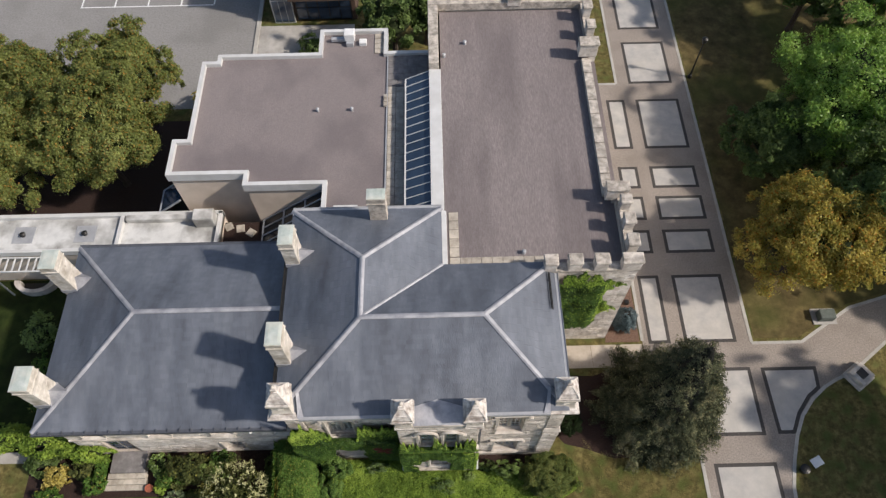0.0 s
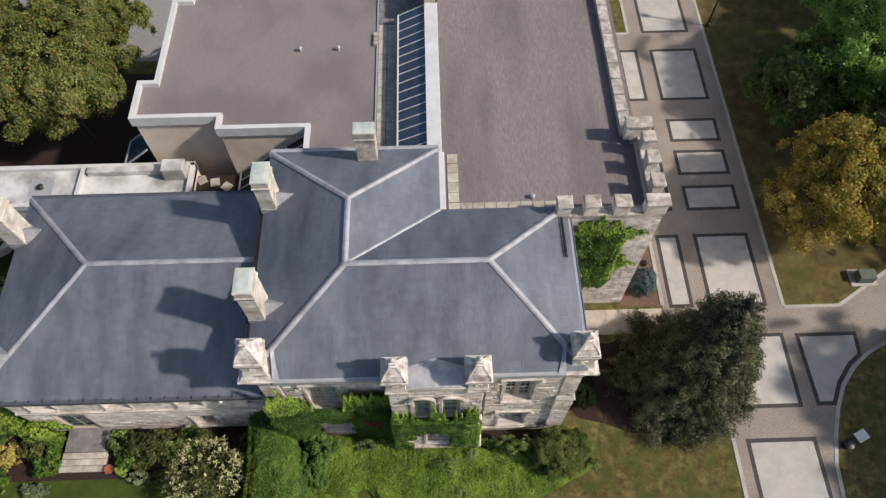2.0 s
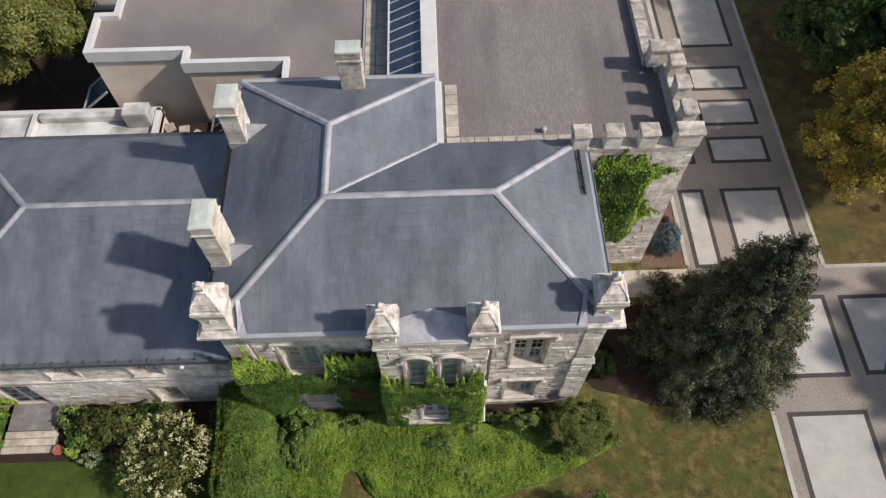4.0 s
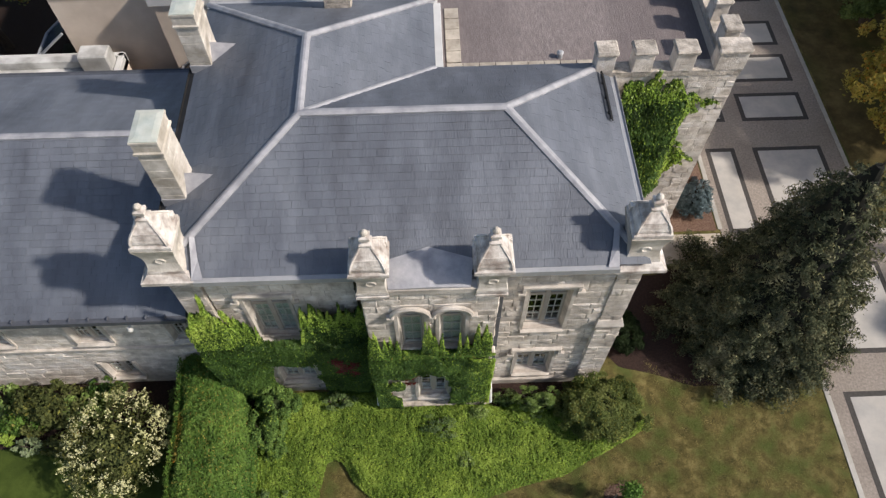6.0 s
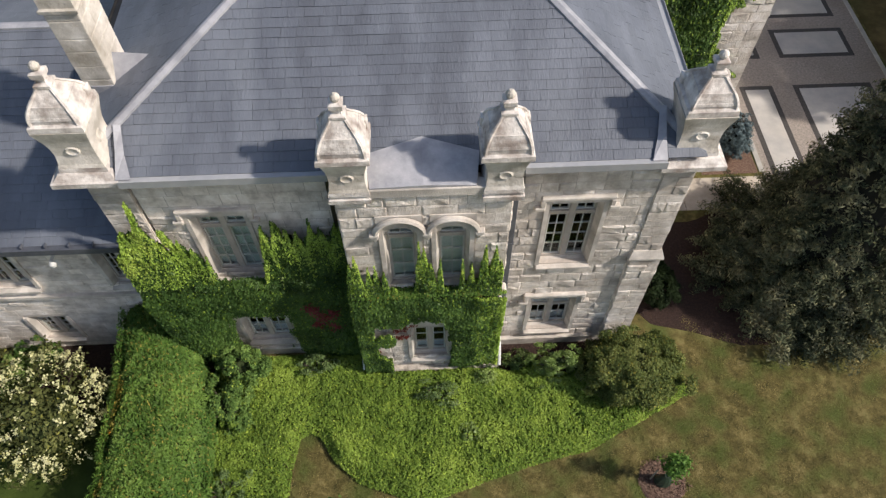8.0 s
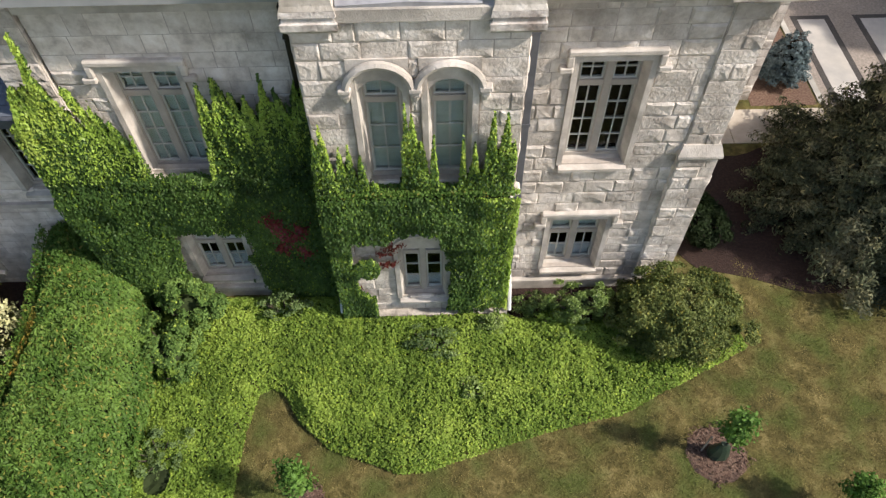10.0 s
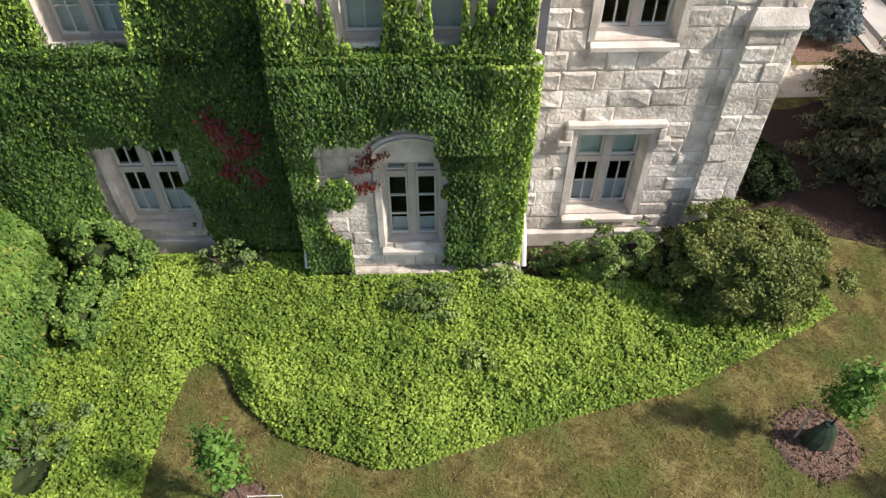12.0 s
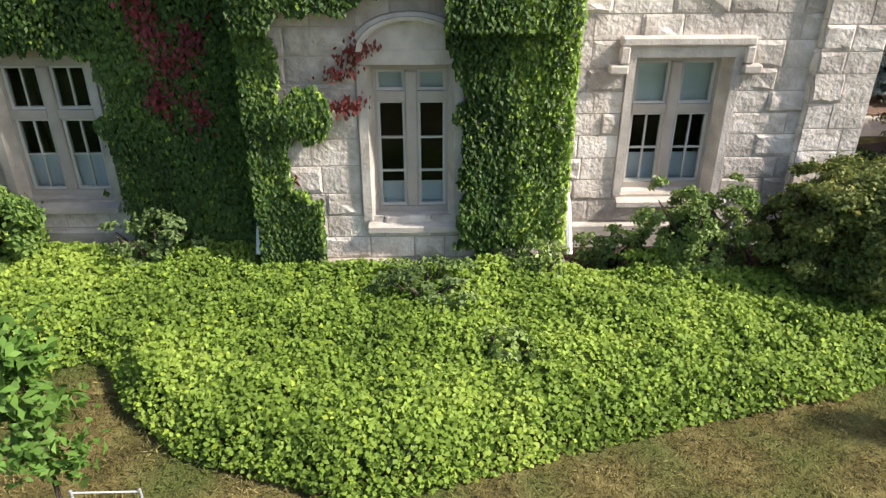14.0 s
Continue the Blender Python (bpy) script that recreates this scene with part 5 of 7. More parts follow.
coping_run([(-6.45, 11.0), (-6.45, 13.2), (-10.85, 13.2), (-10.85, 14.0), (-15.2, 14.0), (-15.2, 16.25), (-14.35, 16.25), (-14.35, 22.2), (-13.45, 22.2), (-13.45, 22.75), (-7.3, 22.75), (-7.3, 24.7), (-3.3, 24.7), (-3.3, 22.75), (-0.7, 22.75)], AZ, 0.24, 0.28, annex)
part("strip_roof", B(-3.11, -0.66, 9.8, 22.75, AZ - 0.2, AZ + 0.05), "gravel", annex)
for k in range(16):
    part("paver", B(-3.1, -2.66, 11.2 + k * 0.56, 11.75 + k * 0.56, AZ + 0.05, AZ + 0.1, bevel=0.01), "paver", annex)
for k in range(17):
    part("paver", B(-2.63, -2.06, 10.6 + k * 0.56, 11.15 + k * 0.56, AZ + 0.05, AZ + 0.09, bevel=0.01), "paver", annex)
# north pavers: the parapet's shade is painted in by the greyer colour
for i in range(4):
    for j in range(5):
        part("paver", B(-3.14 + i * 0.6, -2.55 + i * 0.6, 20.18 + j * 0.5, 20.67 + j * 0.5, AZ + 0.055, AZ + 0.1, bevel=0.01), "paver_grey_shade", annex)
for j in range(4):
    part("paver", B(-4.0, -3.45, 22.9 + j * 0.42, 23.3 + j * 0.42, AZ + 0.03, AZ + 0.08, bevel=0.01), "paver", annex)
part("roof_edge", B(-3.2, -3.12, 10.5, 22.7, AZ + 0.02, AZ + 0.1), "zinc", annex)
# roof plant
ac = thing("roof_fan", "white roof exhaust fan on sleepers", "fan", (-5.6, 24.0, AZ))
part("housing", B(-5.85, -5.2, 23.7, 24.3, AZ + 0.3, AZ + 0.85, bevel=0.04), "white_paint", ac)
part("base", B(-5.75, -5.3, 23.5, 24.0, AZ, AZ + 0.33, bevel=0.02), "zinc", ac)
part("duct", B(-6.7, -5.86, 23.85, 24.1, AZ + 0.12, AZ + 0.36, bevel=0.03), "zinc", ac)
part("box", B(-4.95, -4.5, 23.55, 23.95, AZ + 0.02, AZ + 0.3, bevel=0.02), "white_paint", ac)
for x, y in ((-7.2, 18.4), (-5.2, 18.4)):
    bm = bmesh.new()
    rings(bm, x, y, [(AZ, 0.07, 0.07), (AZ + 0.22, 0.07, 0.07), (AZ + 0.25, 0.11, 0.11), (AZ + 0.32, 0.04, 0.04)])
    part("roof_vent", bm, "zinc", annex, "small metal roof vent")
bm = bmesh.new()
for k in range(3):
    box(bm, -3.35, -3.15, 18.6 + k * 0.3, 18.85 + k * 0.3, AZ + 0.05, AZ + 0.2)
single("paver_stack", bm, "paver", "short row of spare concrete blocks on the roof", "blocks")
part("hatch", B(-5.9, -4.6, 11.3, 11.65, AZ, AZ + 0.3, bevel=0.02), "white_metal", annex, "white metal roof box")
# slanted glass wall by the courtyard
gw = part("glass_roof", B(-10.62, -10.54, 10.0, 13.18, 2.951, 3.14), "black_metal", annex, "sloping dark glazed roof with white bars")
GX = (-10.6, -9.2, -7.78, -6.48)
def glass_pt(x, y):
    return Vector((x, y, 3.15 + 0.76 * (x + 10.6)))
for i in range(3):
    for j in range(6):
        y1 = 13.16 - j * 0.55
        y0 = y1 - 0.55
        bm = bmesh.new()
        top = [bm.verts.new(glass_pt(*p)) for p in ((GX[i], y0), (GX[i + 1], y0), (GX[i + 1], y1), (GX[i], y1))]
        low = [bm.verts.new(v.co - Vector((0, 0, 0.03))) for v in top]
        bm.faces.new(top)
        bm.faces.new(low[::-1])
        for n in range(4):
            bm.faces.new((top[n], low[n], low[(n + 1) % 4], top[(n + 1) % 4]))
        part("pane", bm, "dark_glass", gw)
for x in GX:
    bm = bmesh.new()
    tube(bm, [glass_pt(x, 9.9) + Vector((0, 0, 0.03)), glass_pt(x, 13.16) + Vector((0, 0, 0.03))], 0.06, 4)
    part("glazing_bar", bm, "zinc", gw)
for j in range(7):
    bm = bmesh.new()
    tube(bm, [glass_pt(-10.6, 13.14 - j * 0.55) + Vector((0, 0, 0.03)), glass_pt(-6.5, 13.14 - j * 0.55) + Vector((0, 0, 0.03))], 0.05, 4)
    part("glazing_bar", bm, "zinc", gw)
# small glazed porch at the west corner
gp = part("glass_porch", B(-16.4, -15.25, 13.75, 15.4, 0, 2.6), "black_metal", annex, "small dark glazed porch with pale bars")
bm = bmesh.new()
q = [(-15.25, 13.8, 4.5), (-15.25, 15.4, 4.5), (-16.9, 15.4, 3.2), (-16.9, 13.8, 3.2)]
bm.faces.new([bm.verts.new(p) for p in q])
part("pane", bm, "sky_glass", gp)
for a, b in ((q[0], q[3]), (q[3], q[2]), (q[1], q[2])):
    bm = bmesh.new()
    tube(bm, [a, b], 0.06, 4)
    part("glazing_bar", bm, "zinc", gp)

# ---- low white roofed link ----
link = thing("link_building", "low link building with white membrane roof", "building", (-20, 12.5, 0))
part("wall", B(-40, -13.0, 11.2, 13.5, 0, 3.3), "stucco", link)
part("roof", B(-39.9, -13.0, 11.25, 13.45, 3.3, 3.36), "membrane", link, "white membrane flat roof")
part("coping", B(-40, -13.0, 13.4, 13.65, 3.1, 3.62, bevel=0.02), "white_metal", link, "white metal parapet")
part("coping", B(-19.0, -18.75, 11.2, 13.4, 3.1, 3.6, bevel=0.02), "white_metal", link)
part("coping", B(-13.25, -13.0, 11.2, 13.6, 3.1, 3.62, bevel=0.02), "white_metal", link)
part("coping", B(-40, -13.3, 11.1, 11.3, 3.1, 3.55, bevel=0.02), "white_metal", link)
part("upstand", B(-18.6, -14.4, 13.0, 13.35, 3.36, 3.75, bevel=0.03), "membrane", link)
part("upstand", B(-14.5, -13.3, 12.6, 13.35, 3.36, 4.3, bevel=0.05), "membrane", link, "white wrapped roof upstand")
for x in (-24.5, -20.9):
    part("roof_patch", B(x - 0.6, x + 0.6, 11.8, 12.9, 3.36, 3.4), "zinc", link)
    bm = bmesh.new()
    rings(bm, x, 12.3, [(3.36, 0.12, 0.12), (3.55, 0.12, 0.12), (3.58, 0.18, 0.18), (3.66, 0.08, 0.08)])
    part("roof_drain", bm, "black_metal", link, "dark domed roof drain")
# courtyard with loose pavers
part("courtyard_roof", B(-12.98, -7.6, 9.9, 13.15, 0, 2.95), "soil", link, "low dark gravel roof between the wings")
for k, (x, y, a) in enumerate(((-12.7, 12.85, 0.5), (-12.0, 12.7, 0.15), (-11.35, 12.4, -0.6))):
    bm = bmesh.new()
    box(bm, -0.24, 0.24, -0.24, 0.24, 2.95, 3.03, bevel=0.01)
    bmesh.ops.rotate(bm, verts=bm.verts, matrix=Matrix.Rotation(a, 3, "Z"))
    bmesh.ops.translate(bm, verts=bm.verts, vec=(x, y, 0))
    single("loose_paver", bm, "paver", "loose square concrete paver on the low roof", "paver", "loose pavers")
# north building beyond the forecourt
north = thing("north_building", "brown brick building with glazed entrance", "building", (-9, 36, 0))
part("wall", B(-12.6, -6.2, 33.2, 45, 0, 6), "brick", north)
part("roof", B(-12.8, -6.0, 33.0, 45.2, 6.0, 6.25), "gravel", north)
part("canopy", B(-11.0, -6.2, 32.3, 33.19, 2.6, 3.0), "brick", north)
en = part("entrance", B(-12.5, -10.9, 32.95, 33.1, 0, 2.9), "white_metal", north, "white framed glass entrance with fanlight")
for k in range(3):
    part("door_pane", B(-12.4 + k * 0.5, -11.96 + k * 0.5, 32.92, 32.945, 0.15, 2.1), "sky_glass", en)
part("fanlight", B(-12.4, -11.0, 32.92, 32.945, 2.2, 2.8), "sky_glass", en)
wn_ = part("window", B(-10.7, -6.5, 33.05, 33.15, 0.2, 2.55), "black_metal", north, "dark ribbon window")
for k in range(5):
    for j in range(2):
        part("pane", B(-10.62 + k * 0.82, -9.88 + k * 0.82, 33.02, 33.045, 0.3 + j * 1.15, 1.35 + j * 1.1), "sky_glass", wn_)

# ---- ground cover and climbers ----
def inside(poly, x, y):
    odd = False
    for i in range(len(poly)):
        (xa, ya), (xb, yb) = poly[i - 1], poly[i]
        if (ya > y) != (yb > y) and x < xa + (y - ya) * (xb - xa) / (yb - ya):
            odd = not odd
    return odd

def edge_distance(poly, x, y):
    best = 9.0
    for i in range(len(poly)):
        a, b = Vector(poly[i - 1]), Vector(poly[i])
        p = Vector((x, y))
        t = max(0.0, min(1.0, (p - a).dot(b - a) / max(1e-6, (b - a).length_squared)))
        best = min(best, (p - a - (b - a) * t).length)
    return best

COVER = [(-6.9, -0.25), (-6.85, -1.2), (-6.75, -9.0), (-4.6, -9.0), (-4.5, -5.6), (-4.4, -3.7), (-4.22, -2.8), (-3.95, -2.66), (-3.68, -2.8), (-3.25, -3.5), (-2.55, -4.12), (-1.65, -4.45), (-1.1, -4.68),
         (-0.45, -4.62), (0.95, -4.18), (2.3, -3.78), (3.75, -3.5), (4.75, -3.0), (5.5, -2.65), (6.9, -1.95), (6.6, -0.9), (5.4, -0.7), (3.4, -1.15), (1.6, -1.0), (1.4, -0.85), (-2.4, -0.85), (-2.5, -0.25)]
def cover_height(x, y):
    e = edge_distance(COVER, x, y)
    return (0.30 + 0.13 * bumpy(x, y, 3.0, 1.1) + 0.08 * bumpy(x, y, 8.0, 2.8) + 0.05 * bumpy(x, y, 5.0, 6.5)) * min(1.0, 0.25 + e * 2.6)

cover = thing("ground_cover", "bright green leafy ground cover round the house", "ground cover", (0, -3, 0), kind="stuff")
rs = np.random.RandomState(7)
bm = bmesh.new()
grid = {}
step = 0.16
for i in range(int(14.1 / step)):
    for j in range(int(9.2 / step)):
        x, y = -7.0 + i * step, -9.1 + j * step
        grid[i, j] = (x, y)
vcache = {}
def gv(i, j):
    if (i, j) not in vcache:
        x, y = grid[i, j]
        vcache[i, j] = bm.verts.new((x, y, max(0.01, cover_height(x, y) - 0.09)))
    return vcache[i, j]
for (i, j), (x, y) in grid.items():
    if (i + 1, j + 1) in grid and all(inside(COVER, x + a, y + b) for a, b in ((-0.1, -0.1), (step + 0.1, -0.1), (-0.1, step + 0.1), (step + 0.1, step + 0.1))):
        bm.faces.new((gv(i, j), gv(i + 1, j), gv(i + 1, j + 1), gv(i, j + 1)))
# added hull under the leaves, its dark green painted for shade
part("shaded_mass", bm, "foliage_shade", cover)
cand = np.stack([rs.uniform(-6.95, 7.0, 340000), rs.uniform(-9.0, -0.2, 340000)], 1)
odd, edge = np.zeros(len(cand), bool), np.full(len(cand), 9.0)
for i in range(len(COVER)):
    a, b = np.array(COVER[i - 1]), np.array(COVER[i])
    if abs(a[1] - b[1]) > 1e-9:
        odd ^= ((a[1] > cand[:, 1]) != (b[1] > cand[:, 1])) & (cand[:, 0] < a[0] + (cand[:, 1] - a[1]) * (b[0] - a[0]) / (b[1] - a[1]))
    t = np.clip(((cand - a) @ (b - a)) / max(1e-6, (b - a) @ (b - a)), 0, 1)
    edge = np.minimum(edge, np.linalg.norm(cand - a - t[:, None] * (b - a), axis=1))
keep = odd & ((cand[:, 0] + 6.02) ** 2 + (cand[:, 1] + 4.75) ** 2 > 0.09) & ((cand[:, 1] > -6.2) | (rs.rand(len(cand)) < 0.5))
cand, edge = cand[keep], edge[keep]
rise = np.array([0.30 + 0.13 * bumpy(x, y, 3.0, 1.1) + 0.08 * bumpy(x, y, 8.0, 2.8) + 0.05 * bumpy(x, y, 5.0, 6.5) for x, y in cand]) * np.minimum(1.0, 0.25 + edge * 2.6)
pts = np.column_stack([cand, np.maximum(0.03, rise + rs.uniform(-0.09, 0.05, len(cand)))])
nr = np.tile([0.05, -0.42, 0.85], (len(pts), 1))
leaf_cloud("leaves", pts, nr, 0.054, "cover", cover, seed=5, spread=0.5, aspect=0.78)

def spikes(x, tips):
    """Height of a ragged upper edge: tips of (x, height, spread)."""
    return max([h - abs(x - c) / w for c, h, w in tips] + [-9])

def climber(name, label, n, size, sample, mat, seed, hang=2.6, spread=0.42, parent=None, aspect=0.52):
    rs = np.random.RandomState(seed)
    P, Q = [], []
    while len(P) < n:
        r = sample(rs)
        if r:
            P.append(r[0])
            Q.append(r[1])
    return leaf_cloud(name, P, Q, size, mat, parent, label, seed=seed, hang=hang, spread=spread, aspect=aspect)

ivy = thing("wall_ivy", "dense green creeper climbing the limestone front", "ivy", (-4.5, -0.3, 0), kind="stuff")
L_TIPS = [(-6.6, 8.2, 0.13), (-7.1, 7.2, 0.2), (-7.4, 6.3, 0.25), (-6.85, 7.0, 0.25), (-6.35, 7.1, 0.16), (-6.1, 6.35, 0.16), (-5.9, 6.0, 0.2), (-5.6, 5.95, 0.12), (-4.15, 6.8, 0.14), (-3.83, 7.1, 0.18), (-3.68, 6.8, 0.18), (-3.42, 6.5, 0.26), (-3.06, 6.85, 0.2), (-2.85, 6.5, 0.28), (-2.5, 6.85, 0.2), (-2.34, 7.2, 0.14)]
def left_ivy_ok(x, z, rs):
    if x < -6.0 and z > 5.6 and bumpy(x * 6.0 + z * 1.1, z * 0.5, 11.0, 1.0) < -0.42 + 0.16 * (z - 5.6):
        return False
    ragged = 0.12 * bumpy(x, z, 2.0, 3.0) + 0.12 * bumpy(x, z * 0.5, 5.0, 9.0)
    shoot = 0.5 * bumpy(x * 11.0 + z * 0.8, z * 0.7, 3.0, 1.0) if z > 5.2 else 0.0
    if z > max(spikes(x, L_TIPS), 5.6 if x > -4.2 else 5.2 if x < -5.7 else 4.35) + ragged + shoot:
        return False
    if -5.74 + ragged < x < -4.46 + ragged and z > 4.4 + ragged * 0.5:
        return x < -5.62 and rs.rand() < 0.3
    wob = 1.5 * ragged
    if -5.86 + wob < x < -4.28 + wob and 0.2 < z < 2.75 + wob * 0.5 - 0.12 * abs(x + 5.1):
        return False
    if -5.9 + wob < x < -4.15 + wob and z <= 0.9:
        return False
    return True
def left_depth(x, z):
    d = 0.13 + 0.10 * bumpy(x, z, 1.0, 1.3)
    if z < 4.5:
        d += 0.16 * min(1.0, (4.5 - z) / 0.3) * max(0.15, min(1.0, (z - 2.6) / 1.6))
    return d
def pier_out(x):
    """How far the corner buttress stands out."""
    return 0.16 * max(0.0, min(1.0, (-6.2 - x) / 0.35))
def left_sample(rs):
    x, z = rs.uniform(-7.55, -2.32), rs.uniform(0.15, 8.0)
    if not left_ivy_ok(x, z, rs) or (x < -6.2 and z > 5.4 and rs.rand() < 0.3):
        return None
    return (x, IY - 0.05 - pier_out(x) - left_depth(x, z) + rs.uniform(-0.08, 0.04), z), (0.15, -0.95, 0.4)
def left_tip_sample(rs):
    x = rs.uniform(-7.4, -2.4)
    z = spikes(x, L_TIPS) - rs.exponential(0.38)
    if rs.rand() < 0.2:
        x, z = rs.uniform(-7.55, -6.1), rs.uniform(4.6, 8.0)
    if z < 4.4 or not left_ivy_ok(x, z, rs):
        return None
    return (x, IY - 0.1 - pier_out(x) - left_depth(x, z) + rs.uniform(-0.04, 0.05), z), (0.45, -0.85, 0.5)
bm = bmesh.new()
st = 0.14
vc = {}
rz = np.random.RandomState(1)
def iv(i, j):
    if (i, j) not in vc:
        x, z = -7.6 + i * st, 0.1 + j * st
        vc[i, j] = bm.verts.new((x, IY - 0.02 - pier_out(x) - max(0.0, left_depth(x, z) - 0.07), z))
    return vc[i, j]
for i in range(38):
    for j in range(56):
        x, z = -7.6 + (i + 0.5) * st, 0.1 + (j + 0.5) * st
        if left_ivy_ok(x, z + 0.18, rz) and left_ivy_ok(x - 0.1, z, rz) and left_ivy_ok(x + 0.1, z, rz) and left_ivy_ok(x, z - 0.12, rz):
            bm.faces.new((iv(i, j), iv(i + 1, j), iv(i + 1, j + 1), iv(i, j + 1)))
# made-up backing sheet, coloured dark as the shade behind the creeper
part("shaded_mass", bm, "foliage_shade", ivy)
climber("leaves", "", 66000, 0.07, left_sample, "ivy", 31, parent=ivy, spread=0.36)
climber("young_leaves", "bright yellow green young and sunlit leaves", 14500, 0.066, left_tip_sample, "ivy_tip", 32, parent=ivy)
def sill_sample(rs):
    x = rs.uniform(-6.2, -2.4)
    return (x, IY - 0.1 - rs.uniform(0, 0.3), 4.46 + rs.uniform(-0.1, 0.08) + 0.05 * bumpy(x, 0, 4, 3)), (0, -0.3, 1)
climber("ledge_leaves", "", 4200, 0.062, sill_sample, "ivy", 37, parent=ivy, hang=0)
def red_sample(rs):
    c = ((-3.5, 3.0), (-3.6, 3.25), (-3.35, 2.65), (-3.55, 2.2), (-3.1, 2.05), (-3.05, 2.9))[rs.randint(6)]
    x, z = c[0] + rs.normal(0, 0.1), c[1] + rs.normal(0, 0.13)
    return (x, IY - 0.1 - left_depth(x, z) - 0.04 + rs.uniform(-0.03, 0.04), z), (0, -1, 0.3)
climber("red_leaves", "dark red autumn leaves in the shade", 620, 0.08, red_sample, "ivy_crimson", 33, parent=ivy)
def side_sample(rs):
    y, z = rs.uniform(BY, FY), rs.uniform(0.2, 6.0)
    if z > 5.0 + bumpy(y, z, 3, 4) * 1.2:
        return None
    return (BX0 - 0.1 - rs.uniform(0, 0.12), y, z), (-1, -0.2, 0.3)
climber("side_leaves", "", 6500, 0.064, side_sample, "ivy", 34, parent=ivy)

bay_ivy = thing("bay_ivy", "green creeper hanging over the bay ledge", "ivy", (-0.5, -0.9, 0), kind="stuff")
B_TIPS = [(-2.25, 6.2, 0.14), (-2.12, 6.5, 0.1), (-1.86, 5.85, 0.12), (-1.7, 5.9, 0.1), (-1.5, 5.8, 0.1), (-1.3, 5.2, 0.16), (-0.67, 6.9, 0.07), (-0.56, 6.6, 0.12), (-0.42, 6.0, 0.2), (-0.19, 6.15, 0.1), (-0.1, 5.2, 0.2), (0.3, 6.25, 0.06), (0.52, 5.9, 0.12), (0.7, 5.5, 0.2), (0.82, 6.7, 0.1), (1.05, 6.55, 0.12), (1.22, 5.95, 0.2)]
def bay_ok(x, z):
    rag = 0.10 * bumpy(x, z, 7.0, 3.5) + 0.05 * bumpy(x, z, 4.0, 9.0)
    if z > 4.62:
        if z > max(spikes(x, B_TIPS), 4.75) + rag * 0.5 + 0.4 * bumpy(x * 12.0 + z * 0.8, z * 0.7, 3.0, 1.0):
            return False
        for a, b in AW:
            if a + 0.1 < x < b - 0.1 and z > spikes(x, [(-0.66, 6.8, 0.08), (0.32, 6.2, 0.06), (-0.2, 6.05, 0.07)]) and z > 4.85:
                return False
        return True
    if z > 3.3 + rag * 1.5 - 0.3 * (0.1 + x if x > -0.1 else 0) + (0.34 * max(0, 1 - abs(x + 0.48) / 0.8)):
        return True
    if x > 0.06 + rag * 1.6 + 0.25 * max(0.0, (z - 2.3)) * -1:
        return z > 0.4 or rag > 0
    if x < -1.98 + rag * 1.5:
        return True
    if (x + 1.72) ** 2 / 0.09 + (z - 2.15 - rag) ** 2 / 0.1 < 1:
        return True
    if x < -1.6 and z < 1.1 + rag * 3:
        return True
    return False
def bay_depth(x, z):
    return 0.12 + 0.09 * bumpy(x, z, 6.0, 1.6) + (0.16 if 3.1 < z < 4.6 else 0.0)
def bay_sample(rs):
    x, z = rs.uniform(BX0 - 0.12, BX1 - 0.05), rs.uniform(0.15, 6.7)
    if not bay_ok(x, z) or (rs.rand() < 0.6 and (z > 4.6 or x > 0.75)):
        return None
    return (x, BY - 0.05 - bay_depth(x, z) + rs.uniform(-0.08, 0.04), z), (0.4, -0.9, 0.5)
def bay_tip_sample(rs):
    x = rs.uniform(BX0 - 0.1, BX1 - 0.05)
    k = rs.rand()
    if k < 0.12:
        x, z = rs.uniform(BX0 - 0.05, -1.5), rs.uniform(0.3, 2.9)
    # brighter leaves down the right edge stand in for direct sun
    elif k < 0.5:
        x, z = rs.uniform(0.6, 1.38), rs.uniform(0.5, 4.7)
    else:
        z = max(4.6, spikes(x, B_TIPS) - rs.exponential(0.8))
    if not bay_ok(x, z):
        return None
    return (x, BY - 0.07 - bay_depth(x, z) + rs.uniform(-0.04, 0.05), z), (0.45, -0.85, 0.5)
bm = bmesh.new()
vc = {}
def bv(i, j):
    if (i, j) not in vc:
        x, z = BX0 - 0.1 + i * 0.12, 0.1 + j * 0.12
        vc[i, j] = bm.verts.new((x, BY - 0.02 - max(0.0, bay_depth(x, z) - 0.07), z))
    return vc[i, j]
for i in range(30):
    for j in range(54):
        x, z = BX0 - 0.1 + (i + 0.5) * 0.12, 0.1 + (j + 0.5) * 0.12
        if all(bay_ok(x + a, z + b) for a, b in ((0, 0.14), (0.09, 0), (-0.09, 0), (0, -0.1))):
            bm.faces.new((bv(i, j), bv(i + 1, j), bv(i + 1, j + 1), bv(i, j + 1)))
# backing sheet on the bay, shade between leaves put into its colour
part("shaded_mass", bm, "foliage_shade", bay_ivy)
climber("leaves", "", 37000, 0.068, bay_sample, "ivy", 41, parent=bay_ivy, spread=0.36)
climber("young_leaves", "bright yellow green young and sunlit leaves", 29000, 0.066, bay_tip_sample, "ivy_tip", 42, parent=bay_ivy)
def bay_ledge(rs):
    return (rs.uniform(BX0 - 0.12, BX1 - 0.03), BY - rs.uniform(0.0, 0.3), 4.66 + rs.uniform(-0.06, 0.07)), (0, -0.25, 1)
climber("ledge_leaves", "", 4600, 0.062, bay_ledge, "hedge", 43, parent=bay_ivy, hang=0)
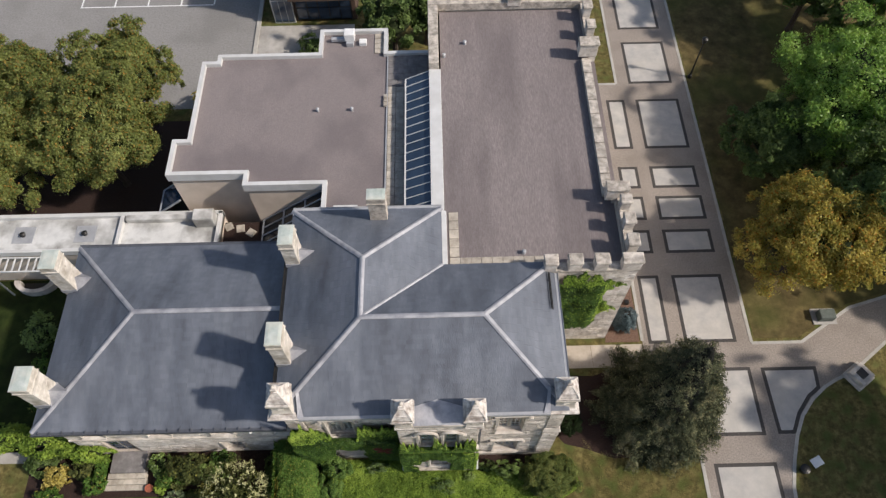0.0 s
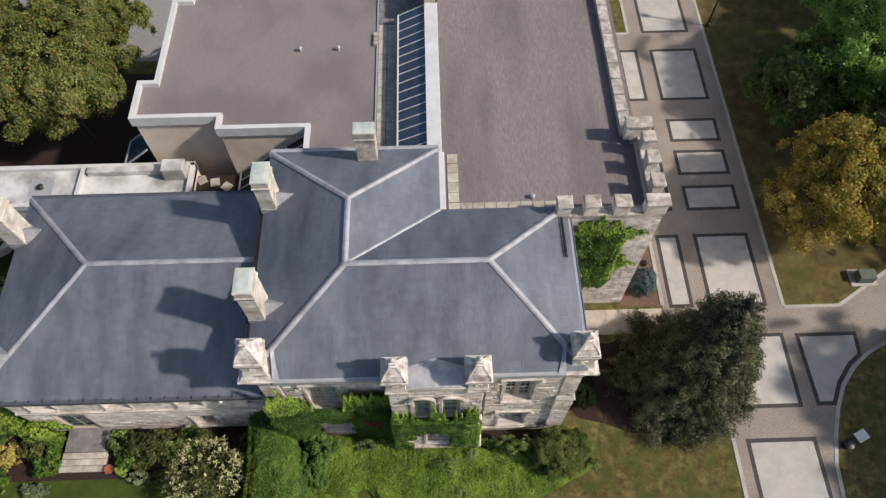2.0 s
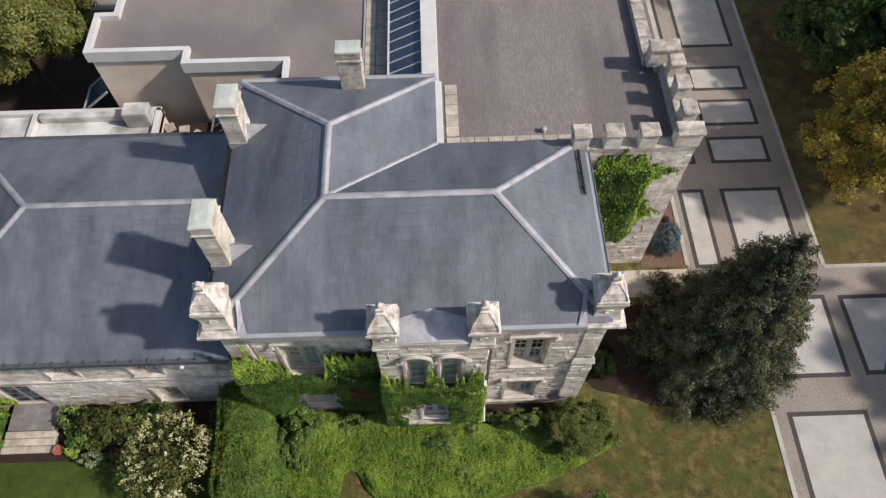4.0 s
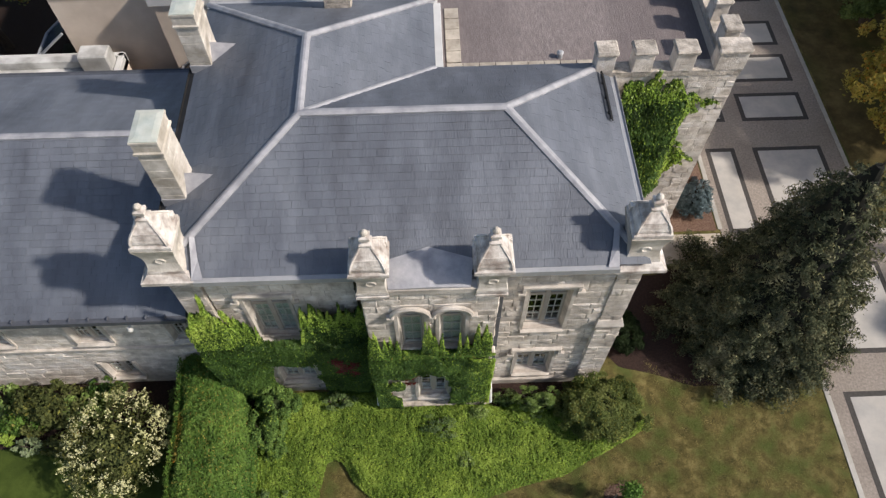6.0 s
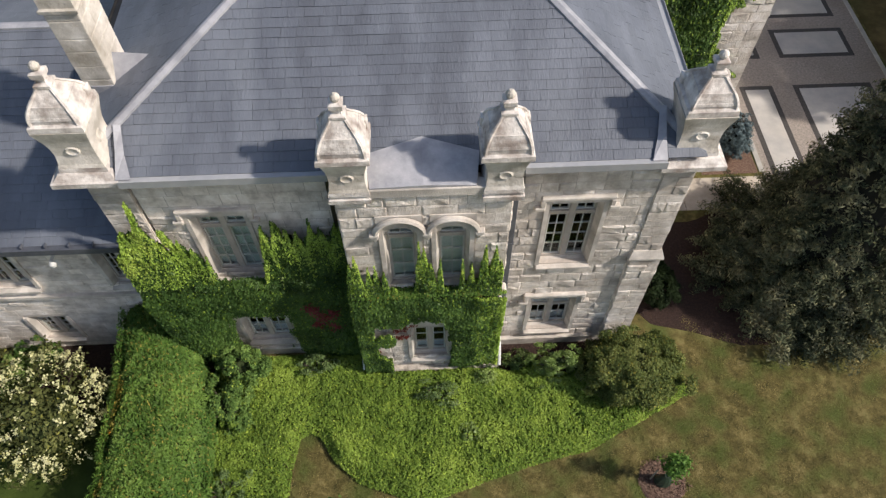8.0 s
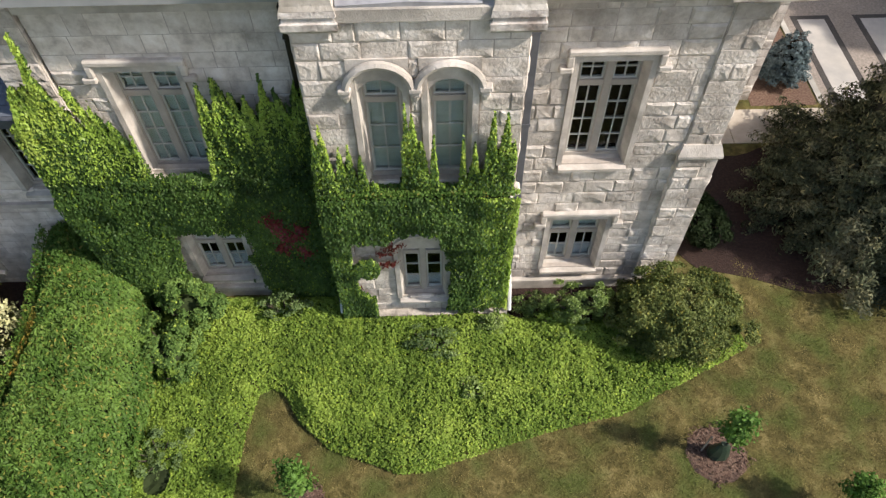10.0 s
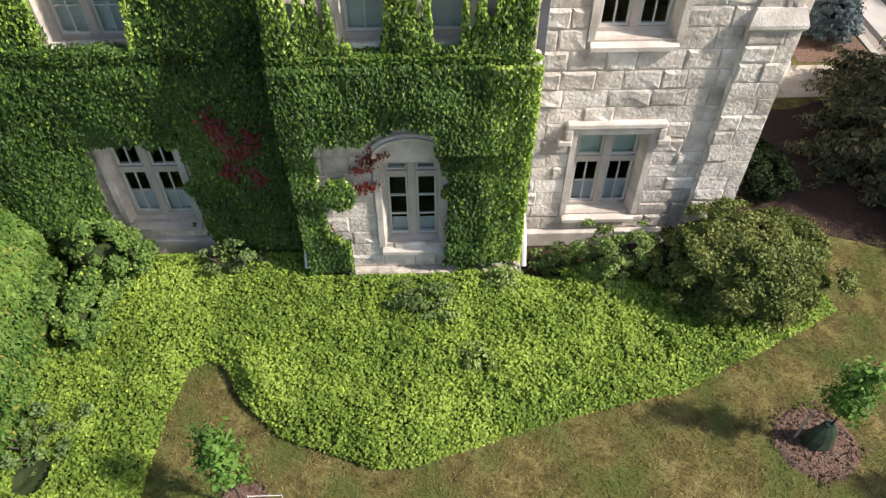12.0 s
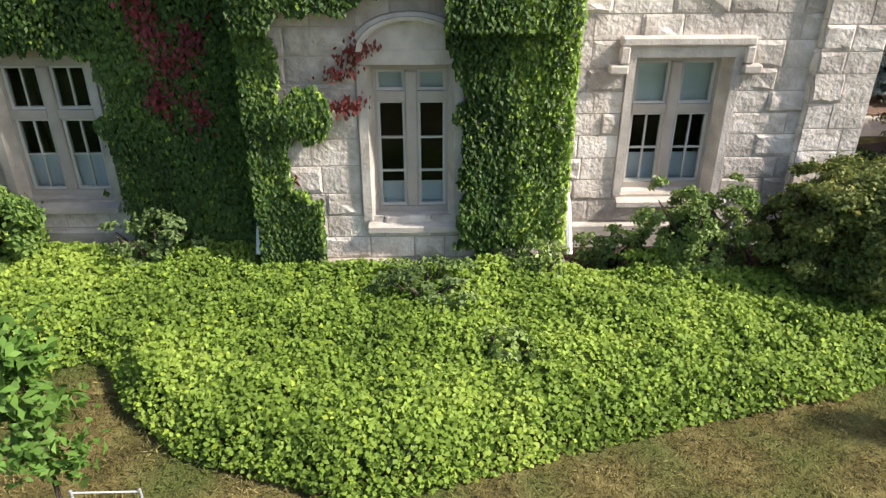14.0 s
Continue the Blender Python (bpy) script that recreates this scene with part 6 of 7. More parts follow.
def bay_red(rs):
    c = ((-1.2, 2.75), (-1.35, 2.6), (-1.05, 2.9), (-1.15, 2.25), (-1.3, 2.22), (-2.1, 1.3))[rs.randint(6)]
    return (c[0] + rs.normal(0, 0.1), BY - 0.1 - rs.uniform(0, 0.04), c[1] + rs.normal(0, 0.05)), (0, -1, 0.3)
climber("red_leaves", "pinkish red creeper leaves", 300, 0.07, bay_red, "ivy_red", 44, parent=bay_ivy)

tower_ivy = thing("tower_ivy", "dark green creeper on the hall wall", "ivy", (6.8, 6.2, 0), kind="stuff")
def tower_ok(x, z):
    """A thick mass with a ragged top and two loose fans of shoots on its open side."""
    rag = 0.25 * bumpy(x, z, 9.0, 2.0) + 0.12 * bumpy(x, z, 2.0, 5.0)
    if z > 7.9:
        return 5.7 < x < 7.75 - 0.5 * (z - 7.9) and z < 8.45 + 0.75 * bumpy(x * 1.5 - z * 0.6, 0.0, 4.0, 3.0)
    if 5.35 < x < 7.95 + rag and z > 2.8 + rag:
        return True
    shoots = 0.7 * bumpy(x * 0.5, z + 0.4 * x, 6.0, 4.5)
    return 7.5 < x < max(8.65 - 1.5 * abs(z - 0.25 * (x - 7.9) - 7.25), 8.75 - 0.9 * abs(z - 4.75)) + shoots and z > 2.8
def tower_depth(x, z):
    return 0.08 + 0.3 * max(0.0, min(1.0, (8.05 - x) / 0.5, (8.3 - z) / 0.6)) + 0.14 * bumpy(x, z, 3, 1.6)
def tower_sample(rs):
    x, z = rs.uniform(5.35, 8.95), rs.uniform(2.7, 8.9)
    if not tower_ok(x, z):
        return None
    return (x, TY - 0.04 - tower_depth(x, z) + rs.uniform(-0.1, 0.04), z), (0.2, -0.9, 0.5)
def tower_tip_sample(rs):
    x, z = rs.uniform(5.5, 8.95), rs.uniform(3.4, 8.9)
    if not tower_ok(x, z) or (x < 7.8 and z < 7.8 and rs.rand() < 0.96):
        return None
    return (x, TY - 0.08 - tower_depth(x, z) + rs.uniform(-0.08, 0.02), z), (0.4, -0.85, 0.5)
bm = bmesh.new()
vc = {}
def tv(i, j):
    if (i, j) not in vc:
        x, z = 5.35 + i * 0.2, 2.7 + j * 0.2
        vc[i, j] = bm.verts.new((x, TY - 0.03 - max(0.0, tower_depth(x, z) - 0.1), z))
    return vc[i, j]
for i in range(13):
    for j in range(26):
        x, z = 5.45 + i * 0.2, 2.8 + j * 0.2
        if all(tower_ok(x + p, z + q) for p, q in ((0, 0.2), (0.2, 0), (0, -0.2))):
            bm.faces.new((tv(i, j), tv(i + 1, j), tv(i + 1, j + 1), tv(i, j + 1)))
# dark coloured sheet in place of the shade behind these leaves
part("shaded_mass", bm, "foliage_shade", tower_ivy)
climber("leaves", "", 24000, 0.085, tower_sample, "ivy", 51, parent=tower_ivy, spread=0.45)
climber("young_leaves", "bright green young shoots", 4200, 0.08, tower_tip_sample, "ivy_tip", 52, parent=tower_ivy, spread=0.5)

# ---- hedge ----
hedge = thing("hedge", "tall clipped leafy green hedge", "hedge", (-7.5, -4.5, 0))
HX0, HY0, HY1, HH = -8.95, -9.6, 0.3, 1.9
def hedge_edge(y):
    """The inner side of the hedge, which rounds off towards the house."""
    return -6.5 - 0.9 * max(0.0, min(1.0, (y + 2.4) / 2.6)) ** 1.3
def hedge_top(y):
    return HH + 0.55 * max(0.0, min(1.0, (y + 1.7) / 1.8))
bm = bmesh.new()
ys = [HY0 + (HY1 - 0.1 - HY0) * k / 24 for k in range(25)]
prev = None
for yv in ys:
    x1 = hedge_edge(yv) - 0.13
    hh = hedge_top(yv)
    ring = [bm.verts.new(q) for q in ((HX0 + 0.12, yv, 0), (HX0 + 0.12, yv, hh - 0.6), (HX0 + 0.5, yv, hh - 0.2), (x1 - 1.1, yv, hh - 0.22), (x1 - 0.45, yv, hh - 0.5), (x1, yv, hh * 0.4), (x1, yv, 0))]
    if prev:
        for i in range(6):
            bm.faces.new((prev[i], ring[i], ring[i + 1], prev[i + 1]))
    else:
        bm.faces.new(ring[::-1])
    prev = ring
bm.faces.new(prev)
# inner hull of the hedge, painted as dark as its shaded inside
part("shaded_mass", bm, "foliage_shade", hedge)
def hedge_sample(rs):
    y = rs.uniform(HY0, HY1)
    x1 = hedge_edge(y)
    x, wob = rs.uniform(HX0, x1), 0.14 * bumpy(0, y, 1.0, 1.1)
    k = rs.rand()
    hh = hedge_top(y)
    if k < 0.66:
        drop = 0.5 * max(0, 1 - (x - HX0) / 0.6) ** 2 + 0.55 * hh * max(0, 1 - (x1 - x) / 1.25) ** 2
        return (x, y, hh - drop + 0.13 * bumpy(x, y, 2, 1.3) + 0.08 * bumpy(x, y, 7, 4.0) + rs.uniform(-0.1, 0.05)), (0.1 + 0.8 * max(0, 1 - (x1 - x) / 1.25), -0.3, 0.85)
    z = rs.uniform(0.05, hh * (0.5 if k < 0.8 else 1))
    if k < 0.8:
        return (x1 + wob + 0.1 * bumpy(y, z, 5, 2.5) + rs.uniform(-0.1, 0.05), y, z), (0.9, -0.35, 0.5)
    return (HX0 + wob + rs.uniform(-0.05, 0.08), y, z), (-1, 0, 0.3)
climber("foliage", "", 80000, 0.105, hedge_sample, "hedge", 61, parent=hedge, hang=1.6, spread=0.55, aspect=0.34)
def hedge_dry_sample(rs):
    y, z = rs.uniform(HY0, -1.0), rs.uniform(0.7, 1.9)
    if bumpy(y, z, 4.0, 0.9) < -0.05:
        return None
    return (HX0 + 0.5 * max(0.0, z - 1.3) ** 1.5 + 0.14 * bumpy(0, y, 1.0, 1.1) + rs.uniform(-0.08, 0.06), y, z), (-0.8, -0.1, 0.6)
climber("dry_leaves", "brownish yellow dry leaves", 2600, 0.09, hedge_dry_sample, "gold_tree", 62, parent=hedge, hang=1.6, aspect=0.34)

# ---- shrubs ----
shrub("shrub", (5.22, -1.5), (1.6, 1.25, 0.86), "shrub_corner", "rounded dark olive green shrub at the corner", 71, n=66000, size=0.06, clumps=200, lobes=0.08, cs=0.165)
# this shrub's shade from house and spruce is in its leaf colour
shrub("shrub", (6.6, 1.55), (0.72, 1.0, 0.4), "painted_shade_leaf", "dark green shrub in the shade", 72, n=11000, size=0.075, lobes=0.5, clumps=70, cs=0.24)
shrub("shrub", (2.98, -1.1), (0.75, 0.5, 0.7), "shrub_light", "light green small leaved shrub", 73, n=8500, size=0.055, lobes=0.8, clumps=50, cs=0.22)
shrub("shrub", (4.4, -0.85), (0.5, 0.45, 0.5), "shrub", "low dark green shrub", 74, n=3000, size=0.06)
shrub("shrub", (1.0, -1.35), (0.4, 0.28, 0.34), "shrub_light", "small light green seedling shrub", 75, n=1300, size=0.06)
shrub("shrub", (-0.35, -1.75), (0.7, 0.4, 0.32), "weed_leaf", "soft green low plant in the ground cover", 76, n=1500, size=0.06, lobes=1.0, clumps=26, cs=0.3)
shrub("shrub", (-3.85, -0.75), (0.62, 0.34, 0.4), "weed_leaf", "soft green leafy sapling by the wall", 77, n=1500, size=0.07, lobes=1.0, clumps=22, cs=0.32)
shrub("shrub", (-6.0, -0.85), (0.8, 0.65, 0.7), "side_leaf", "leafy green shrub beside the hedge", 78, n=11000, size=0.078, lobes=0.7, clumps=44, cs=0.26)
shrub("shrub", (-6.2, -1.95), (0.66, 0.75, 0.62), "side_leaf", "leafy green shrub beside the hedge", 79, n=10000, size=0.08, lobes=0.8, clumps=40, cs=0.26)
shrub("shrub", (-6.0, -2.45), (0.34, 0.32, 0.42), "cover", "yellow green leafy shoots beside the hedge", 86, n=700, size=0.085, lobes=1.0, clumps=12, cs=0.4)
shrub("shrub", (-6.05, -4.3), (0.5, 0.5, 0.36), "weed_leaf", "soft green shrub beside the hedge", 80, n=1600, size=0.07, lobes=1.0, clumps=24, cs=0.3)
shrub("shrub", (0.5, -2.9), (0.35, 0.3, 0.24), "shrub_light", "fern like weed in the ground cover", 81, n=700, size=0.075)

shrub("shrub", (2.05, -0.8), (0.45, 0.32, 0.3), "dark_tree", "low dark green plant at the foot of the wall", 83, n=1600, size=0.06)
shrub("shrub", (2.5, -1.15), (0.5, 0.3, 0.26), "cover", "low bright green plant at the foot of the wall", 84, n=1500, size=0.06)
shrub("shrub", (4.35, -1.2), (0.6, 0.4, 0.5), "shrub", "dark green shrub against the wall", 85, n=3200, size=0.055)
hyd = shrub("flowering_shrub", (-10.95, -2.25), (1.65, 1.75, 1.15), "shrub", "large shrub covered in cream flower heads", 82, n=5200, size=0.12, clumps=60)
rs = np.random.RandomState(9)
P, Q = [], []
for k in range(165):
    d = rs.normal(0, 1, 3)
    d[2] = abs(d[2]) * 0.8 + 0.1
    d /= np.linalg.norm(d)
    c = np.array((-10.95, -2.25, 1.15)) + d * np.array((1.65, 1.75, 1.2)) * rs.uniform(0.9, 1.06)
    m = 22
    along = rs.uniform(0, 1, m)
    P.append(c + d * (along * 0.26 - 0.06)[:, None] + rs.normal(0, 0.075, (m, 3)) * (1.15 - along)[:, None])
    Q.append(np.tile(d, (m, 1)))
leaf_cloud("blossom", np.concatenate(P), np.concatenate(Q), 0.07, "flower", hyd, "cream flower panicles", seed=4, spread=0.9)
for k, (x, y, rx, ry, rz_, mat, lab, n) in enumerate((
        (-13.6, -0.75, 1.35, 1.0, 0.95, "shrub", "broad leafy green shrub by the wing wall", 3800),
        (-15.3, -0.4, 0.6, 0.7, 0.6, "shrub_light", "green shrub beside the garden steps", 1300),
        (-12.6, -1.7, 0.5, 0.45, 0.45, "gold_tree", "yellowing leafy perennial clump", 700),
        (-14.3, -1.9, 0.5, 0.35, 0.3, "grey_leaf", "low grey green perennial clump", 500),
        (-12.0, -0.2, 0.8, 0.4, 0.6, "ivy", "green creeper at the foot of the wall", 1200),
        (-9.2, -0.4, 0.6, 0.6, 0.5, "dark_tree", "dark green shrub in the shade", 900),
        (-20.7, -0.85, 0.8, 0.6, 0.55, "yellow_leaf", "yellow leaved garden shrub", 1500),
        (-18.6, -1.3, 0.6, 0.6, 0.55, "hedge", "rounded green garden shrub", 1200),
        (-19.0, -2.4, 0.65, 0.4, 0.3, "grey_leaf", "silvery grey low garden plant", 900),
        (-20.9, -2.0, 0.7, 0.6, 0.55, "hedge", "rounded green garden shrub", 1300),
        (-21.0, 0.75, 1.9, 0.8, 1.15, "cover", "bright yellow green leafy hedge shrub", 7000),
        (-23.8, 1.0, 1.8, 0.75, 1.1, "cover", "bright yellow green leafy hedge shrub", 5200),
        (-19.0, 0.1, 1.3, 0.45, 1.15, "cover", "bright yellow green leafy hedge shrub", 4500),
        (-18.45, -0.6, 0.3, 0.85, 0.55, "hedge", "clipped green hedge by the steps", 1500),
        (-21.6, -0.1, 1.1, 0.7, 0.6, "dark_tree", "dark green shrub in the garden bed", 2600),
        (-19.3, -0.55, 0.8, 0.6, 0.5, "shrub", "dark green shrub in the garden bed", 2200),
        (-14.6, -1.0, 0.8, 0.6, 0.6, "hedge", "leafy green perennial clump", 1500),
        (-12.4, -0.9, 0.7, 0.6, 0.75, "shrub_light", "green shrub in the garden bed", 1700),
        (-13.2, -2.0, 0.6, 0.4, 0.4, "shrub", "low green perennial clump", 900),
        (-9.2, -1.5, 0.6, 0.8, 0.6, "dark_tree", "dark green shrub in the shade", 1500),
        (-15.2, -1.5, 0.35, 0.4, 0.3, "cover", "low bright green plant by the steps", 500),
        (-22.5, 4.5, 1.0, 1.6, 0.8, "hedge", "green shrub on the west side", 1800),
        (-23.5, 7.2, 1.0, 1.3, 0.9, "shrub_light", "green shrub on the west side", 1500))):
    shrub("shrub", (x, y), (rx, ry, rz_), mat, lab, 90 + k, n=n, size=0.13)

# ---- trees ----
for k, (x, y, h, r) in enumerate(((-20.3, 22.8, 8.0, 3.1), (-21.0, 18.2, 8.2, 3.5), (-26.0, 22.2, 7.6, 3.0), (-27.2, 17.2, 7.8, 3.2), (-31.2, 19.5, 8.0, 3.6))):
    leafy_tree((x, y), h, r, "oak", "broad olive green tree turning brown", 200 + k, n=80000, size=0.135, clumps=360, group="west trees")
leafy_tree((20.9, 10.7), 7.0, 3.6, "gold_tree", "tree with yellowing autumn crown", 210, n=60000, size=0.14, clumps=330)
for k, (x, y, h, r, mat) in enumerate(((26.1, 20.1, 8.4, 5.3, "maple"), (21.7, 18.3, 5.0, 2.8, "dark_tree"), (26.5, 12.6, 8.5, 4.0, "dark_tree"), (26.5, 31.0, 9.0, 4.2, "dark_tree"), (33.5, 27.0, 10.0, 4.6, "maple"),
                                     (34.0, 16.5, 9.0, 4.6, "maple"), (35.0, 8.0, 9.5, 4.4, "dark_tree"), (28.3, -4.6, 8.5, 3.0, "dark_tree"), (28.2, -0.8, 9.5, 3.5, "dark_tree"), (27.0, 40.0, 10, 5, "dark_tree"))):
    leafy_tree((x, y), h, r, mat, "large leafy green shade tree" if mat == "maple" else "dark green shade tree", 220 + k, n=60000 if k < 3 else 7000 if x < 30 and y < 2 else 16000, size=0.17 if k < 3 else 0.34, clumps=330 if k < 3 else 120, group="east trees")
leafy_tree((-3.2, 29.3), 6.5, 2.4, "dark_tree", "dark green tree behind the annex", 240, n=6000, size=0.28)
leafy_tree((-0.8, 30.5), 6.5, 2.6, "dark_tree", "dark green tree behind the annex", 241, n=6000, size=0.28)
leafy_tree((5.0, 31.0), 6.0, 2.6, "dark_tree", "dark green tree behind the hall", 242, n=5000, size=0.3)
shrub("shrub", (-16.2, 24.6), (1.2, 1.0, 1.0), "yellow_leaf", "yellow green shrub by the parking lot", 243, n=1600, size=0.18)
shrub("hedge", (-9.4, 29.6), (1.1, 1.0, 0.8), "dark_tree", "clipped dark green hedge by the entrance", 244, n=2600, size=0.13, category="hedge")

def conifer(name, at, height, radius, mat, label, seed, branches=420, tuft=0.12, spray=0.3, per=46, category="tree", bulge=0.62):
    """A trunk with many boughs, each set with rounded sprays of needles towards its end."""
    r = random.Random(seed)
    rs = np.random.RandomState(seed)
    x, y = at
    root = thing(name, label, category, (x, y, 0))
    bm = bmesh.new()
    tube(bm, [(x, y, -0.1), (x, y, height * 0.5), (x + 0.05, y, height * 0.97)], [radius * 0.07 + 0.02, radius * 0.04, 0.015])
    P, Q = [], []
    for i in range(branches):
        f = 1 - math.sqrt(1 - (i + 0.5) / branches * 0.995)
        a = i * 2.39996 + r.uniform(-0.25, 0.25)
        z = 0.35 + (height - 0.4) * f
        side = Vector((math.cos(a), math.sin(a), 0))
        lump = 0.88 + 0.5 * noise.noise(Vector((math.cos(a) * 1.6, math.sin(a) * 1.6, z * 0.55 + seed)))
        ln = (radius * (1 - f) ** bulge * lump + 0.08) * r.uniform(0.88, 1.06)
        s = Vector((x, y, z))
        e = s + side * ln + Vector((0, 0, ln * (0.22 * f - 0.1)))
        e.z = max(e.z, 0.2)
        mid = s.lerp(e, 0.55) - Vector((0, 0, 0.07 * ln))
        tube(bm, [s, mid, e], [0.012 + 0.012 * ln, 0.012, 0.004], 4)
        for k in range(2 + int(ln / spray * 0.55)):
            t = 1 - k * spray * 0.8 / max(ln, 0.3)
            if t < 0.5:
                break
            c = s.lerp(e, t) - Vector((0, 0, 0.05 * ln * math.sin(t * math.pi)))
            c += Vector((-side.y, side.x, 0)) * r.uniform(-0.28, 0.28) * ln * (1.15 - t) + Vector((0, 0, r.uniform(-0.08, 0.1)))
            sz = spray * r.uniform(0.6, 1.15) * (1 - 0.35 * f)
            m = int(per * (sz / spray) ** 2) + 8
            off = rs.normal(0, 1, (m, 3))
            off /= np.linalg.norm(off, axis=1)[:, None]
            off[:, 2] = np.abs(off[:, 2]) * 0.6 - 0.2
            off += np.outer(rs.uniform(-0.6, 0.9, m), (side.x, side.y, -0.25))
            P.append(np.asarray(c) + off * (sz * rs.uniform(0.3, 1.0, m) ** 0.6)[:, None])
            Q.append(off * 0.8 + np.array((side.x * 0.5, side.y * 0.5, 0.5)))
    part("trunk", bm, "bark", root)
    # added cone inside the boughs, painted dark as their self shadow
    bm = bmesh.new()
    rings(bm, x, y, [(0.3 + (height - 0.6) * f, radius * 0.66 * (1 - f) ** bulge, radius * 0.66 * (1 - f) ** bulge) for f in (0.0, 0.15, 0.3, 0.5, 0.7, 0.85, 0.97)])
    part("shaded_mass", bm, "spruce_shade", root)
    leaf_cloud("needles", np.concatenate(P), np.concatenate(Q), tuft, mat, root, seed=seed, spread=0.5, aspect=0.32, hang=0.3)
    return root
conifer("spruce", (11.65, 2.05), 9.9, 3.35, "spruce", "tall grey green spruce on bare soil", 301, branches=820, tuft=0.12, spray=0.24, per=46, bulge=0.85)
conifer("blue_spruce", (10.45, 7.35), 1.8, 0.72, "blue_spruce", "small dense blue spruce in the mulch bed", 302, branches=200, tuft=0.09, spray=0.12, per=26)

# ---- garden details ----
steps = thing("garden_steps", "pale stone garden steps with a landing", "steps", (-17, -0.8, 0))
part("landing", B(-18.0, -16.15, -0.72, 0.4, 0, 0.48, bevel=0.02), "paver_grey_shade", steps)
for k in range(3):
    part("step", B(-18.1 - k * 0.08, -16.1 + k * 0.04, -1.0 - k * 0.28, -0.725 - k * 0.28, 0, 0.36 - k * 0.12, bevel=0.015), "paver", steps)
for x in (-18.6, -15.85):
    pot = thing("flower_pot", "round terracotta flower pot by the steps", "flower pot", (x, -1.5, 0), "pots by the steps")
    bm = bmesh.new()
    rings(bm, x, -1.5, [(0.0, 0.13, 0.13), (0.22, 0.19, 0.19), (0.23, 0.22, 0.22), (0.3, 0.22, 0.22), (0.3, 0.18, 0.18), (0.25, 0.17, 0.17)])
    part("pot", bm, "terracotta", pot)

def sapling(at, height, seed, label, bag=False, ring_r=0.75):
    x, y = at
    root = thing("sapling", label, "tree", (x, y, 0))
    r = random.Random(seed)
    bm = bmesh.new()
    tube(bm, [(x, y, 0), (x + 0.03, y, height * 0.5), (x + 0.02, y + 0.02, height)], [0.025, 0.018, 0.006], 6)
    P, Q = [], []
    rs = np.random.RandomState(seed)
    for k in range(11):
        a, z = k * 2.4, height * (0.42 + 0.05 * k)
        e = Vector((x + math.cos(a) * (0.25 - 0.012 * k), y + math.sin(a) * (0.25 - 0.012 * k), z + 0.2))
        tube(bm, [(x, y, z), e], [0.009, 0.004], 4)
        m = 95
        t = rs.uniform(0.3, 1.1, m)
        P.append(np.outer(1 - t, (x, y, z)) + np.outer(t, e) + rs.normal(0, 0.075, (m, 3)))
        Q.append(np.tile((math.cos(a) * 0.4, math.sin(a) * 0.4, 0.8), (m, 1)))
    part("trunk", bm, "bark", root)
    leaf_cloud("crown", np.concatenate(P), np.concatenate(Q), 0.095, "sapling_leaf", root, seed=seed, aspect=0.5, hang=1.0)
    if not ring_r:
        return
    ring = thing("mulch_ring", "ring of red brown bark mulch round a sapling", "mulch", (x, y, 0), kind="stuff")
    P = []
    while len(P) < 1000 * ring_r ** 2:
        dx, dy = rs.uniform(-ring_r, ring_r, 2)
        if dx * dx + dy * dy < ring_r ** 2 * (0.8 + 0.4 * bumpy(dx, dy, seed, 3)):
            P.append((x + dx, y + dy, 0.02 + rs.uniform(0, 0.05)))
    leaf_cloud("chips", P, np.tile((0, 0, 1.0), (len(P), 1)), 0.07, "mulch", ring, seed=seed, aspect=0.4, spread=0.5)
    bm = bmesh.new()
    rings(bm, x, y, [(-0.01, ring_r * 0.88, ring_r * 0.83), (0.022, ring_r * 0.8, ring_r * 0.77), (0.04, 0.3, 0.3)])
    part("mound", bm, "mulch", ring)
    if bag:
        bm = bmesh.new()
        rings(bm, x, y, [(0.02, 0.2, 0.15), (0.08, 0.24, 0.18), (0.22, 0.23, 0.16), (0.4, 0.18, 0.11), (0.54, 0.1, 0.06), (0.6, 0.06, 0.05)])
        for v in bm.verts:
            v.co += Vector((0.03 * bumpy(v.co.x * 6, v.co.z * 6, 1), 0.03 * bumpy(v.co.y * 6, v.co.z * 6, 2), 0)) * 2
        single("watering_bag", bm, "bag", "dark green slumped tree watering bag", "watering bag")
        bm = bmesh.new()
        tube(bm, [(x - 0.32, y + 0.08, 0), (x - 0.3, y + 0.1, 0.75)], [0.022, 0.02], 6)
        single("stake", bm, "wood", "short pale wooden stake by the sapling", "stake")
sapling((5.6, -4.4), 2.0, 401, "young staked tree with sparse green crown", True)
sapling((-2.98, -5.15), 2.05, 402, "young tree with small green crown", False, 0.45)
sapling((7.75, -5.55), 1.5, 403, "low young tree with a broad leaved crown", False, 0)
frame_ = thing("guard_frame", "slim pale metal guard rail beside the young tree", "guard", (-2.44, -5.46, 0))
for x in (-2.66, -2.22):
    bm = bmesh.new()
    tube(bm, [(x, -5.46, 0), (x, -5.46, 1.03)], 0.01, 6)
    part("post", bm, "zinc", frame_)
bm = bmesh.new()
tube(bm, [(-2.66, -5.46, 1.01), (-2.22, -5.46, 1.01)], 0.006, 6)
part("rail", bm, "white_paint", frame_)

# lawn blades near the walk's end
rs = np.random.RandomState(77)
P = []
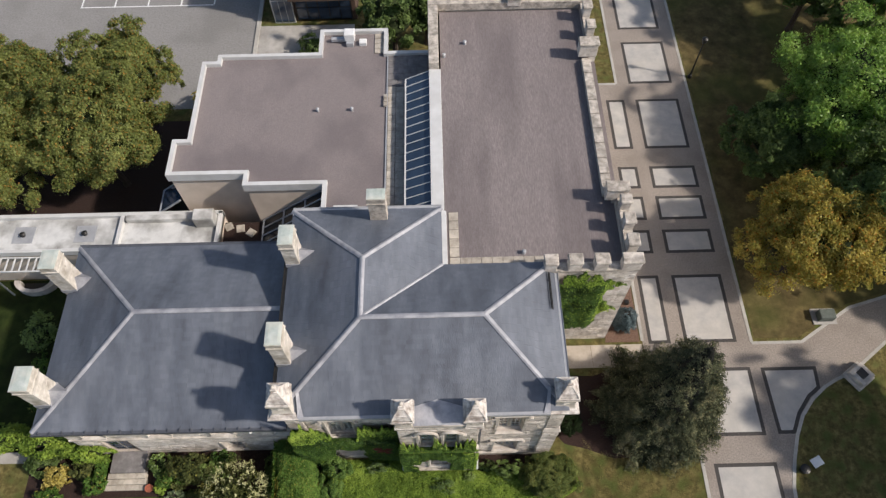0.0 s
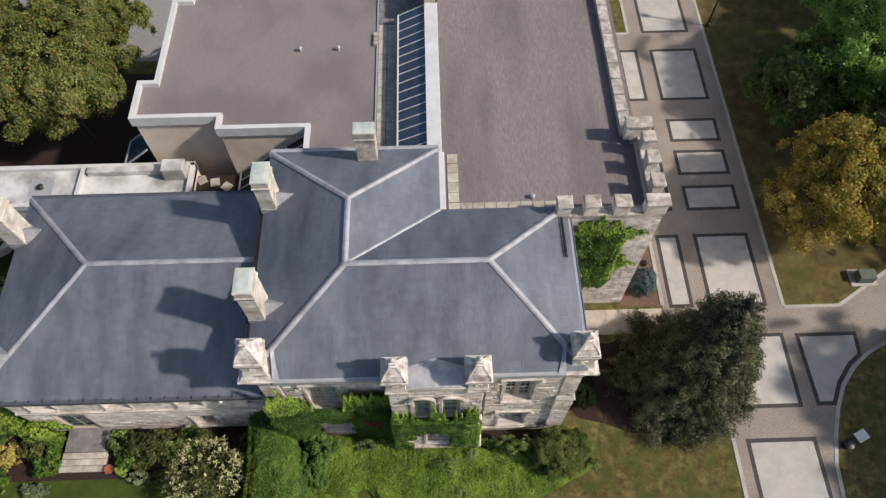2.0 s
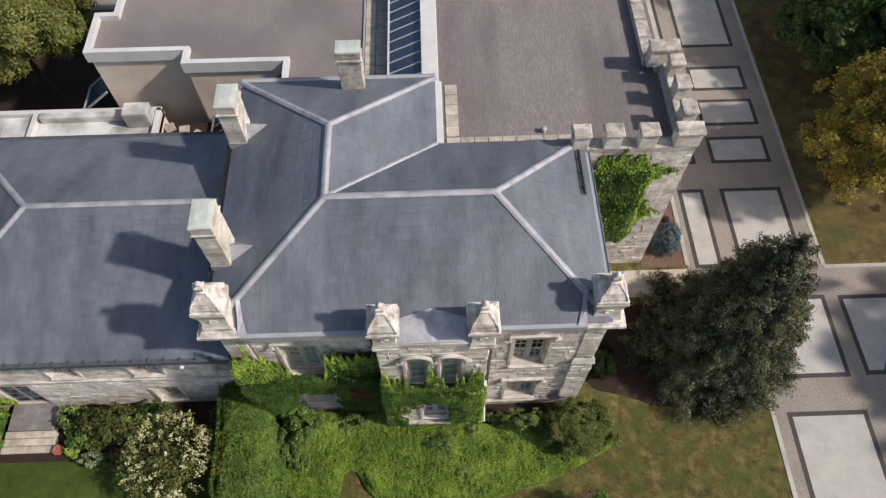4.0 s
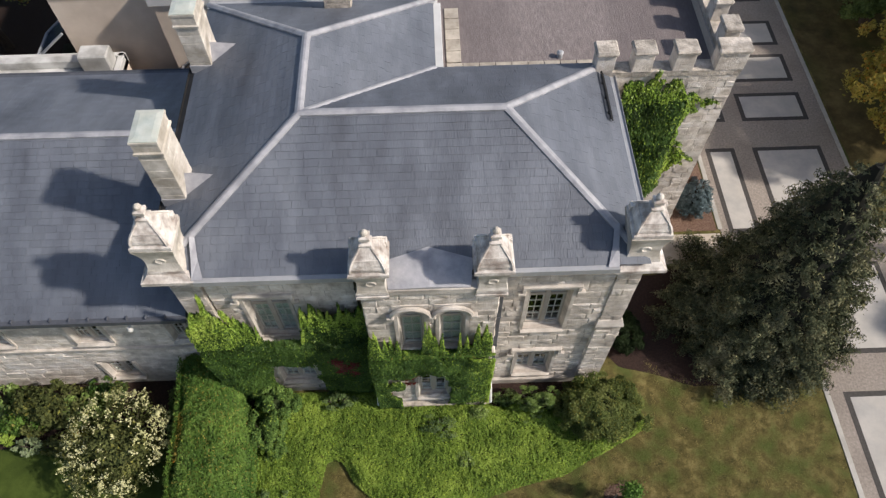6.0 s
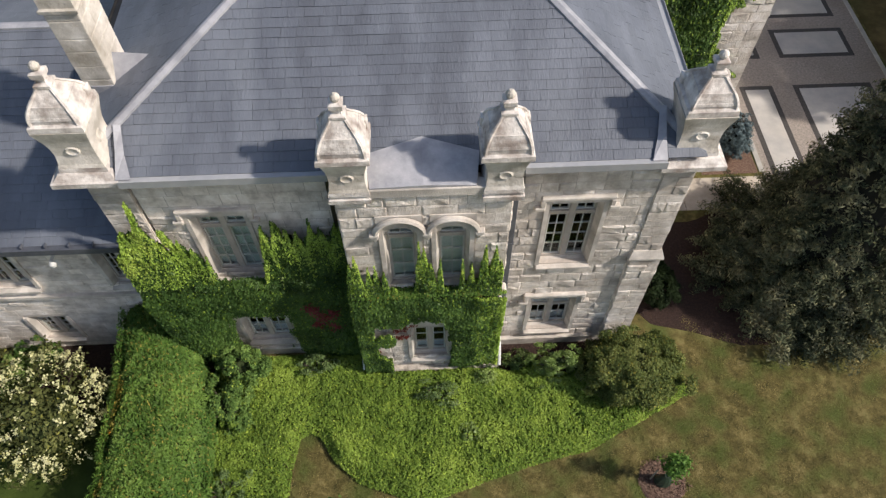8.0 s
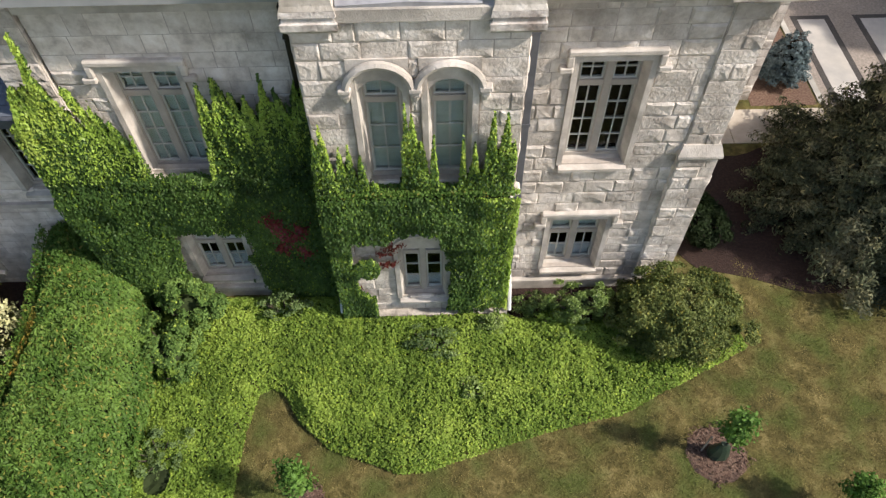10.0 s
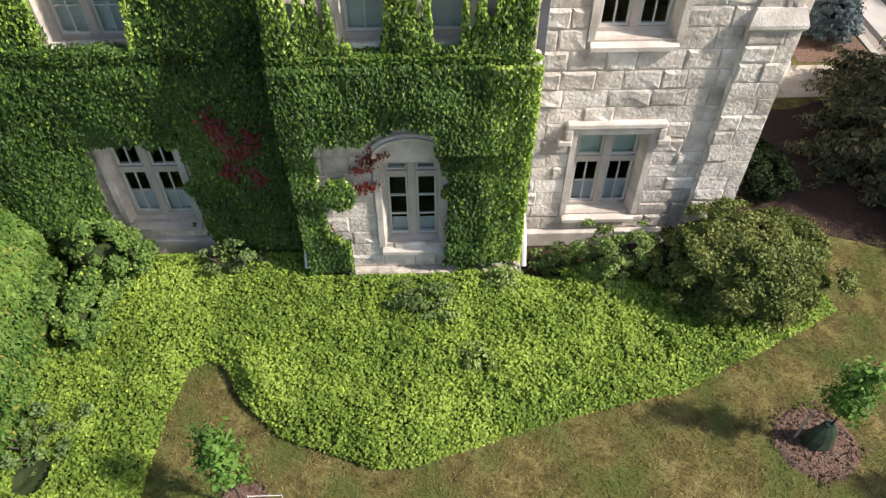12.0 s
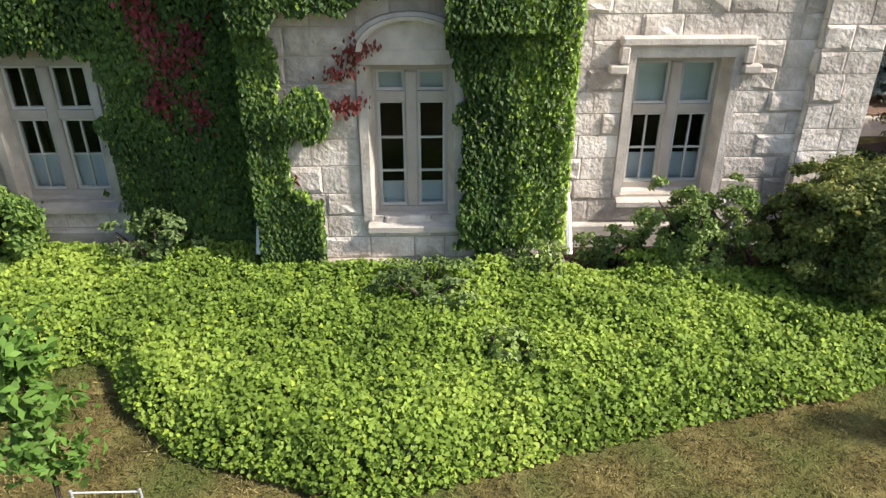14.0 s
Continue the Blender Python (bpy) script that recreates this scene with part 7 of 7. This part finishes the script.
while len(P) < 120000:
    x, y = rs.uniform(-5.0, 13.4), rs.uniform(-10.0, 1.2)
    if (x > 10.5 or y > -0.6) and rs.rand() < 0.35:
        continue
    if y > -0.6 and (x < 6.5 or ((x - 9.4) / 3.7) ** 2 + ((y - 2.0) / 2.3) ** 2 < 0.9 + 0.5 * bumpy(x, y, 6, 1.7)):
        continue
    if (x - 5.6) ** 2 + (y + 4.4) ** 2 > 0.36 and not (y > -1.6 and 5.2 < x < 7.2) and not inside(COVER, x, y):
        P.append((x, y, rs.uniform(0.0, 0.02)))
lawn = leaf_cloud("lawn_grass", P, np.tile((0, -0.2, 0.9), (len(P), 1)), 0.06, "blade", None, "short dry grass blades of the lawn", seed=12, spread=0.7, aspect=0.16, category="grass")

# lamp post, plinth and small fittings by the walk
lamp = thing("lamp_post", "slim black pedestrian lamp post on the lawn", "street lamp", (18.15, 26.5, 0))
bm = bmesh.new()
rings(bm, 18.15, 26.5, [(0, 0.16, 0.16), (0.25, 0.13, 0.13), (0.3, 0.06, 0.06), (3.3, 0.045, 0.045)])
part("pole", bm, "black_metal", lamp)
bm = bmesh.new()
rings(bm, 18.15, 26.5, [(3.3, 0.07, 0.07), (3.38, 0.14, 0.14), (3.62, 0.2, 0.2), (3.7, 0.22, 0.22), (3.8, 0.06, 0.06)])
part("lantern", bm, "black_metal", lamp)
pl = thing("plinth", "square pale stone plinth with dark plaque", "plinth", (23.25, 3.7, 0))
for name, h, z0, z1, mat in (("base", 0.62, 0, 0.25, "dressed"), ("block", 0.5, 0.255, 0.6, "dressed"), ("plaque", 0.26, 0.605, 0.63, "black_metal")):
    bm = bmesh.new()
    box(bm, -h, h, -h, h, z0, z1, bevel=0.015)
    bmesh.ops.rotate(bm, verts=bm.verts, matrix=Matrix.Rotation(radians(35), 3, "Z"))
    bmesh.ops.translate(bm, verts=bm.verts, vec=(23.25, 3.7, 0))
    part(name, bm, mat, pl)
bm = bmesh.new()
box(bm, -0.3, 0.3, -0.24, 0.24, 0.3, 0.36, bevel=0.01)
box(bm, -0.05, 0.05, -0.05, 0.05, 0, 0.3)
bmesh.ops.rotate(bm, verts=bm.verts, matrix=Matrix.Rotation(radians(25), 3, "Z"))
bmesh.ops.translate(bm, verts=bm.verts, vec=(19.5, -1.0, 0))
single("lawn_sign", bm, "white_paint", "small white tilted sign on the lawn", "sign")
# urn-like dark round shape; it is no lamp
bm = bmesh.new()
rings(bm, 18.8, -1.35, [(0, 0.2, 0.2), (0.3, 0.24, 0.24), (0.34, 0.27, 0.27), (0.4, 0.1, 0.1)])
single("flood_light", bm, "black_metal", "dark round fitting beside the walk", "light")
ub = thing("utility_box", "grey green metal utility box by the path", "utility box", (22.4, 7.4, 0))
part("cabinet", B(21.95, 22.85, 7.1, 7.7, 0.06, 0.6, bevel=0.03), "moss_metal", ub)
part("pad", B(21.7, 23.1, 6.95, 7.95, 0, 0.06), "concrete", ub)
bm = bmesh.new()
box(bm, 10.72, 10.98, 8.5, 8.75, 0.0, 0.3, bevel=0.02)
single("ground_spotlight", bm, "black_metal", "small black ground spotlight in the mulch", "light")
# roof fittings
for k in range(21):
    x = -19.2 + k * 0.55
    if k == 0:
        bm = bmesh.new()
        box(bm, -0.015, 0.015, -0.04, 0.08, 0.0, 0.07)
        sg = part("snow_guard", bm, "iron", wing)
        guard = sg.data
    else:
        sg = new("snow_guard", guard)
        place(sg, wing)
    sg.matrix_basis = Matrix.Translation((x, -0.02, LZ + 0.02))
bm = bmesh.new()
for y0 in (4.7, 5.3, 5.9):
    box(bm, 4.86, 4.92, y0, y0 + 0.05, 8.66, 8.9)
tube(bm, [(4.89, 4.4, 8.88), (4.89, 6.3, 8.88)], 0.035, 6)
tube(bm, [(4.95, 4.4, 8.8), (4.95, 6.3, 8.8)], 0.025, 6)
part("snow_rail", bm, "black_metal", house, "dark metal snow rail near the eaves")
for x, s in ((-6.55, 1), (4.4, -1)):
    bm = bmesh.new()
    rows_ = [((x, -0.38, EZ + 0.03), (x + s * 0.3, -0.38, EZ + 0.03)), ((x, 0.1, EZ + 0.32), (x + s * 0.16, 0.1, EZ + 0.27)), ((x - s * 0.05, 0.6, EZ + 0.58), (x + s * 0.08, 0.62, EZ + 0.53))]
    vs = [[bm.verts.new(q) for q in r_] for r_ in rows_]
    for p, q in zip(vs, vs[1:]):
        bm.faces.new((p[0], p[1], q[1], q[0]) if s > 0 else (p[1], p[0], q[0], q[1]))
    part("flashing", bm, "lead", house, "pale blue grey lead apron")
# west side rail and window well
rail = thing("roof_rail", "white slatted roof guard rail", "railing", (-24.3, 10.6, 0))
for y in (10.15, 11.05):
    part("rail", B(-30.0, -22.7, y - 0.04, y + 0.04, 2.96, 3.04), "white_metal", rail)
for k in range(18):
    x = -29.8 + k * 0.41
    part("slat", B(x, x + 0.07, 10.195, 11.005, 2.97, 3.03), "white_metal", rail)
for x in (-29.9, -26.3, -22.9):
    part("post", B(x, x + 0.08, 10.11, 10.19, 0, 2.955), "white_metal", rail)
well = thing("window_well", "rounded pale stone window well with painted dark opening", "window well", (-24.95, 10.2, 0))
bm = bmesh.new()
for k in range(12):
    a0, a1 = math.pi + math.pi * k / 12, math.pi + math.pi * (k + 1) / 12
    q = [(-24.95 + r_ * 1.27 * math.cos(a), 10.9 + r_ * 0.87 * math.sin(a)) for r_, a in ((1.0, a0), (1.0, a1), (0.72, a1), (0.72, a0))]
    prism(bm, q, 0, 0.5)
part("rim", bm, "dressed", well)
# flat black slab in place of the shade down the well
part("opening", B(-25.75, -24.15, 10.42, 10.88, 0.0, 0.1), "black_metal", well)
# parking stall lines
for k in range(5):
    part("stall_line", B(-28.0 + k * 2.6, -27.88 + k * 2.6, 35.2, 40.2, -0.05, 0.004), "white_paint", bpy.data.objects["road"])
part("stall_line", B(-28.0, -17.6, 35.1, 35.2, -0.05, 0.004), "white_paint", bpy.data.objects["road"])
